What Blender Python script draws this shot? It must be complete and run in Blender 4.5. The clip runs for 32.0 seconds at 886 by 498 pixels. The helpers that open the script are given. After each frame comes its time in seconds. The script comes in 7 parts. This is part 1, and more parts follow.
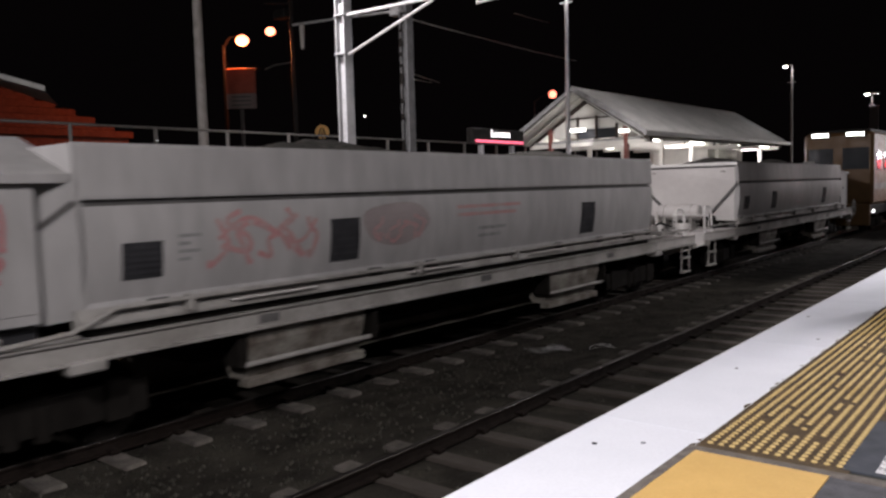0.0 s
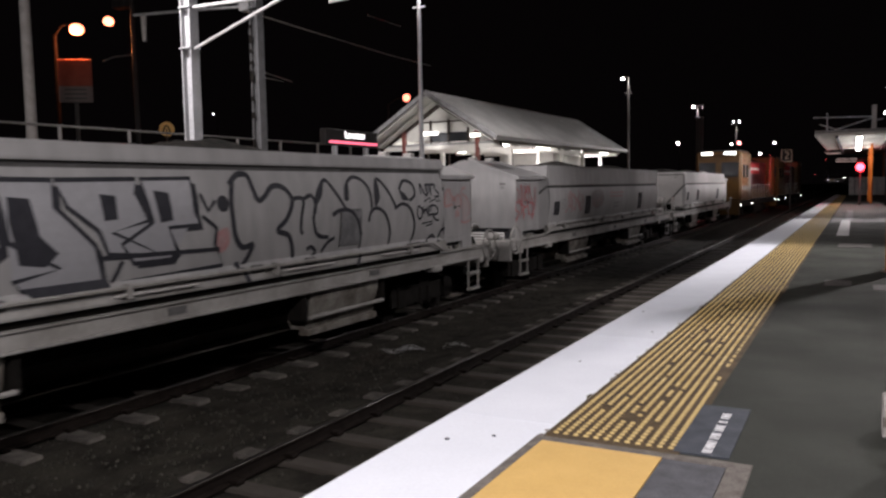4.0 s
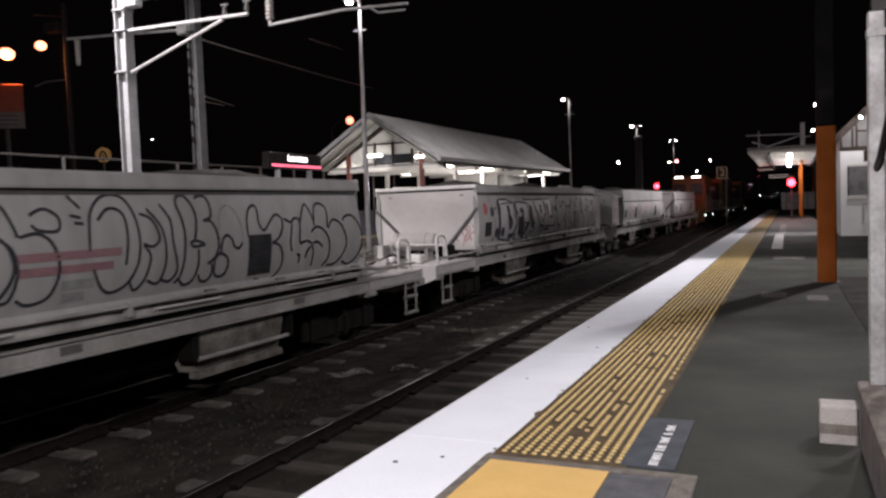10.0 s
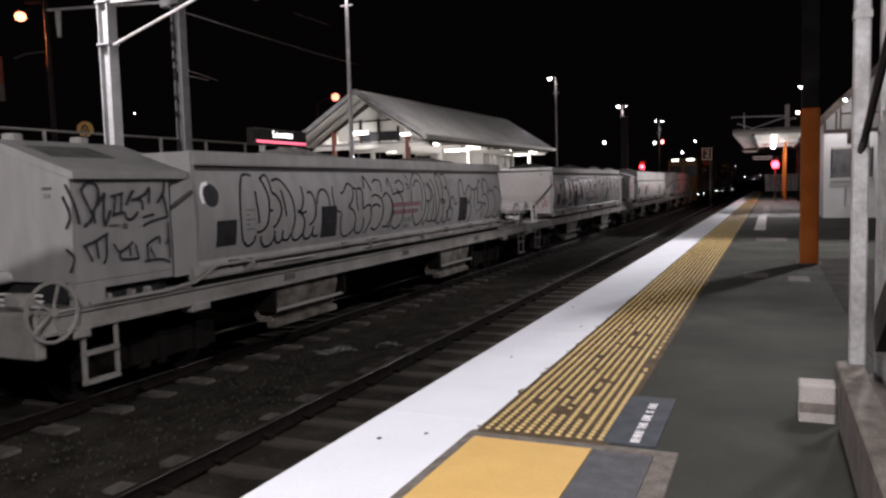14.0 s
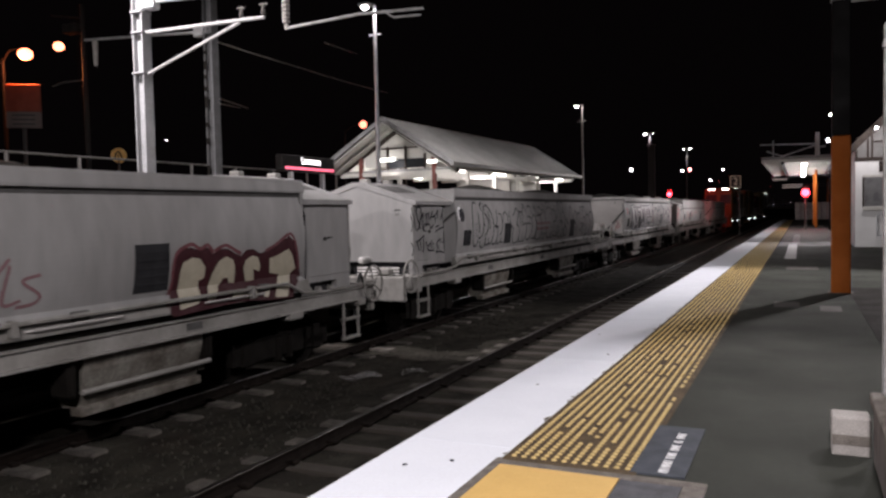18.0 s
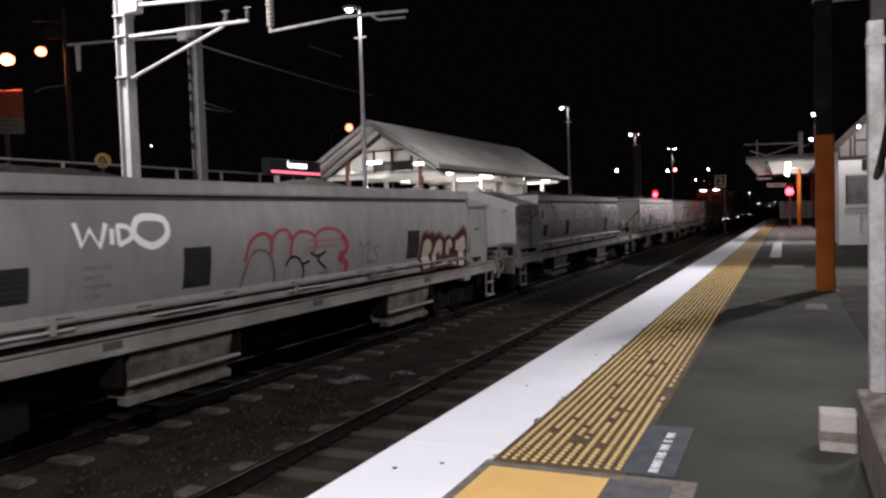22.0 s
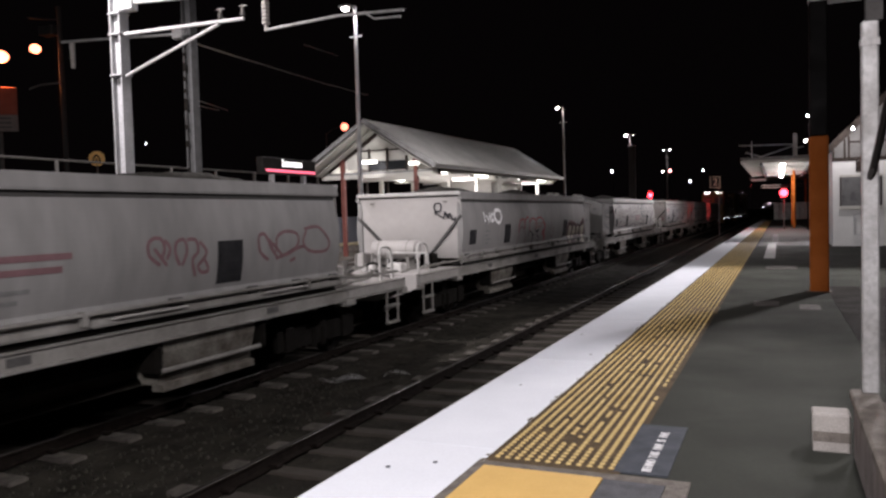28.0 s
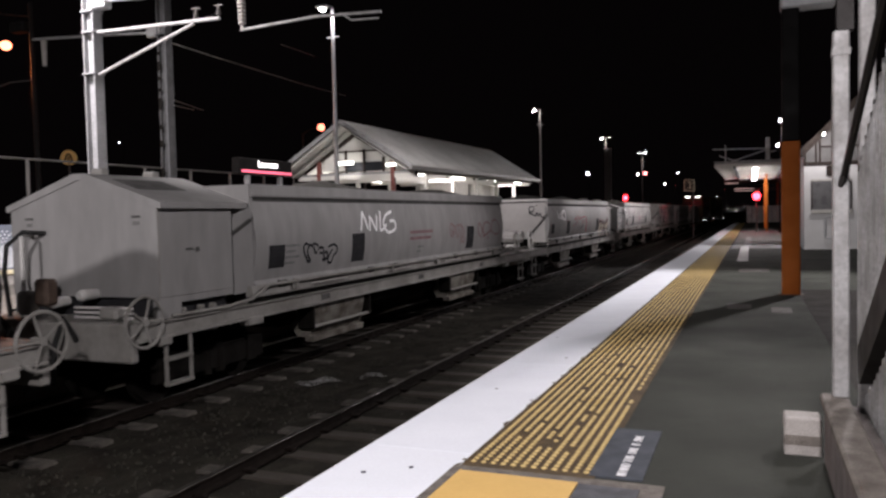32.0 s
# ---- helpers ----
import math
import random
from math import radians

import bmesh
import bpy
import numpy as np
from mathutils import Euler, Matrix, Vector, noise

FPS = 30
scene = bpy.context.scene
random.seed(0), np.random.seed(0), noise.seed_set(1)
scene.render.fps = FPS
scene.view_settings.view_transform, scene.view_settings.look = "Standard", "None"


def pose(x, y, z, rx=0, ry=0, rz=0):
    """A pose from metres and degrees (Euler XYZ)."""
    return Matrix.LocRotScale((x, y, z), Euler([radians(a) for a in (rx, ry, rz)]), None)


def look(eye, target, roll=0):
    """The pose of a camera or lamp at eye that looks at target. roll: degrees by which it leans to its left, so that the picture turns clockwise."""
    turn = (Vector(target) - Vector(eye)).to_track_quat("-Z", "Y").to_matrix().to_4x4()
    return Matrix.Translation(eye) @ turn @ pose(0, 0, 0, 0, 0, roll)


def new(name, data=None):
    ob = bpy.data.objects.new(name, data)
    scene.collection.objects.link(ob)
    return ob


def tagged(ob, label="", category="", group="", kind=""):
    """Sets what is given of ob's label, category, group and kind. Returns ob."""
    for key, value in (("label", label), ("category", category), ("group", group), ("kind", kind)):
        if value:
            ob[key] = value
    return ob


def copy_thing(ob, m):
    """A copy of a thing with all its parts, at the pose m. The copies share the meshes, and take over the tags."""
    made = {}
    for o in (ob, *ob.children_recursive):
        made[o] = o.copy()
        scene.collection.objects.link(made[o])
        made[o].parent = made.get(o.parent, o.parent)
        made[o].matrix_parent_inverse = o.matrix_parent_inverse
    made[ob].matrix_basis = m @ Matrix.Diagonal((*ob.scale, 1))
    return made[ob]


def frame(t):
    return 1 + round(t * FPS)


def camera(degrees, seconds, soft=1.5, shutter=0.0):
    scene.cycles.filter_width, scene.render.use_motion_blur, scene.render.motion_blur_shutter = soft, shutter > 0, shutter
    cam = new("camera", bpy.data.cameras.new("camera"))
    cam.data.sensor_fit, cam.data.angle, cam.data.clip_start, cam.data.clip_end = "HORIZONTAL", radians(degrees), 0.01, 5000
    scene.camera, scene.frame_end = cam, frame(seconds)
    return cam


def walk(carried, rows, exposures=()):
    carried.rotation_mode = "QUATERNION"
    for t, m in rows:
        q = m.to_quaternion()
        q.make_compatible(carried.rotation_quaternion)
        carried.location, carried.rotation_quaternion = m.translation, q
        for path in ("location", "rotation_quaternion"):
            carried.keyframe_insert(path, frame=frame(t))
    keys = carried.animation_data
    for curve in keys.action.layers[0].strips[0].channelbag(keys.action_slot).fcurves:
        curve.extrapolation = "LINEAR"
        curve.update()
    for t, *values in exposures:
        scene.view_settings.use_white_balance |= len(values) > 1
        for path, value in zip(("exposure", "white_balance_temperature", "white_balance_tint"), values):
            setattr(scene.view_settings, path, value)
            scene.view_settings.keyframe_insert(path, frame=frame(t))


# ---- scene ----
cam = camera(59.8, 32.0, soft=2.5, shutter=0.5)
PATH = [
    (0, (-0.004, -0.028, 1.540), (-6.260, 7.735, 0.762), -1.57),
    (0.5, (-0.000, -0.040, 1.522), (-6.330, 7.656, 0.684), -0.74),
    (1, (-0.007, -0.042, 1.527), (-6.303, 7.673, 0.603), -0.78),
    (1.5, (0.003, -0.047, 1.528), (-6.352, 7.640, 0.807), -1.14),
    (2, (0.004, -0.034, 1.527), (-6.112, 7.837, 0.722), -1.03),
    (2.5, (0.005, -0.023, 1.525), (-5.661, 8.187, 0.814), -1.18),
    (3, (0.007, -0.019, 1.539), (-5.180, 8.497, 0.788), -1.01),
    (3.5, (0.002, -0.016, 1.522), (-4.867, 8.681, 0.711), -1.06),
    (5.5, (0.003, -0.019, 1.515), (-4.483, 8.890, 0.812), -1.31),
    (6, (0.007, -0.004, 1.521), (-4.407, 8.932, 0.698), -2.02),
    (6.5, (0.010, 0.008, 1.523), (-4.256, 9.022, 0.785), -2.01),
    (7, (0.011, -0.004, 1.523), (-4.095, 9.088, 0.830), -1.73),
    (7.5, (-0.012, 0.052, 1.511), (-3.990, 9.206, 0.887), -1.86),
    (8, (-0.018, 0.056, 1.508), (-3.994, 9.200, 0.742), -2.31),
    (8.5, (-0.016, 0.043, 1.514), (-4.072, 9.161, 0.858), -2.12),
    (9, (-0.008, 0.043, 1.517), (-4.186, 9.110, 0.939), -1.86),
    (9.5, (-0.001, 0.035, 1.514), (-4.146, 9.122, 1.024), -2.12),
    (10, (0.011, 0.008, 1.505), (-4.064, 9.125, 0.977), -2.08),
    (10.5, (0.008, 0.014, 1.511), (-3.893, 9.198, 0.846), -2.12),
    (11, (0.005, 0.024, 1.500), (-3.766, 9.248, 0.660), -1.82),
    (11.5, (-0.001, 0.025, 1.502), (-3.776, 9.230, 0.499), -2.00),
    (12, (-0.002, 0.022, 1.500), (-3.925, 9.175, 0.580), -2.14),
    (12.5, (0.007, -0.005, 1.501), (-3.993, 9.113, 0.571), -2.03),
    (13, (0.007, 0.002, 1.502), (-3.990, 9.130, 0.666), -2.03),
    (13.5, (0.008, 0.010, 1.501), (-3.945, 9.158, 0.674), -1.76),
    (15.5, (-0.001, 0.007, 1.504), (-3.822, 9.222, 0.808), -1.35),
    (16, (0.008, 0.002, 1.502), (-3.875, 9.193, 0.838), -1.65),
    (16.5, (0.008, 0.008, 1.501), (-3.872, 9.205, 0.895), -1.50),
    (17, (-0.001, -0.000, 1.496), (-3.985, 9.152, 0.887), -1.30),
    (17.5, (0.004, -0.009, 1.502), (-4.065, 9.112, 1.001), -1.29),
    (18, (0.008, -0.012, 1.500), (-4.196, 9.049, 1.041), -1.24),
    (18.5, (0.014, -0.016, 1.502), (-4.164, 9.064, 1.197), -1.28),
    (19, (0.010, -0.019, 1.506), (-4.117, 9.083, 1.140), -1.60),
    (19.5, (0.014, -0.015, 1.504), (-4.115, 9.085, 1.119), -1.80),
    (20, (0.015, -0.026, 1.502), (-4.088, 9.086, 1.126), -1.67),
    (20.5, (0.017, -0.025, 1.502), (-4.119, 9.074, 1.175), -1.69),
    (21, (0.007, -0.014, 1.502), (-4.097, 9.097, 1.136), -1.53),
    (21.5, (0.004, 0.002, 1.497), (-4.020, 9.146, 1.048), -1.45),
    (22, (0.001, -0.003, 1.498), (-4.054, 9.128, 1.065), -1.82),
    (22.5, (0.006, -0.001, 1.501), (-4.187, 9.066, 1.043), -2.20),
    (23, (0.004, -0.004, 1.502), (-4.271, 9.024, 1.031), -2.08),
    (23.5, (0.004, -0.003, 1.499), (-4.337, 8.994, 1.033), -2.00),
    (24, (0.001, -0.013, 1.500), (-4.467, 8.923, 1.048), -1.91),
    (24.5, (0.007, -0.008, 1.501), (-4.394, 8.961, 1.072), -2.31),
    (25, (0.012, -0.010, 1.500), (-4.230, 9.037, 1.093), -2.14),
    (25.5, (0.006, -0.001, 1.495), (-4.167, 9.073, 1.006), -1.80),
    (27.5, (0.006, 0.019, 1.492), (-4.009, 9.170, 1.112), -1.88),
    (28, (0.002, 0.006, 1.490), (-3.994, 9.163, 1.053), -1.57),
    (28.5, (0.007, 0.010, 1.495), (-3.979, 9.170, 1.052), -1.88),
    (29, (-0.002, 0.013, 1.493), (-3.990, 9.176, 1.108), -1.89),
    (29.5, (0.007, 0.006, 1.495), (-4.032, 9.145, 1.093), -1.90),
    (30, (0.001, 0.002, 1.493), (-4.037, 9.140, 1.075), -1.63),
    (30.5, (0.001, 0.002, 1.491), (-4.038, 9.141, 1.100), -1.85),
    (31, (0.011, 0.014, 1.510), (-4.024, 9.156, 1.128), -2.91),
    (31.5, (0.016, 0.009, 1.511), (-3.962, 9.171, 1.034), -2.55),
    (32, (-0.000, 0.013, 1.510), (-3.717, 9.287, 1.081), -1.28),
]
walk(cam, [(t, look(eye, target, roll)) for t, eye, target, roll in PATH])

# ---- night sky and lamps' light ----
world = bpy.data.worlds.new("night")
scene.world = world
world.use_nodes = True
world.node_tree.nodes["Background"].inputs[0].default_value = (0.055, 0.04, 0.045, 1)
world.node_tree.nodes["Background"].inputs[1].default_value = 0.026
scene.view_settings.exposure = 0.0


def lamp_light(name, kind, at, watts, colour=(1, 0.93, 0.955), size=0.25, target=None, cone=150):
    data = bpy.data.lights.new(name, kind)
    data.energy, data.color = watts, colour
    if kind == "AREA":
        data.size = size
    else:
        data.shadow_soft_size = size
    if kind == "SPOT":
        data.spot_size, data.spot_blend = radians(cone), 0.6
    ob = new(name, data)
    ob.matrix_world = look(at, target or (at[0], at[1], 0)) if kind != "POINT" else Matrix.Translation(at)
    return ob


# lamps on this platform (two stand behind and beside the eye)
lamp_light("platform_lamp_light", "SPOT", (0.3, -3.2, 5.9), 4500, size=0.3, target=(-1.6, -1.0, 0), cone=158)
lamp_light("platform_lamp_light", "SPOT", (2.7, 20.5, 6.4), 3700, size=0.15, target=(-0.4, 14.0, 0), cone=112)
lamp_light("platform_lamp_light", "SPOT", (1.6, 49.0, 6.5), 9500, size=0.3, target=(-1.6, 48.0, 0), cone=142)
# lamp beside the stairs, past the balustrade
lamp_light("stair_lamp_light", "SPOT", (3.0, 10.6, 5.2), 1500, size=0.12, target=(-0.2, 4.6, 0), cone=74)
# tubes under this platform's canopy
for y in (48.0, 56.0, 63.0):
    lamp_light("canopy_light", "POINT", (0.2, y, 3.1), 260, size=0.2)
# lamps on the far platform
lamp_light("mast_lamp_light", "SPOT", (-11.8, 8.4, 8.2), 8000, size=0.25, target=(-11.0, 15.0, 0), cone=100)
lamp_light("island_lamp_light", "SPOT", (-11.1, -3.1, 5.7), 3700, size=0.2, target=(-9.5, 4.0, 0), cone=160)
for y, watts in ((22.0, 260), (48.3, 500), (71.5, 500), (99.0, 500)):
    lamp_light("island_lamp_light", "SPOT", (-12.3, y - 0.3, 8.15), watts, size=0.25, target=(-11.0, y - 0.6, 0), cone=165)
# tubes under the shelter roof
for y in (25.0, 29.5, 34.0, 38.0):
    lamp_light("shelter_light", "POINT", (-12.0, y, 2.7), 150, size=0.3)
lamp_light("gable_lamp_light", "POINT", (-12.9, 23.6, 3.25), 14, size=0.15)
# street lamps behind the fence
lamp_light("house_lamp_light", "POINT", (2.51, 31.6, 4.15), 170, size=0.1)
lamp_light("street_light", "POINT", (-30.6, 22.9, 8.5), 1700, colour=(1, 0.25, 0.09), size=0.3)
# red glow at the two signals
lamp_light("signal_light", "POINT", (0.37, 61.5, 2.45), 90, colour=(1, 0.02, 0.03), size=0.15)
# made-up red spot, turned sideways to redden the passing train
lamp_light("signal_light", "SPOT", (0.05, 61.8, 2.6), 1500, colour=(1, 0.02, 0.03), size=0.12, target=(-6.6, 65.5, 3.0), cone=42)
lamp_light("signal_light", "POINT", (-11.7, 79.4, 2.9), 1300, colour=(1, 0.02, 0.03), size=0.15)

# ---- materials ----
def mat(name, base, rough=0.7, metal=0.0, vary=0.25, scale=6.0, tint=None, bump=0.15, fine=60.0, spots=0.0, emit=0.0, rand=0.0, streak=1.0, spec=0.25):
    """Painted, stony or metal surface: two scales of noise in colour, roughness and relief."""
    m = bpy.data.materials.new(name)
    m.use_nodes = True
    nt = m.node_tree
    bsdf = nt.nodes["Principled BSDF"]
    link = nt.links.new
    co = nt.nodes.new("ShaderNodeTexCoord")
    mp = nt.nodes.new("ShaderNodeMapping")
    mp.inputs["Scale"].default_value = (1, 1, streak)
    link(co.outputs["Object"], mp.inputs[0])

    def noise_node(sc, detail=5.0):
        n = nt.nodes.new("ShaderNodeTexNoise")
        n.inputs["Scale"].default_value, n.inputs["Detail"].default_value = sc, detail
        link(mp.outputs[0], n.inputs["Vector"])
        return n

    def ramp(fac, lo, hi):
        r = nt.nodes.new("ShaderNodeMapRange")
        r.inputs["From Min"].default_value, r.inputs["From Max"].default_value = 0.3, 0.7
        r.inputs["To Min"].default_value, r.inputs["To Max"].default_value = lo, hi
        link(fac, r.inputs["Value"])
        return r.outputs[0]

    big, small = noise_node(scale), noise_node(fine, 3.0)
    mix = nt.nodes.new("ShaderNodeMix")
    mix.data_type = "RGBA"
    dark = tint or tuple(c * (1 - vary) for c in base)
    mix.inputs[6].default_value, mix.inputs[7].default_value = (*base, 1), (*dark, 1)
    link(ramp(big.outputs["Fac"], 0.0, 1.0), mix.inputs[0])
    mul = nt.nodes.new("ShaderNodeMix")
    mul.data_type, mul.blend_type = "RGBA", "MULTIPLY"
    mul.inputs[0].default_value = 1.0
    link(mix.outputs[2], mul.inputs[6])
    grey = nt.nodes.new("ShaderNodeCombineColor")
    g = ramp(small.outputs["Fac"], 1 - vary * 0.8, 1 + vary * 0.4)
    if rand:
        info = nt.nodes.new("ShaderNodeObjectInfo")
        geo = nt.nodes.new("ShaderNodeNewGeometry")
        add = nt.nodes.new("ShaderNodeMath")
        add.operation = "ADD"
        link(info.outputs["Random"], add.inputs[0])
        link(geo.outputs["Random Per Island"], add.inputs[1])
        r2 = nt.nodes.new("ShaderNodeMapRange")
        r2.inputs["From Max"].default_value = 2.0
        r2.inputs["To Min"].default_value, r2.inputs["To Max"].default_value = 1 - rand, 1 + rand
        link(add.outputs[0], r2.inputs["Value"])
        times = nt.nodes.new("ShaderNodeMath")
        times.operation = "MULTIPLY"
        link(g, times.inputs[0])
        link(r2.outputs[0], times.inputs[1])
        g = times.outputs[0]
    for k in range(3):
        link(g, grey.inputs[k])
    link(grey.outputs[0], mul.inputs[7])
    link(mul.outputs[2], bsdf.inputs["Base Color"])
    link(ramp(big.outputs["Fac"], max(0.05, rough - 0.12), min(1.0, rough + 0.12)), bsdf.inputs["Roughness"])
    bsdf.inputs["Metallic"].default_value = metal
    bsdf.inputs["Specular IOR Level"].default_value = 0.06 if max(base) < 0.06 else spec
    if bump:
        b = nt.nodes.new("ShaderNodeBump")
        b.inputs["Strength"].default_value, b.inputs["Distance"].default_value = bump, 0.01
        link(small.outputs["Fac"], b.inputs["Height"])
        link(b.outputs[0], bsdf.inputs["Normal"])
    if emit:
        bsdf.inputs["Emission Color"].default_value = (*base, 1)
        bsdf.inputs["Emission Strength"].default_value = emit
    return m


def glow(name, colour, strength):
    m = bpy.data.materials.new(name)
    m.use_nodes = True
    b = m.node_tree.nodes["Principled BSDF"]
    b.inputs["Base Color"].default_value = (*colour, 1)
    b.inputs["Emission Color"].default_value = (*colour, 1)
    b.inputs["Emission Strength"].default_value = strength
    return m


WAGON = mat("wagon_paint", (0.212, 0.209, 0.205), 0.6, 0, 0.18, 0.5, (0.168, 0.165, 0.161), 0.06, 5, streak=0.3)
WAGON_LOW = mat("wagon_frame_paint", (0.205, 0.20, 0.187), 0.7, 0, 0.15, 1.6, (0.125, 0.118, 0.108), 0.12, 14)
CHUTE = mat("dirty_chute_steel", (0.15, 0.143, 0.125), 0.75, 0, 0.4, 3.5, (0.055, 0.045, 0.036), 0.3, 25)
# paler copies of the wagon paint: light on the ends is in the colour
SILL_END_LIT = mat("end_sill_lit_paint", (0.265, 0.256, 0.244), 0.65, 0, 0.15, 1.2, (0.205, 0.197, 0.185), 0.08, 12)
PALE_LIT_PAINT = mat("pale_lit_paint", (0.335, 0.322, 0.312), 0.6, 0, 0.06, 0.7, (0.28, 0.268, 0.258), 0.03, 6)
WHITE_PAINT = mat("white_steel", (0.46, 0.452, 0.437), 0.55, 0, 0.2, 3, None, 0.1, 40)
FADED = mat("faded_stencil", (0.13, 0.128, 0.125), 0.7, 0, 0.3, 8, None, 0.02)
# dark grey of small trim; also colours the shade in seam and recess
SEAM = mat("dark_trim_shade", (0.07, 0.068, 0.066), 0.8, 0, 0.3, 5)
DARK = mat("dark_opening", (0.022, 0.022, 0.024), 0.75, 0, 0.3, 5)
# near black: shade under the wagon body is put into this colour
STEEL = mat("oily_shaded_steel", (0.008, 0.007, 0.006), 0.9, 0.0, 0.4, 6)
RUST = mat("rusty_steel", (0.10, 0.07, 0.055), 0.75, 0.2, 0.4, 5)
COAL = mat("crushed_stone", (0.052, 0.049, 0.044), 0.9, 0, 0.6, 9, (0.03, 0.03, 0.028), 0.8, 40)
BLACK = mat("spray_black", (0.022, 0.022, 0.026), 0.6, 0, 0.2, 8, None, 0.02)
RED = mat("spray_red", (0.28, 0.03, 0.045), 0.6, 0, 0.2, 8, None, 0.02)
TAG_FAINT = mat("faint_pink_spray", (0.225, 0.175, 0.168), 0.65, 0, 0.3, 5, (0.205, 0.185, 0.18), 0.02)
PINK = mat("spray_pink", (0.25, 0.115, 0.115), 0.65, 0, 0.35, 6, (0.205, 0.155, 0.15), 0.02)
SPRAY_WHITE = mat("spray_white", (0.75, 0.75, 0.76), 0.5, 0, 0.05, 8, None, 0.02)
SILVER = mat("spray_silver", (0.20, 0.20, 0.208), 0.45, 0, 0.1, 8, None, 0.02)
CREAM = mat("spray_cream", (0.33, 0.30, 0.23), 0.6, 0, 0.15, 8, None, 0.02)
REFLECT = mat("red_disc", (0.19, 0.018, 0.024), 0.5, 0, 0.1, 8, None, 0.02)
ASPHALT = mat("platform_asphalt", (0.052, 0.055, 0.047), 0.9, 0, 0.25, 0.9, (0.039, 0.041, 0.036), 0.6, 130)
ASPHALT_DARK = mat("old_asphalt", (0.032, 0.029, 0.026), 0.9, 0, 0.3, 2.0, None, 0.6, 110)
LINE_WHITE = mat("edge_paint", (0.69, 0.715, 0.765), 0.6, 0, 0.05, 1.6, (0.645, 0.67, 0.72), 0.06, 50)
CONCRETE = mat("concrete", (0.34, 0.32, 0.30), 0.85, 0, 0.3, 5, None, 0.4, 90)
CONCRETE_PALE = mat("pale_concrete", (0.48, 0.46, 0.43), 0.85, 0, 0.25, 6, None, 0.3, 90)
BRICKWALL = mat("rendered_wall", (0.17, 0.15, 0.143), 0.9, 0, 0.3, 5, None, 0.4, 80)
STUD = mat("tactile_yellow", (0.56, 0.43, 0.20), 0.6, 0, 0.25, 4, (0.44, 0.31, 0.11), 0.05, 50, rand=0.12)
STUD_BED = mat("tactile_bed", (0.075, 0.046, 0.016), 0.8, 0, 0.35, 5, (0.05, 0.036, 0.02), 0.3, 70)
YELLOW = mat("yellow_paint", (0.58, 0.38, 0.13), 0.6, 0, 0.08, 2.5, None, 0.15, 80)
SIGN_BLUE = mat("sign_slate", (0.042, 0.049, 0.062), 0.7, 0, 0.2, 5, None, 0.2, 90)
BALLAST = mat("ballast", (0.038, 0.035, 0.028), 0.95, 0, 0.5, 2.2, (0.015, 0.013, 0.011), 1.0, 45, rand=0.3)
SLEEPER = mat("sleeper_concrete", (0.10, 0.09, 0.078), 0.9, 0, 0.4, 4, (0.03, 0.027, 0.024), 0.4, 60, rand=0.35)
nt = SLEEPER.node_tree
oil_at, oil_axes, oil_side, oil, oil_mix = (nt.nodes.new(k) for k in ("ShaderNodeTexCoord", "ShaderNodeSeparateXYZ", "ShaderNodeMath", "ShaderNodeMapRange", "ShaderNodeMix"))
oil_side.operation = "ABSOLUTE"
oil.inputs["From Min"].default_value, oil.inputs["From Max"].default_value = 0.55, 0.72
oil.inputs["To Min"].default_value, oil.inputs["To Max"].default_value = 1.0, 0.0
oil_mix.data_type = "RGBA"
oil_mix.inputs[7].default_value = (0.034, 0.029, 0.024, 1)
nt.links.new(oil_at.outputs["Object"], oil_axes.inputs[0])
nt.links.new(oil_axes.outputs["X"], oil_side.inputs[0])
nt.links.new(oil_side.outputs[0], oil.inputs["Value"])
nt.links.new(oil.outputs[0], oil_mix.inputs[0])
base_in = nt.nodes["Principled BSDF"].inputs["Base Color"]
nt.links.new(base_in.links[0].from_socket, oil_mix.inputs[6])
nt.links.new(oil_mix.outputs[2], base_in)
RAIL = mat("rail_side", (0.011, 0.008, 0.0065), 0.8, 0.2, 0.4, 7)
RAIL_TOP = mat("rail_head", (0.07, 0.066, 0.062), 0.55, 1.0, 0.5, 0.6, (0.015, 0.012, 0.010), 0.1, 40)
GALV = mat("galvanised_steel", (0.52, 0.53, 0.54), 0.5, 0.35, 0.18, 3, None, 0.1, 30)
ROOF = mat("painted_roof_sheet", (0.5, 0.5, 0.475), 0.5, 0, 0.18, 1.2, None, 0.1, 20)
CEIL = mat("cream_lining", (0.52, 0.51, 0.47), 0.7, 0, 0.12, 3, None, 0.1, 30)
MAROON = mat("maroon_paint", (0.16, 0.055, 0.045), 0.6, 0, 0.25, 4)
ORANGE = mat("orange_paint", (0.26, 0.066, 0.003), 0.75, 0, 0.18, 2.5, (0.205, 0.05, 0.003), 0.08, 40)
OLD_GALV = mat("weathered_galvanised", (0.30, 0.30, 0.30), 0.6, 0.2, 0.3, 5, (0.19, 0.185, 0.18), 0.15, 40)
DULL_GALV = mat("dull_galvanised", (0.075, 0.075, 0.077), 0.65, 0.1, 0.3, 4, (0.05, 0.05, 0.05), 0.1, 40)
DEEP_BLACK = mat("matt_black_paint", (0.005, 0.0045, 0.0045), 0.6, 0, 0.25, 4, None, 0.1)
BLACK_PAINT = mat("black_paint", (0.03, 0.028, 0.027), 0.5, 0, 0.25, 4, None, 0.1)
GRASS = mat("dark_ground", (0.02, 0.022, 0.014), 0.95, 0, 0.5, 1.5)
SLATE_WALL = mat("slate_mural_wall", (0.15, 0.165, 0.20), 0.75, 0, 0.15, 2, None, 0.1)
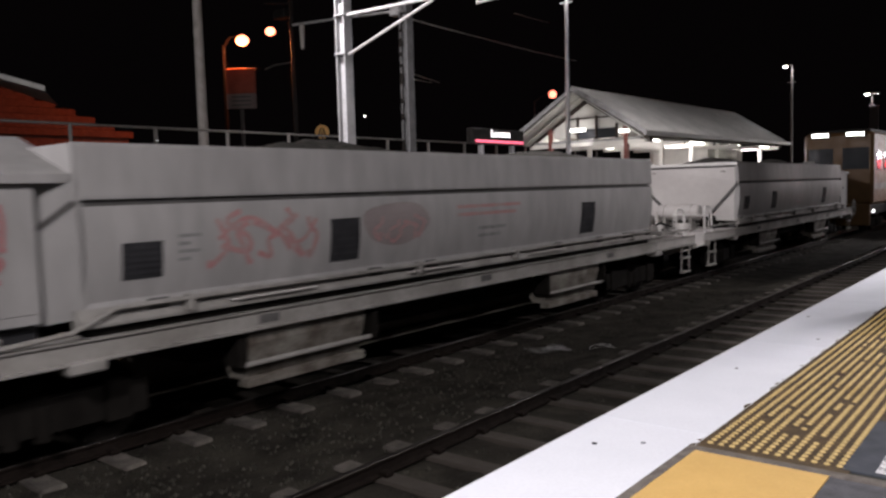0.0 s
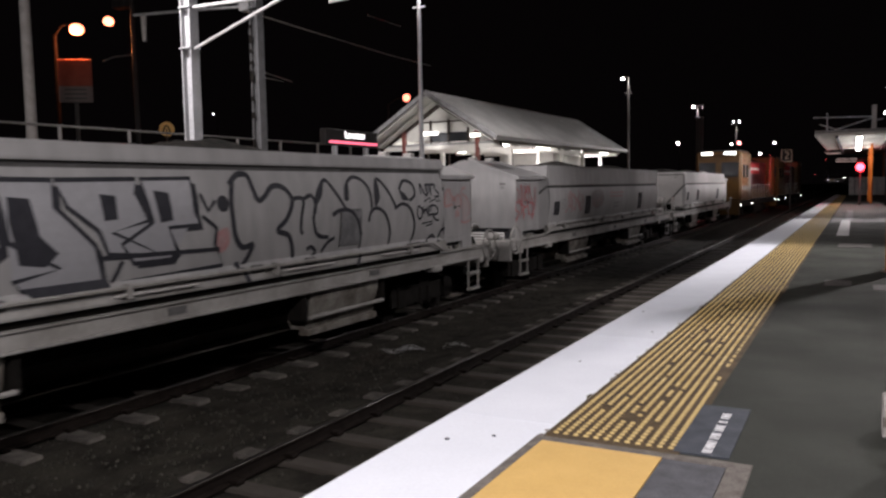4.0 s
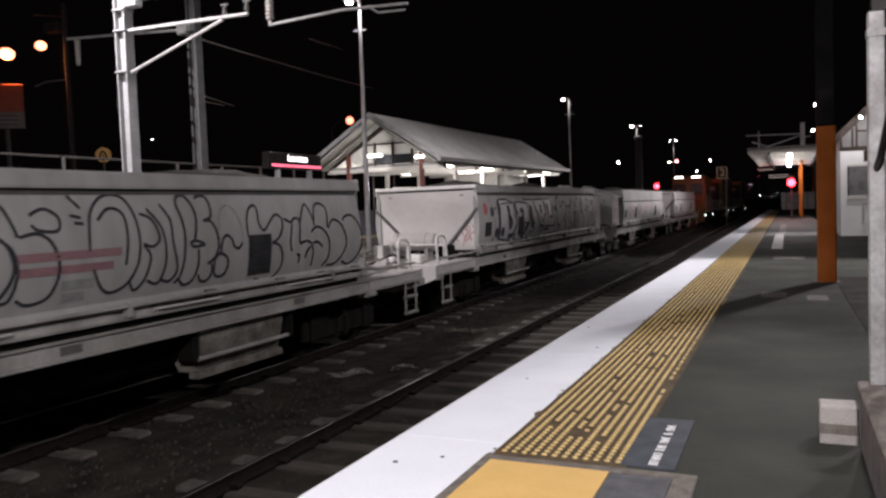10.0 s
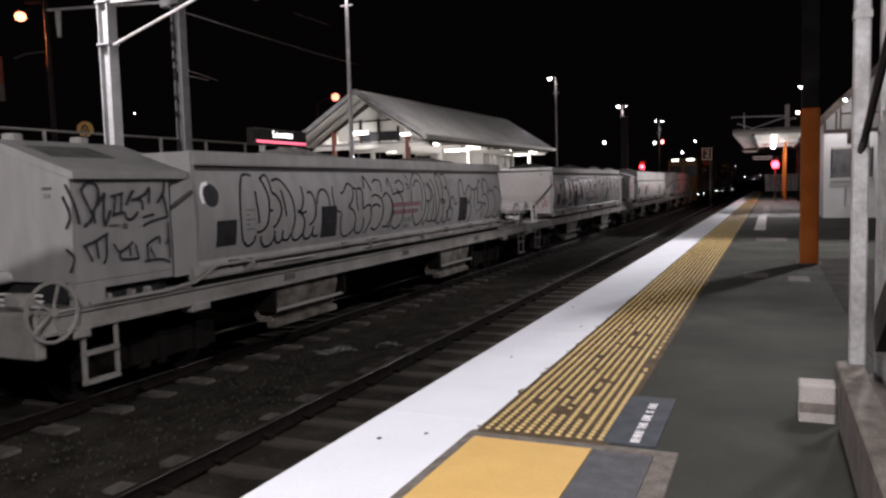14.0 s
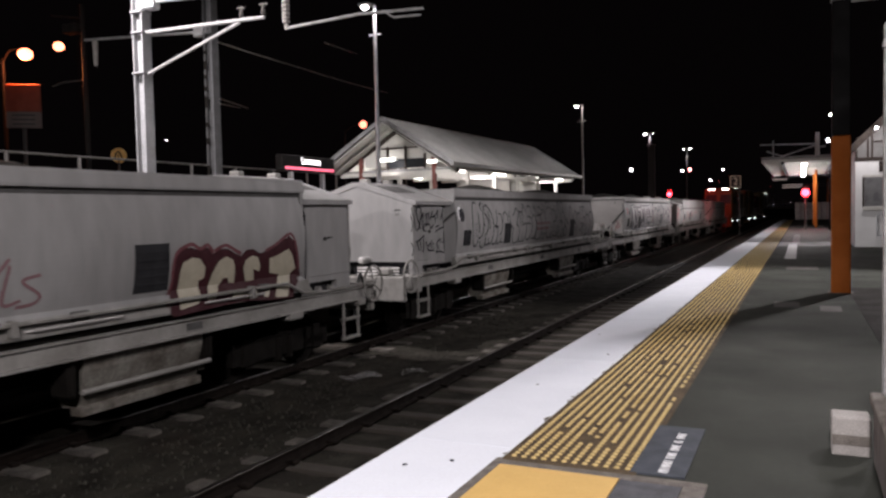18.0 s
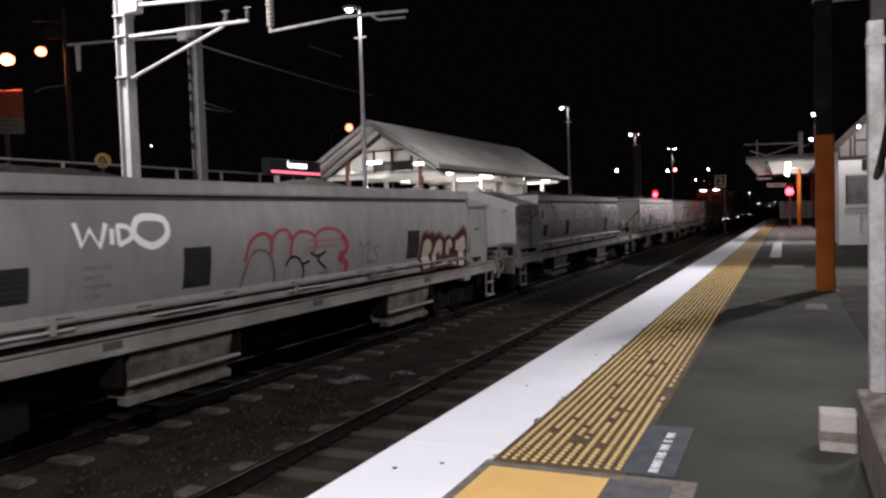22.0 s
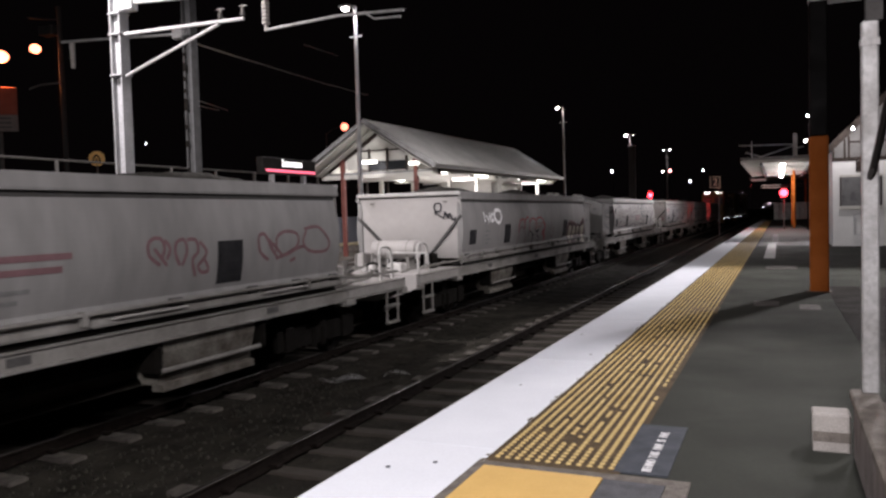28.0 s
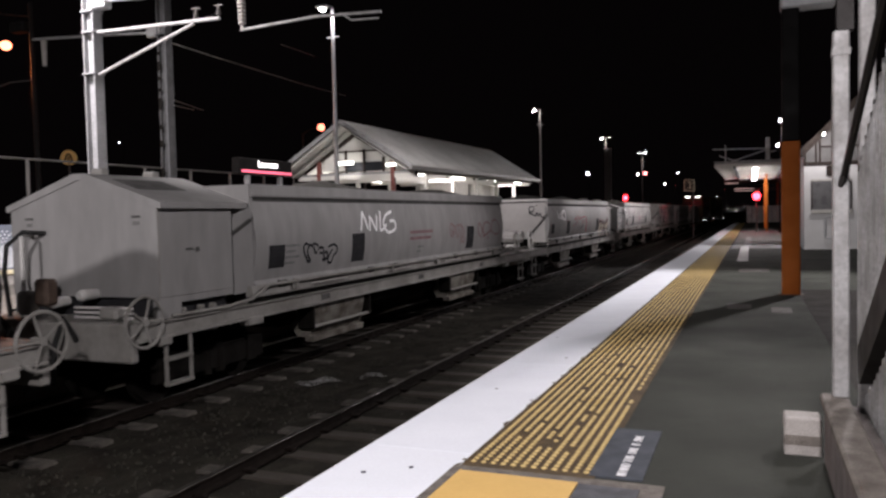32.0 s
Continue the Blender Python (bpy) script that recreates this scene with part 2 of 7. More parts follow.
MURAL = mat("mural_white", (0.60, 0.62, 0.66), 0.7, 0, 0.3, 9, (0.4, 0.42, 0.46), 0.05)
MESH_GREY = mat("fence_steel", (0.09, 0.085, 0.08), 0.6, 0.3, 0.25, 6)
HOUSE_WHITE = mat("house_weatherboard", (0.68, 0.68, 0.67), 0.7, 0, 0.1, 2, None, 0.1)
TIMBER = mat("dark_timber", (0.05, 0.04, 0.035), 0.7, 0, 0.3, 6)
GLASS_DARK = mat("dark_glass", (0.03, 0.032, 0.035), 0.15, 0, 0.2, 3, None, 0.0)
FROSTED = mat("frosted_pane", (0.10, 0.10, 0.105), 0.3, 0, 0.35, 2.5, (0.17, 0.17, 0.17), 0.05, 30)
BLIND = mat("window_blind", (0.22, 0.22, 0.22), 0.7, 0, 0.2, 5)
BRICK_RED = mat("red_roof", (0.15, 0.055, 0.04), 0.8, 0, 0.3, 5)
LOCO_RED_LIT = mat("loco_red_lit", (0.5, 0.025, 0.03), 0.5, 0, 0.2, 3)
LOCO_YELLOW = mat("loco_yellow", (0.085, 0.042, 0.010), 0.45, 0, 0.2, 3)
LOCO_MAROON = mat("loco_maroon", (0.06, 0.01, 0.01), 0.45, 0, 0.2, 3)
LITTER = mat("torn_plastic", (0.42, 0.42, 0.42), 0.3, 0, 0.3, 12)
RUBBER = mat("rubber_hose", (0.02, 0.02, 0.02), 0.6, 0, 0.2, 10)
LAMP_ON = glow("lamp_lens", (1.0, 0.97, 0.92), 22)
TUBE_ON = glow("tube_lens", (1.0, 0.98, 0.93), 6)
TUBE_DIM = glow("dim_tube_lens", (1.0, 0.8, 0.75), 0.45)
SODIUM = glow("sodium_lens", (1.0, 0.24, 0.13), 6.5)
RED_ON = glow("red_lens", (1.0, 0.02, 0.035), 25)
SIGN_WHITE = glow("lit_letters", (1.0, 0.95, 0.97), 4)
SIGN_PINK = glow("lit_band", (1.0, 0.16, 0.26), 1.6)
BANNER = mat("orange_banner", (0.24, 0.06, 0.035), 0.7, 0, 0.15, 3)
BANNER_GREY = mat("grey_banner", (0.18, 0.15, 0.14), 0.7, 0, 0.15, 3)
SIGN_AMBER = mat("amber_sign", (0.80, 0.46, 0.14), 0.5, 0, 0.1, 4)


# ---- mesh tools ----
def thing(name, at=(0, 0, 0), label="", category="", group="", kind=""):
    ob = new(name)
    ob.matrix_world = at if isinstance(at, Matrix) else Matrix.Translation(at)
    ob.empty_display_size = 0.2
    return tagged(ob, label, category, group, kind)


def part(name, bm, material, parent=None, label=""):
    me = bpy.data.meshes.new(name)
    bm.normal_update()
    bm.to_mesh(me)
    bm.free()
    me.materials.append(material)
    ob = new(name, me)
    if parent:
        ob.parent = parent
    return tagged(ob, label)


def alone(name, bm, material, at, label, category, group="", kind=""):
    """A thing that is one mesh."""
    ob = part(name, bm, material)
    ob.matrix_world = at if isinstance(at, Matrix) else Matrix.Translation(at)
    return tagged(ob, label, category, group, kind)


def piece(name, me, parent, at):
    ob = new(name, me)
    ob.parent = parent
    ob.matrix_basis = at if isinstance(at, Matrix) else Matrix.Translation(at)
    return ob


def mesh_of(name, bm, material):
    me = bpy.data.meshes.new(name)
    bm.normal_update()
    bm.to_mesh(me)
    bm.free()
    me.materials.append(material)
    return me


def B():
    return bmesh.new()


def block(bm, x0, x1, y0, y1, z0, z1, bevel=0.0, turn=None):
    r = bmesh.ops.create_cube(bm, size=1.0)
    m = Matrix.Translation(((x0 + x1) / 2, (y0 + y1) / 2, (z0 + z1) / 2)) @ Matrix.Diagonal((abs(x1 - x0), abs(y1 - y0), abs(z1 - z0), 1))
    bmesh.ops.transform(bm, matrix=turn @ m if turn else m, verts=r["verts"])
    if bevel:
        edges = {e for v in r["verts"] for e in v.link_edges}
        bmesh.ops.bevel(bm, geom=list(edges), offset=bevel, segments=1, affect="EDGES")
    return bm


def rod(bm, a, b, r, r2=None, seg=8, caps=True):
    a, b = Vector(a), Vector(b)
    d = b - a
    q = d.to_track_quat("Z", "Y").to_matrix().to_4x4()
    res = bmesh.ops.create_cone(bm, cap_ends=caps, segments=seg, radius1=r, radius2=r if r2 is None else r2, depth=d.length)
    bmesh.ops.transform(bm, matrix=Matrix.Translation((a + b) / 2) @ q, verts=res["verts"])
    return bm


def pipe(bm, pts, r, seg=6, closed=False):
    """A bent round bar through the points."""
    pts = [Vector(p) for p in pts]
    n = len(pts)
    rings = []
    up = None
    for i, p in enumerate(pts):
        a = pts[i - 1] if (i or closed) else p
        b = pts[(i + 1) % n] if (i < n - 1 or closed) else p
        t = (b - a).normalized()
        if up is None:
            up = t.orthogonal().normalized()
        up = (up - t * up.dot(t)).normalized()
        side = t.cross(up)
        rings.append([bm.verts.new(p + r * (math.cos(k * math.tau / seg) * up + math.sin(k * math.tau / seg) * side)) for k in range(seg)])
    for i in range(n if closed else n - 1):
        r0, r1 = rings[i], rings[(i + 1) % n]
        for k in range(seg):
            bm.faces.new((r0[k], r0[(k + 1) % seg], r1[(k + 1) % seg], r1[k]))
    if not closed:
        bm.faces.new(rings[0][::-1])
        bm.faces.new(rings[-1])
    return bm


def extrude_y(bm, profile, y0, y1, cap=True):
    """A prism: profile of (x, z) in order, run along y."""
    a = [bm.verts.new((x, y0, z)) for x, z in profile]
    b = [bm.verts.new((x, y1, z)) for x, z in profile]
    n = len(profile)
    for i in range(n):
        bm.faces.new((a[i], a[(i + 1) % n], b[(i + 1) % n], b[i]))
    if cap:
        bm.faces.new(a[::-1])
        bm.faces.new(b)
    bmesh.ops.recalc_face_normals(bm, faces=bm.faces)
    return bm


def solid(bm, quads):
    """Faces from lists of points."""
    for q in quads:
        bm.faces.new([bm.verts.new(p) for p in q])
    return bm


def disc(bm, at, r, normal, seg=20, thick=0.004):
    n = Vector(normal).normalized()
    return rod(bm, Vector(at) - n * 0.0, Vector(at) + n * thick, r, seg=seg)


def text_mesh(words, size, material, name="lettering", thin=0.0):
    cu = bpy.data.curves.new(name, "FONT")
    cu.body, cu.size, cu.align_x, cu.align_y, cu.extrude = words, size, "CENTER", "CENTER", 0.002
    cu.offset = -thin
    ob = new(name, cu)
    me = bpy.data.meshes.new_from_object(ob.evaluated_get(bpy.context.evaluated_depsgraph_get()))
    bpy.data.objects.remove(ob)
    bpy.data.curves.remove(cu)
    me.name = name
    me.materials.clear()
    me.materials.append(material)
    return me


def smooth_line(pts, closed=False, n=4):
    """Catmull-Rom through 2D points."""
    P = [Vector((p[0], p[1])) for p in pts]
    k = len(P)
    out = []
    for i in range(k if closed else k - 1):
        p1, p2 = P[i], P[(i + 1) % k]
        p0 = P[i - 1] if (i or closed) else p1
        p3 = P[(i + 2) % k] if (closed or i + 2 < k) else p2
        for s in range(n):
            t = s / n
            out.append(0.5 * ((2 * p1) + (p2 - p0) * t + (2 * p0 - 5 * p1 + 4 * p2 - p3) * t * t + (3 * p1 - p0 - 3 * p2 + p3) * t ** 3))
    if not closed:
        out.append(P[-1])
    return out


def ribbon(bm, pts, width, put, closed=False):
    """A flat painted stroke; put(h, z) gives the place of a point on the wagon's side."""
    n = len(pts)
    rows = []
    for i, p in enumerate(pts):
        a = pts[i - 1] if (i or closed) else p
        b = pts[(i + 1) % n] if (i < n - 1 or closed) else p
        d = b - a
        d = d.normalized() if d.length > 1e-6 else Vector((1, 0))
        s = Vector((-d.y, d.x)) * width / 2
        rows.append((bm.verts.new(put(*(p + s))), bm.verts.new(put(*(p - s)))))
    for i in range(n if closed else n - 1):
        a, b = rows[i], rows[(i + 1) % n]
        bm.faces.new((a[0], a[1], b[1], b[0]))
    return bm
# metres that the train has gone along its track, by seconds
ROLL = [
    (0, -36.65),
    (0.5, -34.66),
    (1, -32.70),
    (1.5, -30.79),
    (2, -28.91),
    (2.5, -27.08),
    (3, -25.31),
    (3.5, -23.61),
    (5.5, -17.16),
    (6, -15.67),
    (6.5, -14.24),
    (7, -12.86),
    (7.5, -11.54),
    (8, -10.25),
    (8.5, -8.99),
    (9, -7.74),
    (9.5, -6.52),
    (10, -5.33),
    (10.5, -4.19),
    (11, -3.09),
    (11.5, -2.04),
    (12, -1.01),
    (12.5, -0.01),
    (13, 0.95),
    (13.5, 1.89),
    (15.5, 5.57),
    (16, 6.48),
    (16.5, 7.39),
    (17, 8.30),
    (17.5, 9.18),
    (18, 10.04),
    (18.5, 10.89),
    (19, 11.75),
    (19.5, 12.60),
    (20, 13.46),
    (20.5, 14.33),
    (21, 15.21),
    (21.5, 16.11),
    (22, 17.01),
    (22.5, 17.92),
    (23, 18.83),
    (23.5, 19.76),
    (24, 20.70),
    (24.5, 21.65),
    (25, 22.62),
    (25.5, 23.64),
    (27.5, 27.90),
    (28, 29.01),
    (28.5, 30.15),
    (29, 31.32),
    (29.5, 32.52),
    (30, 33.78),
    (30.5, 35.08),
    (31, 36.41),
    (31.5, 37.78),
    (32, 39.17),
]

# ---- the place: ground, tracks, platforms ----
RAIL_Z = -0.86
NEAR_TRACK, FAR_TRACK = -4.15, -7.95
EDGE = -2.35

ground = B()
block(ground, -600, 600, -500, 900, -1.35, -1.12)
alone("ground", ground, GRASS, (0, 0, 0), "dark bare ground at night", "ground", kind="structure")

# ballast bed with a rough surface between the platforms
bed = B()
nx, ny = 46, 300
rng = random.Random(5)
grid = []
for j in range(ny + 1):
    y = -12 + 172 * (j / ny) ** 1.7
    row = []
    for i in range(nx + 1):
        x = -9.6 + (EDGE + 0.04 + 9.6) * i / nx
        dip = min(abs(x - NEAR_TRACK), abs(x - FAR_TRACK))
        z = -1.035 - 0.06 * max(0, min(1, (dip - 1.1) / 0.6)) + rng.uniform(-0.012, 0.012)
        row.append(bed.verts.new((x, y, z)))
    grid.append(row)
for j in range(ny):
    for i in range(nx):
        bed.faces.new((grid[j][i], grid[j][i + 1], grid[j + 1][i + 1], grid[j + 1][i]))
alone("track_bed", bed, BALLAST, (0, 0, 0), "dark crushed stone ballast round the tracks", "ballast", kind="structure")

# loose stones near the eye
stones = B()
rng = random.Random(9)
for _ in range(5200):
    y = 2.0 + 16 * rng.random() ** 1.5
    x = rng.uniform(-7.4, EDGE - 0.1)
    if abs(x - NEAR_TRACK) < 1.08 and rng.random() < 0.5:
        continue
    s = rng.uniform(0.012, 0.032)
    vs = [stones.verts.new((x + s * rng.uniform(0.6, 1.2) * a, y + s * rng.uniform(0.6, 1.2) * b, -1.04 + s * c)) for a, b, c in ((-1, -0.6, 0), (1, -0.7, 0), (0.1, 1, 0), (0, 0, rng.uniform(0.8, 1.3)))]
    for f in ((0, 1, 3), (1, 2, 3), (2, 0, 3)):
        stones.faces.new([vs[k] for k in f])
alone("ballast_stones", stones, mat("stone_chips", (0.042, 0.040, 0.033), 0.9, 0, 0.5, 5, rand=0.75), (0, 0, 0), "loose dark ballast stones between the rails", "stones", kind="stuff")


def rail_bar(parent, x):
    web = B()
    extrude_y(web, [(-0.06, -0.14), (0.06, -0.14), (0.06, -0.125), (0.012, -0.11), (0.012, -0.035), (0.032, -0.028), (0.032, -0.006), (-0.032, -0.006), (-0.032, -0.028), (-0.012, -0.035), (-0.012, -0.11), (-0.06, -0.125)], -60, 260)
    r = part("rail", web, RAIL, parent)
    r.matrix_basis = Matrix.Translation((x, 0, RAIL_Z))
    head = B()
    extrude_y(head, [(-0.03, -0.006), (0.03, -0.006), (0.026, 0.0), (-0.026, 0.0)], -60, 260)
    part("rail_head", head, RAIL_TOP, r, "worn shiny rail head")


sleeper_me = mesh_of("sleeper", block(B(), -1.08, 1.08, -0.115, 0.115, -0.2, 0.0, 0.02), SLEEPER)
GAP = 0.733
for tx, y0, label in ((NEAR_TRACK, -3.23, "empty narrow-gauge track beside the platform"), (FAR_TRACK, -2.88, "narrow-gauge track under the goods train")):
    tr = thing("railway_track", (tx, 0, 0), label, "railway track", "tracks", "structure")
    for side in (-0.565, 0.565):
        rail_bar(tr, side)
    rng = random.Random(int(-tx * 10))
    for k in range(110):
        piece("sleeper", sleeper_me, tr, pose(rng.uniform(-0.03, 0.03), y0 + GAP * k + rng.uniform(-0.03, 0.03), -1.0 + rng.uniform(-0.012, 0.01), 0, 0, rng.uniform(-0.6, 0.6)))
    rest = B()
    for k in range(110, 320):
        block(rest, -1.08, 1.08, y0 + GAP * k - 0.115, y0 + GAP * k + 0.115, -1.2, -1.0)
    tagged(part("far_sleepers", rest, SLEEPER, tr), kind="stuff")
    clip = mesh_of("rail_clip", block(B(), -0.06, 0.06, -0.05, 0.05, 0, 0.045, 0.012), RAIL)
    for k in range(46):
        for side in (-0.565, 0.565):
            piece("rail_clip", clip, tr, (side + 0.07, y0 + GAP * k, -1.0))

# this platform
GRADE = pose(0, 0, 0.03, -0.24)  # the platform falls gently away
plat = thing("platform", GRADE, "asphalt railway platform with a white edge", "platform", kind="structure")
core = B()
block(core, EDGE + 0.12, 30, -60, 130, -1.3, -0.004)
part("platform_slab", core, ASPHALT, plat)
face = B()
block(face, EDGE + 0.06, EDGE + 0.12, -60, 130, -1.3, -0.16)
part("platform_wall", face, BRICKWALL, plat)
cop = mesh_of("coping_block", block(B(), EDGE, -1.635, -1.4995, 1.4995, -0.16, 0.004, 0.004), LINE_WHITE)
for k in range(46):
    piece("coping_block", cop, plat, (0, -9 + 3 * k, 0))
rng = random.Random(41)
for k in range(70):  # chipped inner edge of the white paint
    y = 1.6 + 22 * rng.random() ** 1.4
    d, l = rng.uniform(0.008, 0.03), rng.uniform(0.03, 0.16)
    chip = B()
    chip.faces.new([chip.verts.new(p) for p in ((-1.632, y - l / 2, 0.0055), (-1.632, y + l / 2, 0.0055), (-1.635 - d * 0.7, y + l * 0.22, 0.0055), (-1.635 - d, y - l * 0.1, 0.0055), (-1.635 - d * 0.5, y - l * 0.33, 0.0055))])
    part("paint_chip", chip, STUD_BED, plat)
joint = B()
block(joint, EDGE + 0.02, -1.6, -60, 130, -0.15, -0.003)
part("coping_joint", joint, STUD_BED, plat)
bedstrip = B()
block(bedstrip, -1.63, -0.83, 4.28, 118, -0.01, 0.003)
part("tactile_bed", bedstrip, STUD_BED, plat)

# studs of the warning strip: rows along the edge
def stud_bm(seg):
    b = B()
    r = bmesh.ops.create_cone(b, cap_ends=True, segments=seg, radius1=0.0175, radius2=0.013, depth=0.008)
    bmesh.ops.translate(b, verts=r["verts"], vec=(0, 0, 0.007))
    bot = [f for f in b.faces if f.normal.z < -0.5]
    bmesh.ops.delete(b, geom=bot, context="FACES_ONLY")
    return b


stud_me = mesh_of("tactile_stud", stud_bm(10), STUD)
rng = random.Random(3)
PITCH = 0.0625
gone = set()
for _ in range(75):
    c, r, n = min(10, max(2, int(rng.gauss(6.5, 1.6)))), int(6 + 400 * rng.random() ** 1.6), rng.randrange(1, 3)
    for k in range(n):
        gone.add((c, r + k))
for r in range(26, 96):  # the outermost row has come away in stretches
    if (r * 7) % 11 < 4 or 30 < r < 36:
        gone.add((11, r))
verts, faces = [], []
ring = [(math.cos(a * math.tau / 6), math.sin(a * math.tau / 6)) for a in range(6)]
count = 0
for r in range(0, 900):
    y = 4.37 + PITCH * r
    for c in range(12):
        if (c, r) in gone:
            continue
        x = -1.575 + PITCH * c
        if r < 25:
            piece("tactile_stud", stud_me, plat, (x, y, 0))
            continue
        n0 = len(verts)
        verts += [(x + 0.0175 * a, y + 0.0175 * b, 0.003) for a, b in ring] + [(x + 0.013 * a, y + 0.013 * b, 0.0105) for a, b in ring]
        faces += [(n0 + k, n0 + (k + 1) % 6, n0 + 6 + (k + 1) % 6, n0 + 6 + k) for k in range(6)] + [tuple(range(n0 + 6, n0 + 12))]
me = bpy.data.meshes.new("tactile_studs")
me.from_pydata(verts, [], faces)
me.materials.append(STUD)
far_studs = new("tactile_studs", me)
far_studs.parent = plat
tagged(far_studs, kind="stuff")
far_strip = B()
block(far_strip, -1.60, -0.86, 4.37 + PITCH * 900, 118, 0.003, 0.009)
part("far_tactile_strip", far_strip, STUD, plat)

# yellow pad, cover plate and their concrete frame near the eye
pad = B()
block(pad, -1.60, -0.90, 1.2, 4.19, -0.01, 0.006)
alone("yellow_pad", pad, YELLOW, GRADE, "plain yellow painted boarding pad on the platform", "painted pad", kind="structure")
FRAME_CONCRETE = mat("worn_frame_concrete", (0.17, 0.152, 0.135), 0.9, 0, 0.35, 9, (0.09, 0.08, 0.07), 0.5, 90)
COVER_GREY = mat("worn_cover_grey", (0.085, 0.088, 0.098), 0.8, 0, 0.3, 7, (0.06, 0.06, 0.066), 0.3, 80)
fr = thing("cover_frame", GRADE, "concrete frame round a dark service cover", "frame")
for nm, d in (("frame_bar", (-1.66, -0.44, 4.19, 4.27)), ("frame_bar", (-0.56, -0.44, 1.0, 4.19)), ("frame_bar", (-1.66, -1.60, 1.2, 4.19))):
    part(nm, block(B(), d[0], d[1], d[2], d[3], -0.02, 0.008, 0.004), FRAME_CONCRETE, fr)
part("service_cover", block(B(), -0.895, -0.565, 1.0, 4.185, -0.02, 0.002), COVER_GREY, fr, "worn grey service cover")

# slate panel with a stencilled warning
panel = thing("painted_notice", GRADE @ Matrix.Translation((-0.72, 4.85, 0)), "slate painted notice with a line of white stencilled words", "painted sign")
part("panel", block(B(), -0.15, 0.15, -0.52, 0.52, -0.01, 0.005), SIGN_BLUE, panel)
for word, c in (("BEHIND", 3), ("THIS", 9), ("LINE", 14), ("IS", 18), ("FINE", 22)):
    wo = new("word", text_mesh(word, 0.058, SPRAY_WHITE, thin=0.0012))
    wo.parent = panel
    wo.matrix_basis = pose(0.03, -0.06 + (c - 12) * 0.0345, 0.008, 0, 0, 90) @ Matrix.Diagonal((1.12, 1.4, 1, 1))

# worn marks further along
WORN = mat("worn_patch", (0.13, 0.122, 0.113), 0.9, 0, 0.4, 3, None, 0.3, 60)
BROWN_PATCH = mat("worn_yellow_patch", (0.20, 0.14, 0.075), 0.9, 0, 0.4, 3, None, 0.3, 60)
for k, (x0, x1, y0, y1, m) in enumerate(((-0.42, -0.1, 25.3, 36.4, mat("stripe_paint", (0.40, 0.395, 0.385), 0.7, 0, 0.2, 2, (0.30, 0.295, 0.285), 0.1, 50)), (-0.36, 0.0, 12.7, 13.35, WORN), (0.28, 0.56, 12.3, 12.95, WORN), (-0.3, 0.42, 20.6, 21.8, WORN), (-1.25, -0.82, 11.6, 12.4, BROWN_PATCH))):
    alone("ground_patch", block(B(), x0, x1, y0, y1, -0.01, 0.003 + 0.004 * (m is BROWN_PATCH)), m, GRADE, "worn patch on the platform surface", "patch", "patches", "structure")
PALE_FLOOR = mat("worn_concrete_floor", (0.15, 0.142, 0.135), 0.85, 0, 0.25, 1.2, (0.10, 0.095, 0.09), 0.3, 70)
alone("concrete_apron", block(B(), -0.80, 1.85, 34.2, 78.0, -0.01, 0.002), PALE_FLOOR, GRADE, "paler worn concrete surface before the canopy", "concrete", kind="structure")
alone("ground_patch", block(B(), -0.30, 0.0, 36.4, 50.0, -0.01, 0.0055), mat("faded_line", (0.24, 0.235, 0.23), 0.8, 0, 0.3, 2, (0.17, 0.165, 0.16), 0.2, 60), GRADE, "faded white line on the platform", "line", "patches", "structure")
alone("old_surface", block(B(), 0.80, 30, -60, 16.0, -0.01, 0.002), ASPHALT_DARK, GRADE, "older darker asphalt along the fence", "asphalt", kind="structure")

# far platform: an island with its own white edge and a mural wall behind
isl = thing("island_platform", (0, 0, 0), "far island platform with white edge", "platform", kind="structure")
part("island_slab", block(B(), -16.6, -10.0, -40, 125, -1.3, 0.1), mat("island_asphalt", (0.15, 0.135, 0.12), 0.9, 0, 0.35, 1.5, None, 0.4, 90), isl)
cop2 = mesh_of("island_coping", block(B(), -10.0, -9.6, -1.496, 1.496, -0.1, 0.112, 0.012), LINE_WHITE)
for k in range(42):
    piece("island_coping", cop2, isl, (0, -9 + 3 * k, 0))
part("island_line", block(B(), -10.75, -10.55, -40, 125, 0.09, 0.106), YELLOW, isl)

wall = thing("mural_fence", (-16.6, 0, 0), "slate panel wall with white mural figures below a steel fence", "fence", kind="structure")
for k in range(20):
    y = -14 + 2.4 * k
    part("wall_panel", block(B(), -0.1, 0, y + 0.01, y + 2.39, 0.1, 1.53, 0.01), SLATE_WALL, wall)
part("kerb_rail", block(B(), 0.0, 0.14, -14, 34, 0.34, 0.45, 0.02), mat("cream_rail", (0.66, 0.60, 0.40), 0.6, 0, 0.15, 4), wall, "cream painted rail")
part("kerb", block(B(), 0.0, 0.10, -14, 34, 0.1, 0.34), CONCRETE, wall)
for k in range(24):
    y = -14 + 2.0 * k
    part("fence_post", rod(B(), (-0.05, y, 1.5), (-0.05, y, 3.15), 0.045), MESH_GREY, wall)
part("top_rail", rod(B(), (-0.05, -14, 3.15), (-0.05, 34, 3.15), 0.03), MESH_GREY, wall)
rng = random.Random(4)
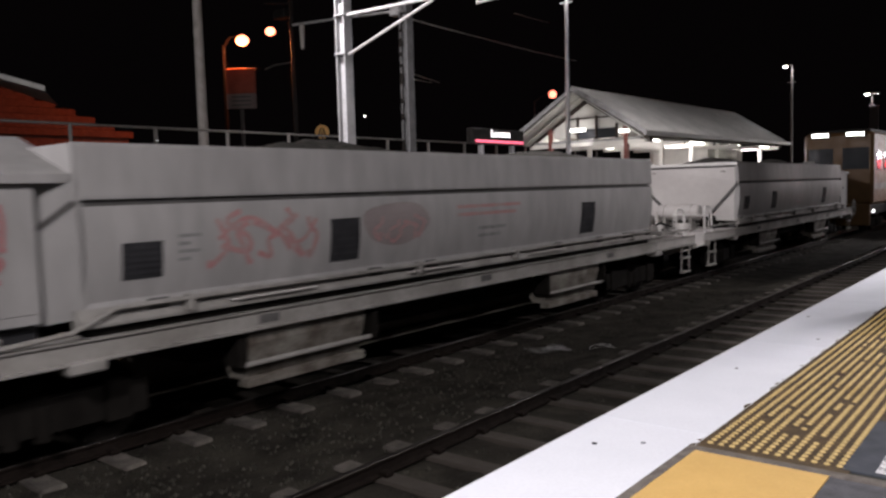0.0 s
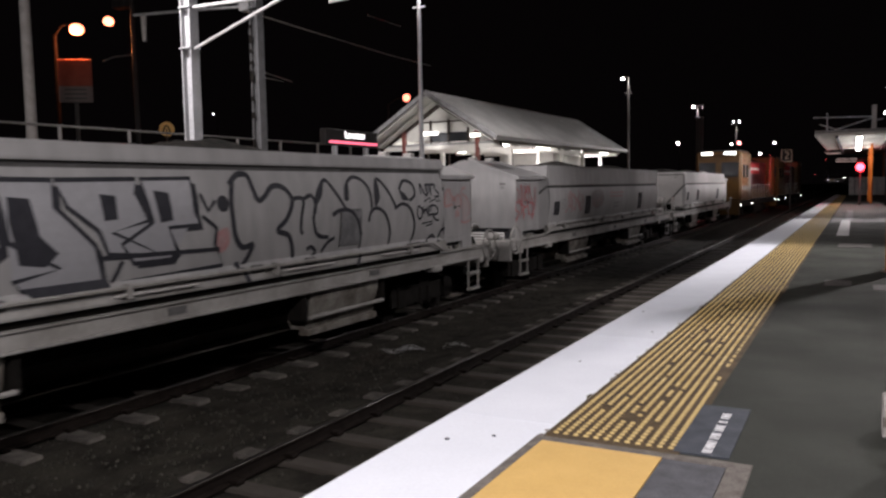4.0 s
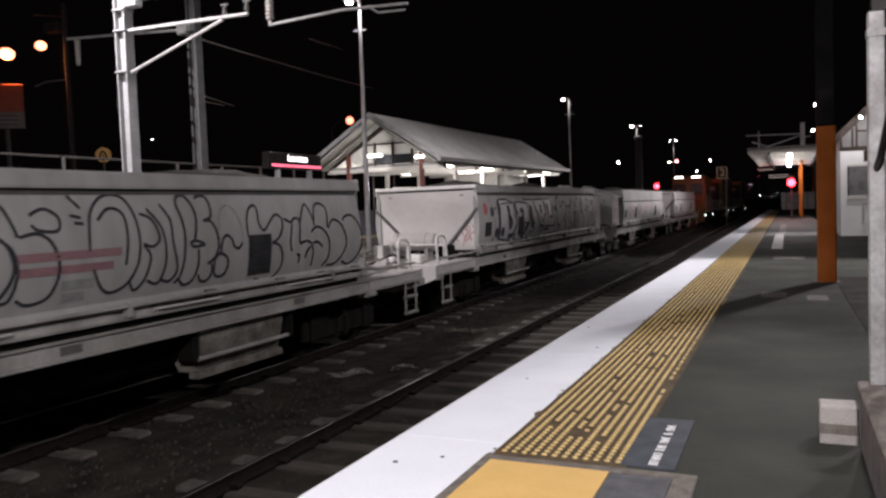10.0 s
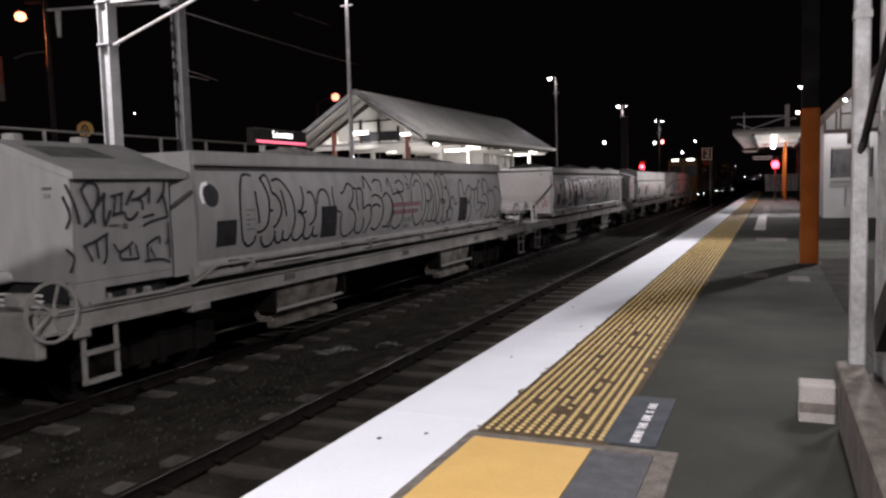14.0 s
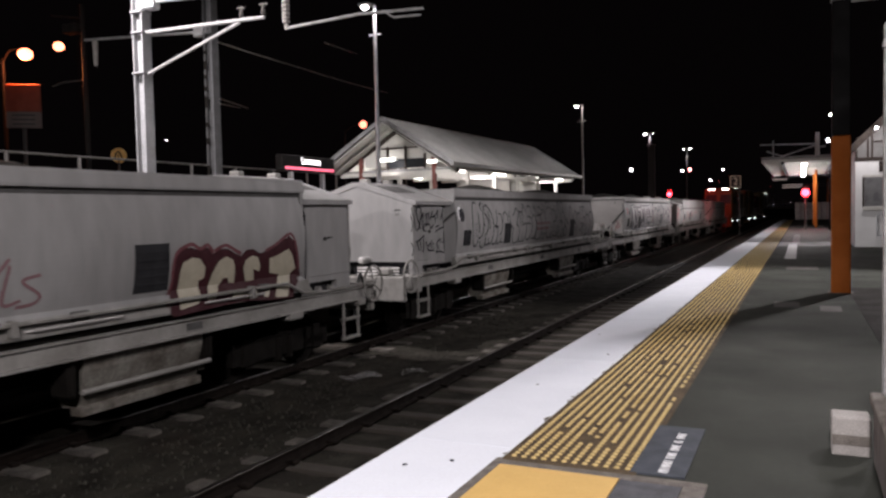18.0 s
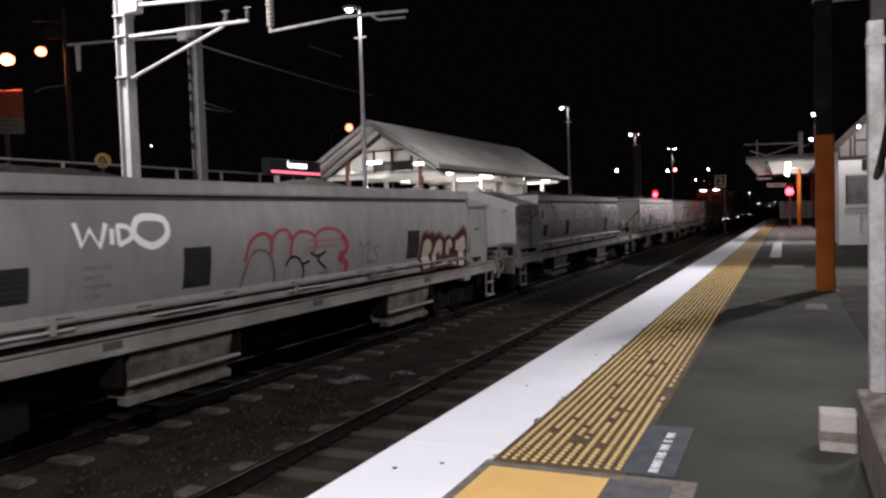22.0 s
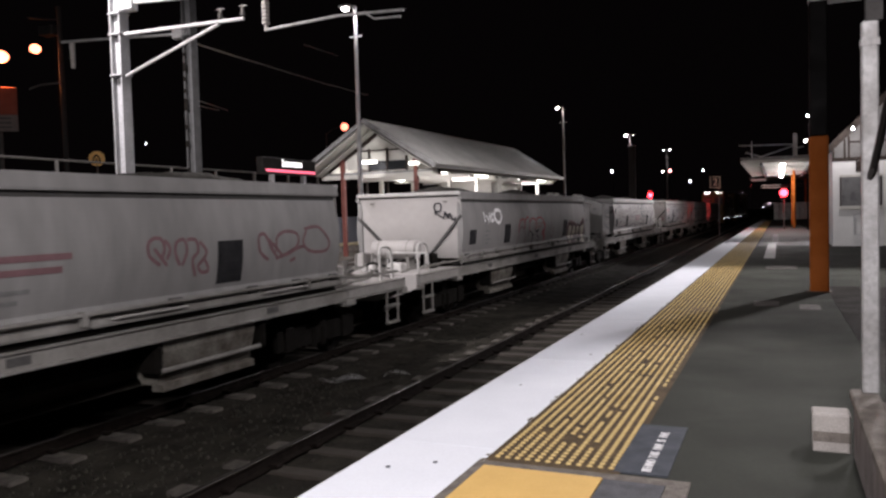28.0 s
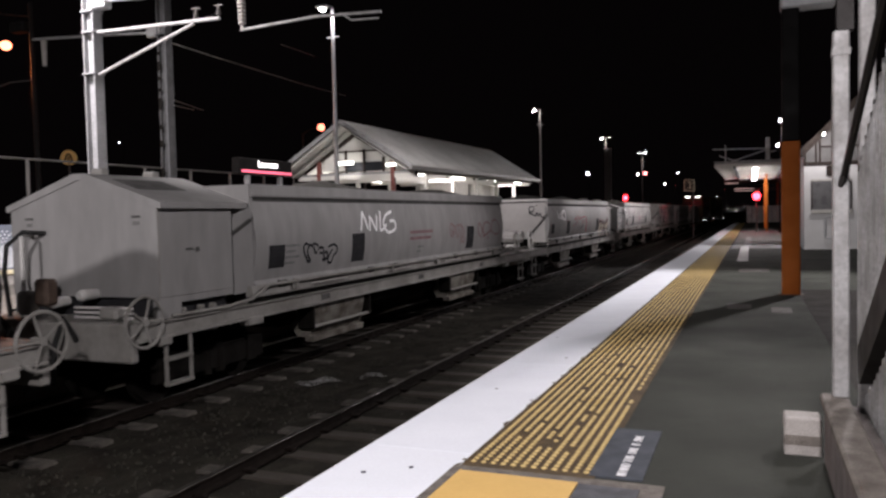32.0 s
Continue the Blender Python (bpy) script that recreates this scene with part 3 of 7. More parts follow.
for k in range(10):
    y = 3.89 + 1.87 * k
    fig = B()
    if not k % 2:
        for _ in range(26):
            yy, zz = y + rng.uniform(-0.4, 0.4), rng.uniform(0.55, 1.4)
            ribbon(fig, smooth_line([(yy, zz), (yy + rng.uniform(-0.2, 0.2), zz - 0.12), (yy + rng.uniform(-0.25, 0.25), zz - 0.25)]), 0.035, lambda h, z: (0.004, h, z))
    else:
        for i in range(9):
            for j in range(5):
                a = math.pi * (0.12 + 0.76 * (i + 0.5 * (j % 2)) / 9)
                r = 0.48 + 0.09 * j
                disc(fig, (0.003, y + r * math.cos(a) * 0.56, 0.62 + r * math.sin(a) * 0.9), 0.03, (1, 0, 0), 8)
        pts = [Vector((y + 0.32 * math.cos(math.pi * q / 12), 0.5 + 0.55 * math.sin(math.pi * q / 12))) for q in range(13)]
        fig.faces.new([fig.verts.new((0.004, p.x, p.y)) for p in pts])
    part("mural_figure", fig, MURAL, wall, "white painted mural figure")


# ---- the goods wagons ----
def zr(z):
    return z - RAIL_Z


SIDE_HATCHES = {1: ((3.23, 3.70, 0.79, 1.13), (5.77, 6.30, 0.73, 1.23), (11.71, 12.27, 0.69, 1.24)),
                -1: ((13.85, 14.34, 0.79, 1.13), (11.30, 11.84, 0.72, 1.21), (5.27, 5.84, 0.69, 1.23))}


def side_x(z):
    """Half width of the bulging side at height z."""
    return 1.385 - 0.25 * (z - 1.18) ** 2 if z > 0.575 else 1.352 + 0.25 * (0.575 - z)


def build_bogie(wagon, v):
    bg = thing("bogie", (0, v, 0))
    bg.parent = wagon
    for s in (-1, 1):
        sf = B()
        extrude_y(sf, [(0.78 * s, 0.30), (0.90 * s, 0.30), (0.90 * s, 0.62), (0.78 * s, 0.62)], -1.15, 1.15)
        block(sf, 0.76 * s, 0.93 * s, -0.98, -0.72, 0.26, 0.66, 0.02)
        block(sf, 0.76 * s, 0.93 * s, 0.72, 0.98, 0.26, 0.66, 0.02)
        for k in (-0.14, 0.14):
            rod(sf, (0.86 * s, k, 0.24), (0.86 * s, k, 0.56), 0.08)
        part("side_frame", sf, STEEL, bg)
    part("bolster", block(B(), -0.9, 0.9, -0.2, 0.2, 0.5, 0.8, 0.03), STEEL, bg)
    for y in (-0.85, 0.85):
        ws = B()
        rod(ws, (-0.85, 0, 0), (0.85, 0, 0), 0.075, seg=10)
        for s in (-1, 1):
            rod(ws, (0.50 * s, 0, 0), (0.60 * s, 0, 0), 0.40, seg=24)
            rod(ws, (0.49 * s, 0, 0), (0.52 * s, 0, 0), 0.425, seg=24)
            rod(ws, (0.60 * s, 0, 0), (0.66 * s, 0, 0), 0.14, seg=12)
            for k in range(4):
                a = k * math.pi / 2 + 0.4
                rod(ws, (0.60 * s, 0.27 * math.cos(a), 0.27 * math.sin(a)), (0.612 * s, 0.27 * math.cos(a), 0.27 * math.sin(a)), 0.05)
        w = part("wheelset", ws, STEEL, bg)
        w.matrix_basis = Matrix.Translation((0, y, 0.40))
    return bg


def step_ladder(wagon, s, v, wide=0.44, low=-0.50):
    x = 1.33 * s
    bm = B()
    for y in (v - wide / 2, v + wide / 2):
        block(bm, x - 0.012, x + 0.012, y - 0.028, y + 0.028, zr(low), zr(0.16), 0.004)
    for z in (low + 0.03, low + 0.34):
        block(bm, x - 0.05, x + 0.05, v - wide / 2, v + wide / 2, zr(z) - 0.02, zr(z) + 0.02, 0.004)
    part("ladder", bm, WAGON_LOW, wagon, "pale steel stirrup ladder")


def build_wagon(seam, V0):
    w = thing("hopper_wagon")
    V1 = 14.72
    for s in (1, -1):
        sd = B()
        extrude_y(sd, [(side_x(z) * s, zr(z)) for z in [0.57 + (seam - 0.57) * k / 20 for k in range(21)]] + [(1.24 * s, zr(seam)), (1.24 * s, zr(0.57))], V0, V1)
        part("side_wall", sd, WAGON, w)
        # seam band darkened for the shade that the rim's lip casts
        sm = B()
        extrude_y(sm, [(1.27 * s, zr(seam - 0.005)), (1.30 * s, zr(seam - 0.005)), (1.32 * s, zr(seam + 0.062)), (1.27 * s, zr(seam + 0.062))], V0 + 0.01, V1 - 0.01)
        part("seam", sm, SEAM, w, "dark seam below the rim, coloured as the lip's shade")
        rim = B()
        extrude_y(rim, [(1.28 * s, zr(seam + 0.06)), (1.362 * s, zr(seam + 0.06)), (1.366 * s, zr(seam + 0.09)), (1.345 * s, zr(1.99)), (1.325 * s, zr(2.03)), (1.26 * s, zr(2.03))], V0 - 0.03, V1 + 0.03)
        part("top_rim", rim, WAGON, w)
        sh = B()
        extrude_y(sh, [(1.26 * s, zr(0.405)), (1.38 * s, zr(0.405)), (1.385 * s, zr(0.43)), (1.35 * s, zr(0.575)), (1.26 * s, zr(0.575))], V0 - 0.1, V1)
        part("lower_shelf", sh, WAGON_LOW, w)
        # recess coloured dark for the shade under the shelf
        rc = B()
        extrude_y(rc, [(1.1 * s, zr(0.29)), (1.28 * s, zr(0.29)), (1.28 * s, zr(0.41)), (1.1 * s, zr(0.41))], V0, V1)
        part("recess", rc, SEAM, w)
        sl = B()
        extrude_y(sl, [(1.22 * s, zr(0.11)), (1.38 * s, zr(0.11)), (1.38 * s, zr(0.13)), (1.345 * s, zr(0.14)), (1.345 * s, zr(0.29)), (1.38 * s, zr(0.30)), (1.38 * s, zr(0.315)), (1.22 * s, zr(0.315))], 0.62, 17.08)
        part("side_sill", sl, WAGON_LOW, w)
        for (a, b, z0, z1) in SIDE_HATCHES[s]:
            a, b = a + 0.035, b - 0.035
            hb = B()
            zz = [z0 + (z1 - z0) * k / 6 for k in range(7)]
            extrude_y(hb, [((side_x(z) + 0.008) * s, zr(z)) for z in zz] + [(1.25 * s, zr(z1)), (1.25 * s, zr(z0))], a, b)
            h = part("hatch", hb, DARK, w, "dark square hatch opening")
            for z in zz[1:-1]:
                x = side_x(z)
                part("louvre", block(B(), (x - 0.01) * s, (x + 0.016) * s, a + 0.03, b - 0.03, zr(z) - 0.012, zr(z) + 0.012), DARK, h)
        for v in (3.6, 6.53, 7.6, 10.97, 12.44, 13.49, 14.5):
            part("side_foot", block(B(), 1.33 * s, 1.40 * s, v - 0.11, v + 0.11, zr(0.50), zr(0.60), 0.02), SEAM, w, "small dark bracket at the foot of the side")
        for v in (4.9, 8.9, 12.9):
            part("sill_plate", block(B(), 1.344 * s, 1.352 * s, v - 0.13, v + 0.13, zr(0.17), zr(0.26)), SEAM, w, "dark stencilled plate")
        for v in (3.9, 7.3, 9.6, 13.7):
            part("pipe_clip", block(B(), 1.36 * s, 1.462 * s, v - 0.035, v + 0.035, zr(0.44), zr(0.60), 0.01), WAGON_LOW, w)
        # grab rails along the shelf
        for a in (4.4, 7.1, 10.0, 12.6) if s > 0 else (3.6, 6.0, 8.6, 11.2, 13.4):
            g = B()
            pipe(g, [(1.36 * s, a, zr(0.47)), (1.43 * s, a + 0.05, zr(0.485)), (1.43 * s, a + 1.1, zr(0.485)), (1.36 * s, a + 1.15, zr(0.47))], 0.013)
            part("grab_rail", g, PALE_LIT_PAINT, w, "pale grab rail")
        pp = B()
        pipe(pp, [(1.36 * s, 1.2, zr(0.36)), (1.40 * s, 2.2, zr(0.36)), (1.42 * s, 2.75, zr(0.40)), (1.43 * s, 3.15, zr(0.565)), (1.43 * s, 14.4, zr(0.565)), (1.40 * s, 15.2, zr(0.48)), (1.30 * s, 16.9, zr(0.46))], 0.024)
        part("air_pipe", pp, WAGON_LOW, w)
        for v, wd in ((0.95, 0.22), (2.72, 0.34), (14.85, 0.34), (16.9, 0.25)):
            part("sill_bracket", block(B(), 1.20 * s, 1.40 * s, v, v + wd, zr(0.02), zr(0.14), 0.02), WAGON_LOW, w)
        step_ladder(w, s, 1.33)
        step_ladder(w, s, 16.62)
        # discharge chutes below the sill
        for v in (5.58, 11.75):
            ch = B()
            extrude_y(ch, [(0.55 * s, zr(0.10)), (1.26 * s, zr(0.10)), (1.25 * s, zr(-0.05)), (1.14 * s, zr(-0.45)), (0.90 * s, zr(-0.45))], v - 0.90, v + 0.84)
            c = part("discharge_chute", ch, CHUTE, w, "dirty grey steel discharge chute")
            part("chute_bar", rod(B(), (1.29 * s, v - 0.98, zr(-0.255)), (1.29 * s, v + 0.90, zr(-0.255)), 0.03), WAGON_LOW, c)
            part("chute_lip", block(B(), 1.05 * s, 1.22 * s, v - 0.90, v + 0.86, zr(-0.53), zr(-0.43), 0.01), CHUTE, c)
            for q in (-1.0, 1.0):
                part("chute_lever", block(B(), 1.0 * s, 1.3 * s, v + q - 0.05, v + q + 0.06, zr(-0.30), zr(0.06), 0.03), STEEL, c)
        # hand brake wheel at the box end
        hw = B()
        hub = Vector((1.40 * s, 0.70, zr(0.35)))
        ringp = [hub + 0.30 * Vector((0, math.cos(a), math.sin(a))) for a in (k * math.tau / 20 for k in range(20))]
        pipe(hw, ringp, 0.02, closed=True)
        for k in range(5):
            a = k * math.tau / 5
            rod(hw, hub, hub + 0.30 * Vector((0, math.cos(a), math.sin(a))), 0.014, seg=6)
        rod(hw, hub - Vector((0.12 * s, 0, 0)), hub + Vector((0.03 * s, 0, 0)), 0.045)
        part("brake_wheel", hw, WAGON_LOW, w, "pale spoked hand brake wheel")
        # hoops on the open end
        hp = [(1.24 * s, 16.36, zr(0.30)), (1.22 * s, 16.37, zr(0.80)), (1.21 * s, 16.41, zr(0.89)), (1.20 * s, 16.50, zr(0.93)), (1.20 * s, 16.70, zr(0.93)), (1.21 * s, 16.79, zr(0.89)), (1.22 * s, 16.83, zr(0.80)), (1.24 * s, 16.84, zr(0.30))]
        part("hand_hoop", pipe(B(), hp, 0.027), WHITE_PAINT, w, "white steel hand hoop")
        # added sheet, coloured for the brighter light on the sill's end
        part("end_sill_plate", block(B(), 1.343 * s, 1.353 * s, 15.0, 17.10, zr(0.145), zr(0.288)), SILL_END_LIT, w, "paler sheet added over the sill's end for its brighter light")
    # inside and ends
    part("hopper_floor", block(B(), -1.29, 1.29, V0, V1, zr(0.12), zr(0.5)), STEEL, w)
    ea = B()
    extrude_y(ea, [(-1.33, zr(0.57)), (1.33, zr(0.57)), (1.33, zr(2.02)), (-1.33, zr(2.02))], V0 - 0.05, V0 + 0.02)
    part("end_sheet", ea, WAGON, w)
    # same paint as the sides, made paler for the light on this end
    eb = B()
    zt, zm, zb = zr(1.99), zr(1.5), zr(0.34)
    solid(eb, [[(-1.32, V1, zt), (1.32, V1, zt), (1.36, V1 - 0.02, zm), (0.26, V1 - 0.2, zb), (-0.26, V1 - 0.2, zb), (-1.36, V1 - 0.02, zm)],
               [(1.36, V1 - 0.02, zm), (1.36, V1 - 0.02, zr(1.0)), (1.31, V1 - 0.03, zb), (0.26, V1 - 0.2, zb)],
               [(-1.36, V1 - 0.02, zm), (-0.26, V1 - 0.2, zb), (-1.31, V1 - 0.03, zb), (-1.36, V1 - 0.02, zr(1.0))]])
    part("slope_end", eb, PALE_LIT_PAINT, w, "pale sloped hopper end")
    part("end_rim", block(B(), -1.34, 1.34, V1 - 0.04, V1 + 0.07, zr(1.95), zr(2.035), 0.015), WHITE_PAINT, w)
    # dark strip painted as the shadow of the end rim
    part("end_rim_shadow", block(B(), -1.26, 1.26, V1 - 0.02, V1 + 0.012, zr(1.91), zr(1.945)), SEAM, w)
    for s in (1, -1):
        st = B()
        a, b = Vector((1.34 * s, V1 + 0.0, zr(1.48))), Vector((0.30 * s, V1 - 0.17, zr(0.38)))
        pipe(st, [a, b], 0.042, 4)
        part("corner_strut", st, SEAM, w, "dark angle strut")
        for q in (0.95,):
            part("lifting_lug", block(B(), q * s - 0.05, q * s + 0.05, V1, V1 + 0.02, zr(1.78), zr(1.82)), WAGON_LOW, w)
    # decks, headstocks, couplers
    part("box_deck", block(B(), -1.22, 1.22, 0.65, 3.0, zr(0.16), zr(0.33)), WAGON_LOW, w)
    # open deck and its headstock carry the same brightened colour
    part("open_deck", block(B(), -1.22, 1.22, V1 - 0.6, 17.05, zr(0.16), zr(0.318)), PALE_LIT_PAINT, w)
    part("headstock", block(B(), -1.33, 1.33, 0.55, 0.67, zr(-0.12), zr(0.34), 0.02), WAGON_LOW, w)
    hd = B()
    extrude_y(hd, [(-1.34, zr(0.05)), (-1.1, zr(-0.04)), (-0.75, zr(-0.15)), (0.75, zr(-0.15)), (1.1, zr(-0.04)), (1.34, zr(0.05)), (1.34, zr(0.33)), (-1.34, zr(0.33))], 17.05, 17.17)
    part("headstock", hd, PALE_LIT_PAINT, w, "pale headstock with tapering ends")
    for y, d in ((0.55, -1), (17.17, 1)):
        cp = B()
        block(cp, -0.10, 0.10, y, y + 0.42 * d, zr(-0.08), zr(0.12), 0.03)
        block(cp, -0.17, 0.17, y + 0.22 * d, y + 0.42 * d, zr(-0.14), zr(0.18), 0.05)
        part("coupler", cp, STEEL, w)
        for x in (-0.55, 0.5):
            part("air_hose", pipe(B(), [(x, y, zr(0.12)), (x, y + 0.18 * d, zr(0.42)), (x - 0.03, y + 0.30 * d, zr(0.10)), (x - 0.02, y + 0.34 * d, zr(-0.35))], 0.035), RUBBER, w, "black rubber air hose")
    # equipment on the open end
    tk = B()
    rod(tk, (-0.68, 15.72, zr(0.76)), (0.35, 15.72, zr(0.76)), 0.2, seg=24)
    for a, b in ((0.35, 0.39), (-0.68, -0.72)):
        rod(tk, (a, 15.72, zr(0.76)), (b, 15.72, zr(0.76)), 0.2, 0.16, seg=24)
    t = part("air_tank", tk, PALE_LIT_PAINT, w, "white cylindrical air tank lying across the deck")
    for x in (-0.55, 0.15):
        part("tank_saddle", block(B(), x, x + 0.08, 15.58, 15.86, zr(0.31), zr(0.62)), WAGON_LOW, t)
        strap = B()
        pipe(strap, [(x + 0.04, 15.72 + 0.2 * math.cos(a), zr(0.76) + 0.2 * math.sin(a)) for a in (k * math.tau / 16 for k in range(16))], 0.012, 4, True)
        part("tank_strap", strap, WAGON_LOW, t)
    for k, (x, v, a, b, c) in enumerate(((-0.75, 15.25, 0.3, 0.35, 0.34), (0.86, 15.35, 0.24, 0.3, 0.36), (-0.5, 16.35, 0.35, 0.25, 0.2), (0.4, 15.25, 0.2, 0.22, 0.42), (0.62, 15.2, 0.14, 0.2, 0.5), (0.1, 16.5, 0.3, 0.2, 0.16))):
        part("valve_box", block(B(), x - a / 2, x + a / 2, v - b / 2, v + b / 2, zr(0.31), zr(0.31 + c), 0.03), (STEEL, PALE_LIT_PAINT, WHITE_PAINT)[k % 3], w)
    for x in (0.3, 0.52, 0.72):
        part("valve_stem", rod(B(), (x, 15.98, zr(0.31)), (x, 15.96, zr(0.70)), 0.028, seg=8), WAGON_LOW, w)
    for x, z in ((0.95, 0.36), (1.12, 0.45), (1.12, 0.37), (-0.9, 0.38), (0.45, 0.37), (0.2, 0.42), (-0.3, 0.36)):
        part("brake_pipe", pipe(B(), [(x, 14.4, zr(z + 0.1)), (x, 15.1, zr(z)), (x - 0.06, 16.1, zr(z)), (x - 0.10, 16.6, zr(z + 0.05)), (x - 0.04, 17.0, zr(z - 0.02))], 0.025), WAGON_LOW, w)
    for x, dx in ((-0.15, 0.55),):
        part("loose_hose", pipe(B(), [(x, 16.1, zr(0.40)), (x + dx * 0.3, 16.5, zr(0.52)), (x + dx * 0.7, 16.8, zr(0.40)), (x + dx, 17.1, zr(0.30)), (x + dx, 17.25, zr(0.0))], 0.026), RUBBER, w, "black rubber hose")
    part("rack_frame", pipe(B(), [(-1.1, 16.2, zr(0.31)), (-1.1, 16.2, zr(0.7)), (-0.2, 16.2, zr(0.72)), (-0.2, 16.2, zr(0.31))], 0.02), WHITE_PAINT, w)
    # closed box at the other end
    bx = B()
    extrude_y(bx, [(-1.22, zr(0.58)), (1.22, zr(0.58)), (1.22, zr(1.70)), (0, zr(2.075)), (-1.22, zr(1.70))], 1.15, 2.6)
    bo = part("equipment_box", bx, WAGON, w, "pale grey closed steel box")
    rf = B()
    extrude_y(rf, [(-1.30, zr(1.68)), (-1.30, zr(1.755)), (-0.1, zr(2.15)), (0.1, zr(2.15)), (1.30, zr(1.755)), (1.30, zr(1.68)), (1.27, zr(1.68)), (0, zr(2.075)), (-1.27, zr(1.68))], 1.135, 2.97)
    roof = part("box_roof", rf, WAGON, w, "pale gabled roof of the box")
    for s in (1, -1):
        lid = B()
        block(lid, 0.35, 0.80, 1.35, 2.25, 0, 0.025, 0.01, turn=Matrix.Translation((0, 0, zr(2.165))) @ Matrix.Scale(s, 4, (1, 0, 0)) @ Matrix.Rotation(math.atan(0.395 / 1.2), 4, "Y"))
        part("roof_hatch", lid, SEAM, roof, "dark roof hatch")
    for y in (1.42, 2.35):
        part("roof_vent", block(B(), -0.10, 0.10, y, y + 0.14, zr(2.12), zr(2.23), 0.02), WAGON_LOW, roof)
    for s in (1, -1):
        part("box_skirt", block(B(), 1.12 * s, 1.215 * s, 1.15, 1.55, zr(0.32), zr(0.574)), WAGON, w)
        part("skirt_rail", block(B(), 1.12 * s, 1.215 * s, 1.55, 2.6, zr(0.49), zr(0.574)), WAGON, w)
        part("box_void", block(B(), 0.9 * s, 1.10 * s, 1.55, 2.6, zr(0.325), zr(0.49)), DARK, w)
        for v in (1.6, 1.95, 2.2):
            part("pipe_clamp", block(B(), 1.10 * s, 1.20 * s, v, v + 0.07, zr(0.31), zr(0.41), 0.015), WAGON_LOW, w)
        fl = B()
        solid(fl, [[(1.335 * s, V0 - 0.04, zr(1.70)), (1.37 * s, V0 - 0.03, zr(1.15)), (1.34 * s, V0 - 0.04, zr(0.5)), (0.98 * s, V0 - 0.42, zr(0.42)), (1.0 * s, V0 - 0.42, zr(1.10))],
                   [(1.335 * s, V0 - 0.04, zr(1.70)), (1.0 * s, V0 - 0.42, zr(1.10)), (0.9 * s, V0 - 0.42, zr(1.70))]])
        part("flank_sheet", fl, WAGON, w, "sloped end sheet beside the box")
        part("corner_strut", pipe(B(), [(1.34 * s, V0 - 0.05, zr(1.52)), (1.0 * s, V0 - 0.45, zr(1.14))], 0.03, 4), SEAM, w)
        part("lock_plate", block(B(), 1.222 * s, 1.232 * s, 1.15, 1.17, zr(0.58), zr(1.68)), WAGON_LOW, bo)
        part("handle", block(B(), 1.222 * s, 1.25 * s, 1.84, 1.90, zr(1.12), zr(1.18), 0.01), SEAM, bo)
        part("lock_bar", block(B(), 1.222 * s, 1.236 * s, 1.66, 1.78, zr(1.15), zr(1.175)), SEAM, bo)
    part("gable_recess", block(B(), -1.15, 1.15, 1.22, 1.4, zr(0.32), zr(0.574)), DARK, w)
    for x, z in ((0.22, 0.62), (-0.28, 0.52)):
        dome = B()
        rod(dome, (x, 0.90, zr(z)), (x, 1.15, zr(z)), 0.075, 0.065, 14)
        rod(dome, (x, 0.86, zr(z)), (x, 0.90, zr(z)), 0.045, 0.075, 14)
        part("gauge_drum", dome, WHITE_PAINT, w, "white drum of the brake gear")
    for k, (x, z, a, h) in enumerate(((-0.30, 0.66, 0.24, 0.34), (-0.62, 0.52, 0.22, 0.3), (0.78, 0.42, 0.3, 0.16))):
        part("brake_gear", block(B(), x - a / 2, x + a / 2, 0.74, 0.94, zr(z - h / 2), zr(z + h / 2), 0.04), RUST if k < 1 else WAGON_LOW, w)
    for z in (0.36, 0.42, 0.48):
        part("brake_pipe", rod(B(), (0.15, 0.86, zr(z)), (1.05, 0.88, zr(z)), 0.018, seg=6), WHITE_PAINT, w)
    hose = B()
    pipe(hose, [(-0.62, 1.15, zr(1.40)), (-0.80, 0.95, zr(1.42)), (-0.98, 0.86, zr(1.25)), (-1.02, 0.84, zr(0.9)), (-0.95, 0.85, zr(0.34))], 0.03)
    part("pipe_run", hose, RUBBER, w)
    part("lever_rail", pipe(B(), [(-0.9, 1.15, zr(1.38)), (-0.78, 0.92, zr(1.36)), (-0.78, 0.92, zr(0.62)), (-0.9, 1.15, zr(0.62))], 0.03), WHITE_PAINT, w)
    for s in (1, -1):
        part("end_label", block(B(), 0.90 * s - 0.07, 0.90 * s + 0.07, 1.143, 1.15, zr(1.57), zr(1.60)), SEAM, bo)
        part("end_label", block(B(), 0.90 * s - 0.045, 0.90 * s + 0.045, 1.143, 1.15, zr(1.48), zr(1.53)), FADED, bo)
    # stone load, heaped above the rim
    ld = B()
    rng = random.Random(11)
    nx, ny = 14, 90
    g = []
    for j in range(ny + 1):
        y = V0 + 0.25 + (V1 - V0 - 0.7) * j / ny
        row = []
        for i in range(nx + 1):
            x = -1.24 + 2.48 * i / nx
            e = min(1, j / 9, (ny - j) / 9)
            hump = 0.07 * math.sin(y * 1.1) + 0.09 * noise.noise((x * 1.4, y * 0.8, 0))
            z = 1.91 + (0.22 + hump) * (1 - (abs(x) / 1.24) ** 1.6) * (0.35 + 0.65 * e) + rng.uniform(-0.032, 0.032)
            row.append(ld.verts.new((x, y, zr(z))))
        g.append(row)
    for j in range(ny):
        for i in range(nx):
            ld.faces.new((g[j][i], g[j][i + 1], g[j + 1][i + 1], g[j + 1][i]))
    part("stone_load", ld, COAL, w, "heaped dark crushed stone")
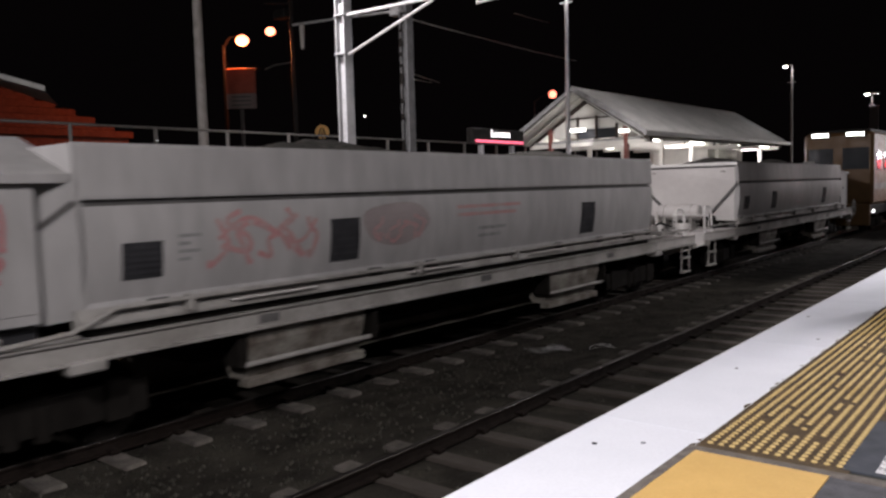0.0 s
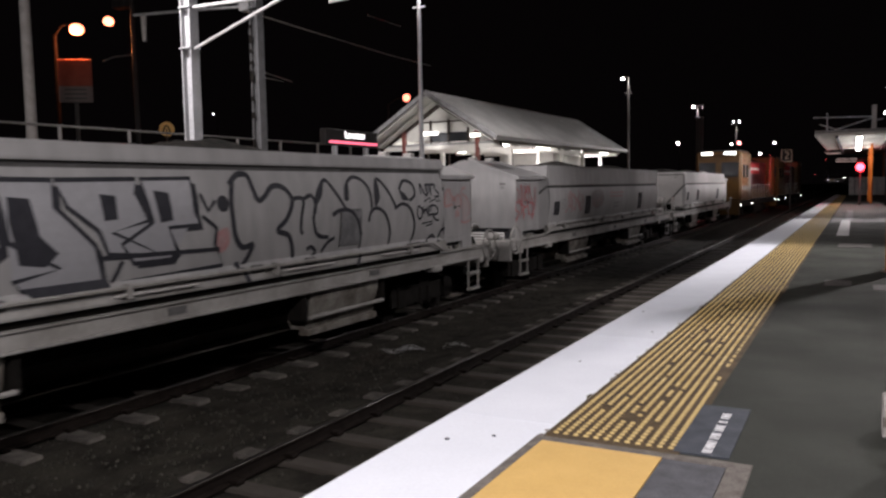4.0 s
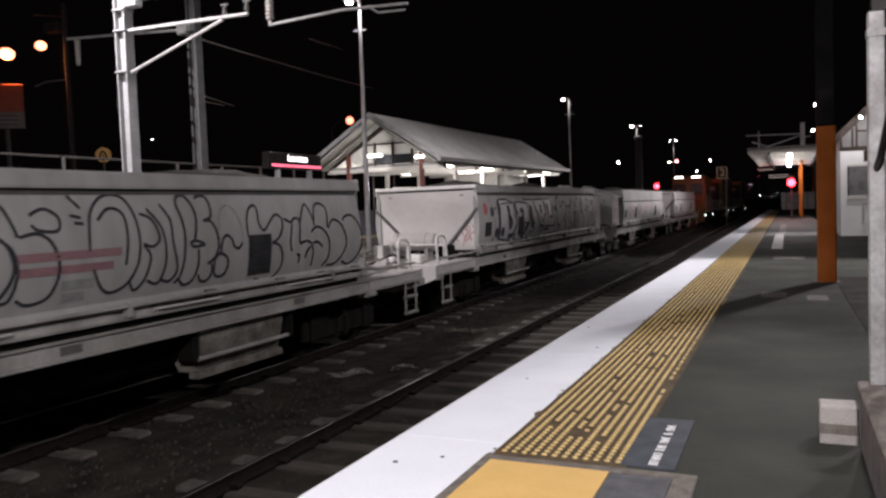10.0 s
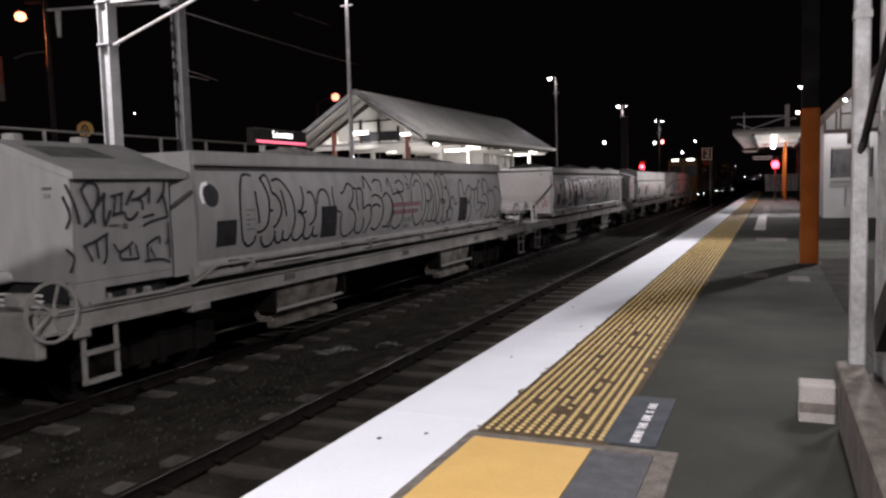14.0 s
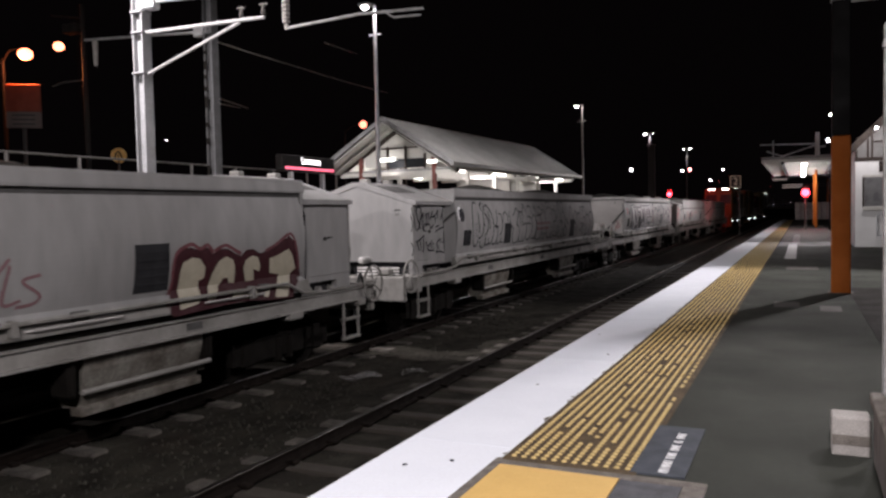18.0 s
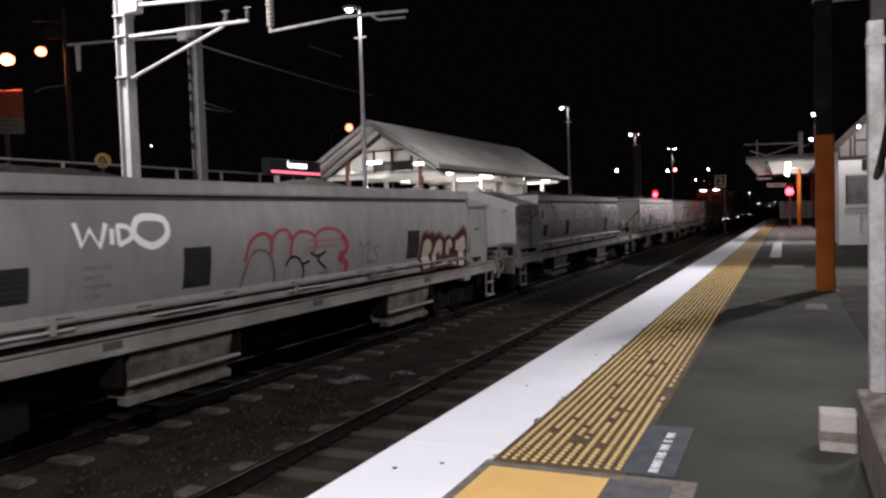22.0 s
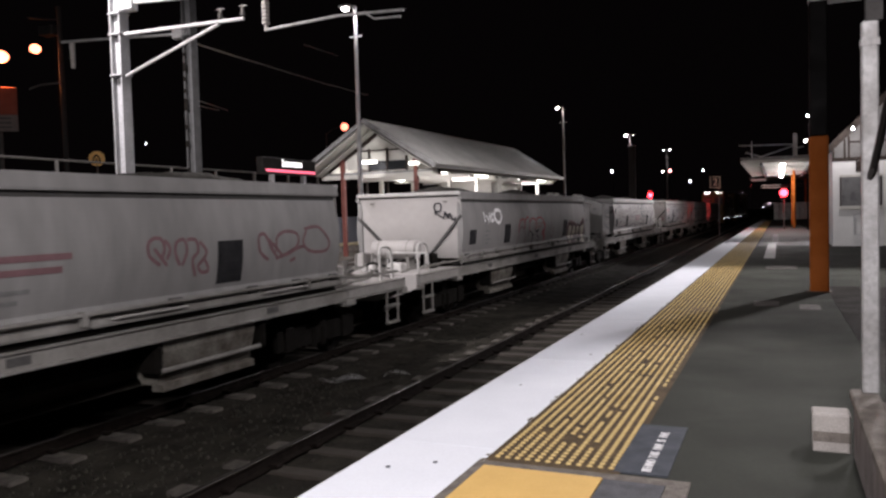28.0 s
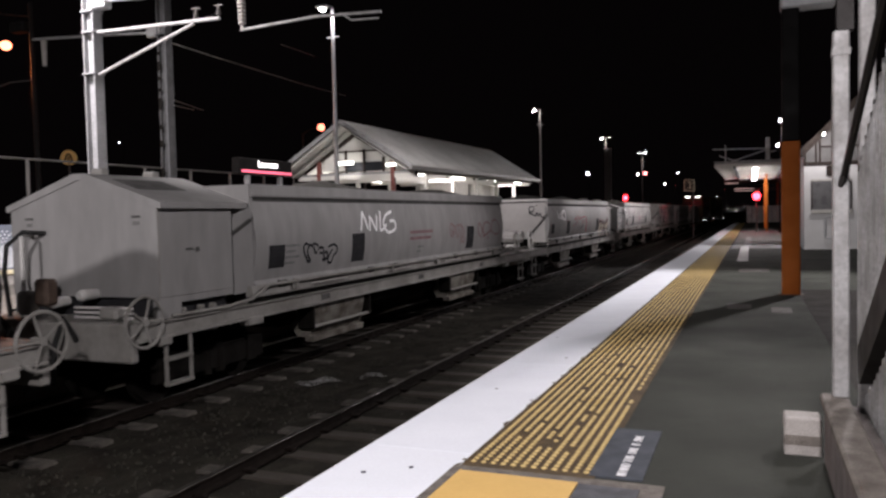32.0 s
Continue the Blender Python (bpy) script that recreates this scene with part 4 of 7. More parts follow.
    # underframe and bogies, with the wagon's shade in their near-black steel
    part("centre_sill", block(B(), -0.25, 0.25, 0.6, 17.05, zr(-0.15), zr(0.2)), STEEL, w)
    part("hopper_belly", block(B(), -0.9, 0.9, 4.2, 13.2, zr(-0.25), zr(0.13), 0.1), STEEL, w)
    for v in (2.55, 14.75):
        build_bogie(w, v)
    return w


proto = build_wagon(1.785, 2.62)
proto_short = build_wagon(1.785, 2.93)
tall_band = build_wagon(1.47, 2.93)
WAGON_AT = []
for k, (u0, turned, source, label) in enumerate((
        (71.85, 180, tall_band, "pale grey hopper wagon with a heaped stone load behind the locomotives"),
        (36.92, 0, tall_band, "pale grey hopper wagon with faint red spray tags"),
        (36.92, 180, proto, "pale grey hopper wagon covered in black and silver graffiti letters"),
        (1.95, 0, proto_short, "pale grey hopper wagon with black bubble graffiti and red disc"),
        (1.95, 180, proto, "pale grey hopper wagon with red, cream and white spray tags"),
        (-32.88, 0, proto_short, "pale grey hopper wagon with small white and black tags"),
        (-32.88, 180, proto, "dirty pale grey hopper wagon at the end of the view"))):
    w = source if k in (0, 2, 3) else copy_thing(source, Matrix())
    tagged(w, label, "wagon", "goods wagons")
    WAGON_AT.append((w, u0, turned))


# ---- spray paint on the wagons ----
class Spray:
    """Paint on the side of one wagon that faces this platform. u runs along the track from the train's datum."""

    def __init__(self, index, label):
        self.wagon, u0, turned = WAGON_AT[index]
        self.u0, self.way, self.label = u0, -1 if turned else 1, label

    def put(self, layer, face=None):
        def place(u, z):
            x = (face if face else side_x(z)) + 0.004 + 0.0025 * layer
            return (x * self.way, (u - self.u0) * self.way, zr(z))
        return place

    def add(self, name, bm, material, layer=1, face=None):
        """Lay the paint on the bulging side: cut it level by level, then set its depth."""
        if not face:
            for k in range(12):
                bmesh.ops.bisect_plane(bm, geom=bm.verts[:] + bm.edges[:] + bm.faces[:], plane_co=(0, 0, zr(0.575 + 0.1 * k)), plane_no=(0, 0, 1))
            for v in bm.verts:
                v.co.x = self.way * (side_x(v.co.z + RAIL_Z) + 0.004 + 0.0025 * layer)
        part(name, bm, material, self.wagon, self.label)

    def stroke(self, bm, pts, width, layer=1, closed=False, face=None, round_=True):
        pts = smooth_line(pts, closed, 6) if round_ else [Vector(p) for p in pts]
        ribbon(bm, pts, width, self.put(layer, face), closed)
        return bm

    def line(self, pts, width, material, layer=1, closed=False, face=None, round_=True, name="graffiti_stroke"):
        self.add(name, self.stroke(B(), pts, width, layer, closed, face, round_ and len(pts) > 2), material, layer, face)

    def lines(self, many, width, material, layer=1, face=None):
        for pts in many:
            self.line(pts, width, material, layer, face=face)

    def fill(self, pts, material, layer=0, face=None, round_=True, name="graffiti_fill"):
        bm = B()
        put = self.put(layer, face)
        pts = smooth_line(pts, True, 5) if round_ else pts
        f = bm.faces.new([bm.verts.new(put(p[0], p[1])) for p in pts])
        bmesh.ops.triangulate(bm, faces=[f])
        self.add(name, bm, material, layer, face)


    def scribble(self, u0, u1, z0, z1, n, width, material, seed, face=None):
        """Unreadable looping strokes that fill a patch."""
        rng = random.Random(seed)
        for k in range(n):
            a = u0 + (u1 - u0) * (k + 0.5) / n
            h = (u1 - u0) / n
            zc = z0 + (z1 - z0) * rng.uniform(0.35, 0.65)
            half = (z1 - z0) * rng.uniform(0.3, 0.5)
            pts = [(a + h * rng.uniform(-0.9, 0.9), zc + half * q) for q in (1, rng.uniform(0.2, 0.6), rng.uniform(-0.3, 0.2), -1, rng.uniform(-0.9, -0.3))]
            self.line([(min(max(u, u0), u1), min(max(z, z0), z1)) for u, z in pts], width, material, face=face)

    def block_letter(self, outer, holes):
        """A silver letter with a heavy black outline and a dropped shadow."""
        self.fill([(u + 0.07, z - 0.06) for u, z in outer], BLACK, 0, round_=False, name="letter_shadow")
        self.fill(outer, SILVER, 1, round_=False, name="letter_face")
        self.line(outer, 0.05, BLACK, 2, True, round_=False, name="letter_outline")
        for h in holes:
            self.fill(h, BLACK, 2, round_=False, name="letter_hole")

    def circle(self, u, z, r, material, layer=1, face=None, name="painted_dot"):
        self.fill([(u + r * math.cos(k * math.tau / 16), z + r * math.sin(k * math.tau / 16)) for k in range(16)], material, layer, face, False, name)

    def bars(self, u0, u1, z0, z1, n, material, face=None, share=0.45):
        for k in range(n):
            z = z1 - (z1 - z0) * (k + 0.5) / n
            self.line([(u0, z), (u1 - 0.12 * (k % 2), z)], (z1 - z0) / n * share, material, 1, face=face, round_=False, name="stencil_bar")


BOX = 1.228
FAINT = mat("worn_stencil", (0.16, 0.16, 0.158), 0.7, 0, 0.3, 8, None, 0.02)

DARK_RED = mat("dark_red_spray", (0.155, 0.082, 0.09), 0.6, 0, 0.2, 8, None, 0.02)
TAG_RED = mat("tag_red_spray", (0.25, 0.075, 0.08), 0.6, 0, 0.25, 6, None, 0.02)
MAROON_SPRAY = mat("maroon_spray", (0.038, 0.011, 0.014), 0.6, 0, 0.2, 8, None, 0.02)

g = Spray(1, "faint red sprayed tag")
g.scribble(41.1, 42.5, 0.84, 1.38, 7, 0.06, PINK, 1)
g.line([(41.2, 1.1), (41.6, 1.3), (42.2, 1.0), (42.5, 1.25)], 0.05, PINK)
g.scribble(43.4, 44.4, 0.88, 1.22, 5, 0.04, PINK, 2)
g.fill([(43.3, 1.3), (44.2, 1.38), (44.5, 1.1), (44.0, 0.85), (43.4, 0.95)], mat("faint_smear", (0.175, 0.15, 0.148), 0.7, 0, 0.2, 2, None, 0.02))
g.bars(45.1, 46.7, 1.12, 1.34, 2, PINK)
g.bars(45.6, 46.3, 0.80, 1.02, 2, FAINT)
g.bars(40.75, 41.0, 0.9, 1.2, 4, FAINT)
g.scribble(38.05, 39.2, 0.74, 1.18, 7, 0.04, TAG_RED, 3, BOX)
g.scribble(38.05, 39.25, 1.1, 1.62, 8, 0.035, TAG_RED, 4, BOX)

g = Spray(2, "black and silver sprayed paint")  # block letters and a large throw-up
g.block_letter([(23.64, 1.67), (23.7, 1.48), (23.66, 1.26), (23.68, 1.0), (23.68, 0.67), (24.29, 0.63), (24.29, 0.76), (24.67, 0.77), (24.94, 1.04), (24.72, 1.29), (24.73, 1.58), (24.21, 1.68)],
               [[(24.19, 1.52), (24.41, 1.52), (24.43, 1.3), (24.6, 1.14), (24.61, 1.02), (24.48, 0.88), (24.32, 0.88), (24.4, 1.07), (24.29, 1.27)]])
g.fill([(23.5, 1.63), (23.64, 1.67), (23.71, 1.48), (23.68, 1.07), (23.7, 0.66), (23.54, 0.64), (23.53, 1.08), (23.49, 1.38)], BLACK, 1, round_=False, name="letter_shadow")
g.line([(23.75, 1.55), (24.18, 1.58), (24.62, 1.57)], 0.035, BLACK, 3)
g.line([(24.84, 1.61), (24.87, 1.45), (24.89, 1.31), (24.99, 1.23)], 0.13, BLACK, 3)
g.block_letter([(24.98, 1.61), (25.9, 1.57), (25.98, 1.42), (26.03, 1.04), (25.58, 1.03), (25.66, 0.82), (25.55, 0.72), (25.16, 0.77), (25.04, 1.16), (25.2, 1.27), (24.97, 1.37)],
               [[(25.24, 1.44), (25.55, 1.43), (25.55, 1.11), (25.34, 1.12), (25.37, 1.31), (25.23, 1.34)]])
for stroke, wide in (([(25.32, 1.04), (25.36, 0.82)], 0.07), ([(24.68, 0.59), (25.84, 0.59), (25.94, 0.76)], 0.06), ([(24.74, 0.6), (24.86, 0.77)], 0.10), ([(25.25, 0.71), (25.63, 0.63)], 0.09)):
    g.line(stroke, wide, BLACK, 3, round_=False)
g.block_letter([(25.63, 1.67), (26.58, 1.66), (26.57, 1.41), (26.99, 1.01), (27.1, 0.62), (26.27, 0.62), (26.14, 0.74), (26.61, 0.82), (26.1, 1.1), (26.04, 1.51)],
               [[(26.12, 1.51), (26.33, 1.49), (26.36, 1.18), (26.59, 0.97), (26.46, 0.85), (26.2, 0.89), (26.3, 1.05), (26.11, 1.28)]])
g.block_letter([(26.61, 1.66), (27.54, 1.67), (27.51, 1.53), (27.64, 1.23), (27.19, 1.13), (27.78, 0.87), (27.14, 0.91), (27.03, 1.15), (26.7, 1.4)],
               [[(27.07, 1.52), (27.26, 1.5), (27.26, 1.26), (27.1, 1.25)]])
g.block_letter([(27.6, 1.67), (28.29, 1.68), (28.3, 1.31), (28.35, 1.15), (27.91, 1.14), (28.03, 0.89), (27.95, 0.79), (27.46, 0.79), (27.3, 1.0), (27.7, 1.21)],
               [[(27.74, 1.55), (27.95, 1.52), (27.98, 1.22), (27.8, 1.2)]])
for stroke in ([(27.05, 0.88), (28.68, 0.85)], [(27.2, 0.6), (27.31, 0.83)], [(28.59, 0.93), (28.76, 0.65), (27.3, 0.6)], [(28.4, 1.5), (28.5, 1.3), (28.62, 1.42)], [(28.4, 1.25), (28.62, 1.1), (28.6, 0.93)]):
    g.line(stroke, 0.05, BLACK, 3, round_=False)
g.circle(22.65, 1.45, 0.15, REFLECT, name="red_disc")
for u, z, r in ((23.09, 1.37, 0.13), (23.35, 1.46, 0.05), (23.41, 0.85, 0.13), (23.19, 0.69, 0.055), (28.75, 1.38, 0.1), (29.0, 0.62, 0.05)):
    g.circle(u, z, r, BLACK)
g.bars(23.15, 23.42, 0.95, 1.22, 4, FAINT)
g.fill([(23.86 + 0.13 * math.cos(q * math.tau / 14), 0.85 + 0.13 * math.sin(q * math.tau / 14)) for q in range(14)], BLACK, 4, round_=False, name="painted_dot")
g.fill([(28.6, 1.0), (28.8, 1.1), (28.84, 0.9), (28.7, 0.8)], PINK)
g.lines([
    [(28.89, 1.6), (29.05, 1.72), (29.23, 1.72), (29.29, 1.57), (29.36, 1.41), (29.49, 1.45), (29.64, 1.57), (29.82, 1.58), (29.96, 1.5), (30.02, 1.36), (29.89, 1.15), (29.71, 1.01), (29.93, 0.93), (30.04, 0.74), (30.08, 0.54)],
    [(28.95, 1.64), (28.89, 1.41), (28.9, 1.18), (28.94, 0.98), (29.07, 0.84), (29.26, 0.87)],
    [(29.26, 0.87), (29.19, 0.72), (29.09, 0.57), (29.14, 0.4)],
], 0.075, BLACK)
g.lines([
    [(30.03, 1.41), (30.21, 1.42), (30.26, 1.35), (30.2, 1.18), (30.19, 1.0), (30.23, 0.93)],
    [(30.26, 1.4), (30.43, 1.45), (30.51, 1.34), (30.46, 1.11), (30.56, 0.9), (30.82, 0.85)],
    [(30.5, 1.2), (30.57, 1.46), (30.79, 1.66), (30.96, 1.54), (31.13, 1.36), (31.25, 1.21)],
    [(30.9, 1.16), (31.06, 1.22), (31.32, 1.21), (31.51, 1.07), (31.64, 0.82), (31.62, 0.56), (31.47, 0.38)],
    [(31.23, 1.36), (31.28, 1.56), (31.48, 1.7), (31.73, 1.66), (31.9, 1.5), (31.92, 1.23)],
    [(32.03, 1.22), (32.05, 1.49), (32.17, 1.68), (32.44, 1.48), (32.63, 1.22)],
    [(31.83, 1.02), (31.91, 1.18), (32.1, 1.22), (32.33, 1.1), (32.48, 0.81), (32.46, 0.56)],
    [(32.77, 1.5), (32.96, 1.65), (33.23, 1.59), (33.26, 1.41), (33.07, 1.32)],
    [(32.59, 1.2), (32.85, 1.27), (33.11, 1.17), (33.26, 0.86), (33.16, 0.57), (33.02, 0.47)],
    [(33.53, 0.585), (33.67, 0.58), (33.79, 0.62), (33.86, 0.67), (33.95, 0.68), (34.06, 0.61), (34.09, 0.58), (34.17, 0.61), (34.21, 0.71), (34.29, 0.77), (34.38, 0.77)],
    [(30.35, 0.71), (30.44, 0.74), (30.55, 0.66), (30.43, 0.56)],
    [(30.69, 0.65), (30.82, 0.78), (30.97, 0.83)],
], 0.058, BLACK)
for blob in ([(30.53, 1.29), (30.57, 1.46), (30.79, 1.66), (30.68, 1.43)], [(32.03, 1.22), (32.05, 1.49), (32.17, 1.68), (32.18, 1.38)], [(32.76, 1.51), (32.85, 1.33), (33.07, 1.32), (32.95, 1.44)], [(31.23, 1.36), (31.28, 1.56), (31.36, 1.61), (31.33, 1.36)]):
    g.fill(blob, BLACK, 1, round_=False)
PAINTED = mat("painted_over_hatch", (0.11, 0.11, 0.112), 0.6, 0, 0.35, 7, (0.06, 0.06, 0.062), 0.2, 40)
g.fill([(31.10, 0.70), (31.63, 0.70), (31.63, 1.22), (31.10, 1.22)], PAINTED, 6, round_=False, name="sprayed_hatch")
g.line([(30.9, 1.16), (31.06, 1.22), (31.32, 1.21), (31.51, 1.07), (31.64, 0.82)], 0.058, BLACK, 7)
g.lines([
    [(33.49, 1.61), (33.48, 1.52), (33.50, 1.42)],
    [(33.50, 1.60), (33.56, 1.50), (33.63, 1.41), (33.71, 1.41), (33.68, 1.50), (33.67, 1.60)],
    [(33.67, 1.58), (33.85, 1.585), (34.03, 1.58)],
    [(33.87, 1.57), (33.84, 1.48), (33.85, 1.40)],
    [(34.04, 1.58), (33.98, 1.52), (34.05, 1.47), (34.12, 1.42), (34.09, 1.37), (33.95, 1.37)],
], 0.042, BLACK)
g.lines([[(33.57, 1.29), (33.81, 1.36)], [(33.76, 1.28), (34.0, 1.33)], [(33.99, 1.28), (34.15, 1.30)], [(33.50, 0.91), (33.70, 0.925), (33.89, 0.93)], [(33.65, 0.86), (33.87, 0.89)]], 0.026, BLACK)
g.lines([
    [(33.40, 1.22), (33.49, 1.15), (33.48, 1.03), (33.40, 1.0), (33.32, 1.10), (33.35, 1.20), (33.42, 1.21)],
    [(33.53, 1.21), (33.55, 1.09), (33.61, 1.16), (33.70, 1.07), (33.72, 1.21)],
    [(33.71, 1.04), (33.82, 1.06), (34.03, 1.06)],
    [(33.73, 1.19), (33.85, 1.215), (33.99, 1.20), (34.06, 1.12), (34.02, 1.06), (33.87, 1.05)],
    [(33.88, 1.04), (33.99, 0.96), (34.12, 0.94)],
], 0.040, BLACK)
g.fill([(33.68, 1.43), (33.86, 1.42), (33.87, 1.57), (33.69, 1.58)], PAINTED, 1, round_=False)
g.fill([(33.63, 1.09), (33.82, 1.10), (33.84, 1.20), (33.64, 1.20)], PAINTED, 1, round_=False)
g.lines([
    [(34.88, 1.46), (34.72, 1.48), (34.64, 1.36), (34.62, 1.20), (34.75, 1.18), (34.95, 1.21)],
    [(34.80, 1.44), (34.92, 1.34), (35.02, 1.32), (34.90, 1.27)],
    [(35.30, 1.40), (35.36, 1.50), (35.50, 1.51)],
    [(35.32, 1.38), (35.50, 1.35), (35.64, 1.22), (35.66, 1.05), (35.58, 0.98)],
    [(35.02, 1.22), (35.10, 1.35), (35.22, 1.37), (35.30, 1.26), (35.26, 1.12)],
    [(35.05, 1.04), (35.15, 1.06), (35.22, 1.02)],
    [(35.04, 0.97), (35.14, 1.0), (35.22, 0.97)],
    [(35.28, 0.87), (35.45, 0.84), (35.62, 0.86), (35.70, 0.92)],
], 0.055, PINK, 1, BOX)
for q in ([(34.66, 1.22), (34.90, 1.24), (34.96, 1.42), (34.72, 1.45)], [(35.06, 1.10), (35.30, 1.12), (35.32, 1.34), (35.08, 1.36)], [(35.36, 0.92), (35.60, 0.94), (35.62, 1.28), (35.40, 1.30)]):
    g.fill(q, TAG_FAINT, 0, BOX)

rng = random.Random(52)
for k in range(7):
    x, z = -1.18 + 0.07 * k, rng.uniform(0.62, 0.78)
    tag = ribbon(B(), smooth_line([(x, z + 0.3), (x + rng.uniform(-0.1, 0.12), z + 0.18), (x + rng.uniform(-0.1, 0.12), z + 0.08), (x + rng.uniform(-0.05, 0.05), z - 0.05)], False, 5), 0.03, lambda h, v: (h, 14.65 + (-h - 1.0) * 0.165, zr(v)))
    part("graffiti_stroke", tag, PINK, WAGON_AT[2][0], "faint red sprayed tag on the hopper end")

g = Spray(3, "black sprayed bubble lettering")  # bubble letters from end to end
g.lines([
    [(5.8, 0.81), (5.87, 0.75), (5.99, 0.79), (6.04, 0.89)],
    [(6.06, 0.93), (6.18, 0.94), (6.3, 1.03), (6.35, 1.22), (6.36, 1.41), (6.3, 1.57), (6.23, 1.7)],
    [(6.07, 1.5), (6.07, 1.35), (6.1, 1.17), (6.1, 1.05)],
    [(6.23, 1.65), (6.31, 1.72), (6.4, 1.71), (6.44, 1.59), (6.45, 1.47)],
    [(6.45, 1.47), (6.55, 1.43), (6.64, 1.31), (6.64, 1.18), (6.54, 1.03), (6.44, 0.97)],
    [(6.38, 1.22), (6.44, 1.22)],
    [(6.16, 0.87), (6.18, 0.78), (6.27, 0.71), (6.4, 0.73), (6.48, 0.82), (6.48, 0.93)],
    [(6.49, 1.64), (6.66, 1.67), (6.82, 1.56), (6.95, 1.36), (6.99, 1.11), (6.94, 0.91), (6.84, 0.78), (6.73, 0.77), (6.68, 0.84), (6.7, 0.92)],
    [(6.69, 1.51), (6.73, 1.32), (6.77, 1.12)],
    [(6.51, 0.82), (6.54, 0.75), (6.64, 0.75), (6.69, 0.8)],
    [(7.22, 1.56), (7.24, 1.37), (7.17, 1.21), (7.07, 1.18), (7.18, 1.15), (7.31, 1.17)],
    [(6.95, 0.82), (6.97, 0.76), (7.08, 0.75), (7.2, 0.82), (7.26, 0.97), (7.22, 1.09), (7.13, 1.16)],
    [(7.36, 1.46), (7.47, 1.46), (7.56, 1.33), (7.58, 1.17), (7.52, 1.03), (7.39, 0.95)],
    [(7.23, 0.84), (7.27, 0.76), (7.39, 0.75), (7.48, 0.82), (7.51, 0.94)],
    [(7.51, 0.82), (7.54, 0.77), (7.67, 0.78)],
    [(7.63, 1.28), (7.67, 1.43), (7.8, 1.5), (7.93, 1.46), (7.99, 1.32), (8.0, 1.23)],
], 0.04, BLACK)
g.lines([
    [(8.14, 1.54), (8.11, 1.39), (8.15, 1.23), (8.24, 1.14), (8.35, 1.12)],
    [(8.36, 1.43), (8.47, 1.45), (8.58, 1.55), (8.68, 1.59), (8.8, 1.51), (8.77, 1.36), (8.67, 1.24), (8.6, 1.19)],
    [(8.6, 1.19), (8.77, 1.12), (8.84, 0.96), (8.78, 0.8), (8.6, 0.71), (8.44, 0.72), (8.35, 0.84), (8.34, 1.02), (8.39, 1.09)],
    [(8.8, 1.5), (8.91, 1.49), (8.89, 1.28), (8.94, 1.11)],
    [(8.95, 1.49), (9.07, 1.5), (9.12, 1.38), (9.1, 1.17), (9.17, 1.16)],
    [(9.17, 1.16), (9.31, 1.21), (9.4, 1.16), (9.39, 0.95), (9.28, 0.79), (9.15, 0.71)],
    [(8.83, 0.85), (8.86, 0.75), (9.02, 0.73), (9.12, 0.83), (9.13, 0.99)],
    [(9.2, 1.49), (9.24, 1.71), (9.35, 1.6), (9.46, 1.45)],
    [(9.45, 1.34), (9.59, 1.38), (9.81, 1.3), (9.87, 1.09), (9.77, 0.86), (9.59, 0.75), (9.42, 0.79)],
    [(9.45, 1.17), (9.6, 1.21), (9.75, 1.16)],
    [(9.54, 1.59), (9.64, 1.65), (9.84, 1.62), (9.85, 1.44)],
    [(9.89, 1.33), (10.03, 1.41), (10.2, 1.28), (10.24, 1.04), (10.08, 0.81), (9.87, 0.78)],
], 0.038, BLACK)
g.lines([
    [(10.11, 1.55), (10.18, 1.67), (10.28, 1.46), (10.3, 1.37)],
    [(10.46, 1.58), (10.63, 1.64), (10.78, 1.55), (10.75, 1.42), (10.54, 1.43), (10.47, 1.49)],
    [(10.09, 1.38), (10.24, 1.25), (10.28, 1.03), (10.19, 0.79), (10.05, 0.77)],
    [(10.32, 1.37), (10.52, 1.4), (10.68, 1.29), (10.74, 1.03), (10.62, 0.78), (10.39, 0.72), (10.26, 0.78)],
    [(10.93, 1.77), (11.06, 1.64)],
    [(10.92, 1.57), (11.05, 1.54)],
    [(10.96, 1.49), (11.07, 1.48)],
    [(11.11, 1.19), (11.16, 1.56), (11.36, 1.76), (11.63, 1.75), (11.77, 1.5), (11.78, 1.1), (11.63, 0.83), (11.4, 0.73), (11.25, 0.8), (11.15, 1.0)],
    [(11.25, 1.51), (11.41, 1.63), (11.59, 1.58), (11.63, 1.35), (11.58, 1.01)],
    [(11.83, 1.57), (12.01, 1.49), (12.09, 1.28), (11.98, 1.19), (11.85, 1.22), (11.94, 1.08), (11.86, 0.84), (11.71, 0.72), (11.63, 0.83)],
    [(11.95, 1.62), (12.14, 1.39), (12.18, 1.02), (12.06, 0.77), (11.89, 0.81)],
    [(12.16, 1.67), (12.29, 1.48), (12.3, 1.22), (12.36, 0.9), (12.23, 0.77), (12.09, 0.81)],
], 0.036, BLACK)
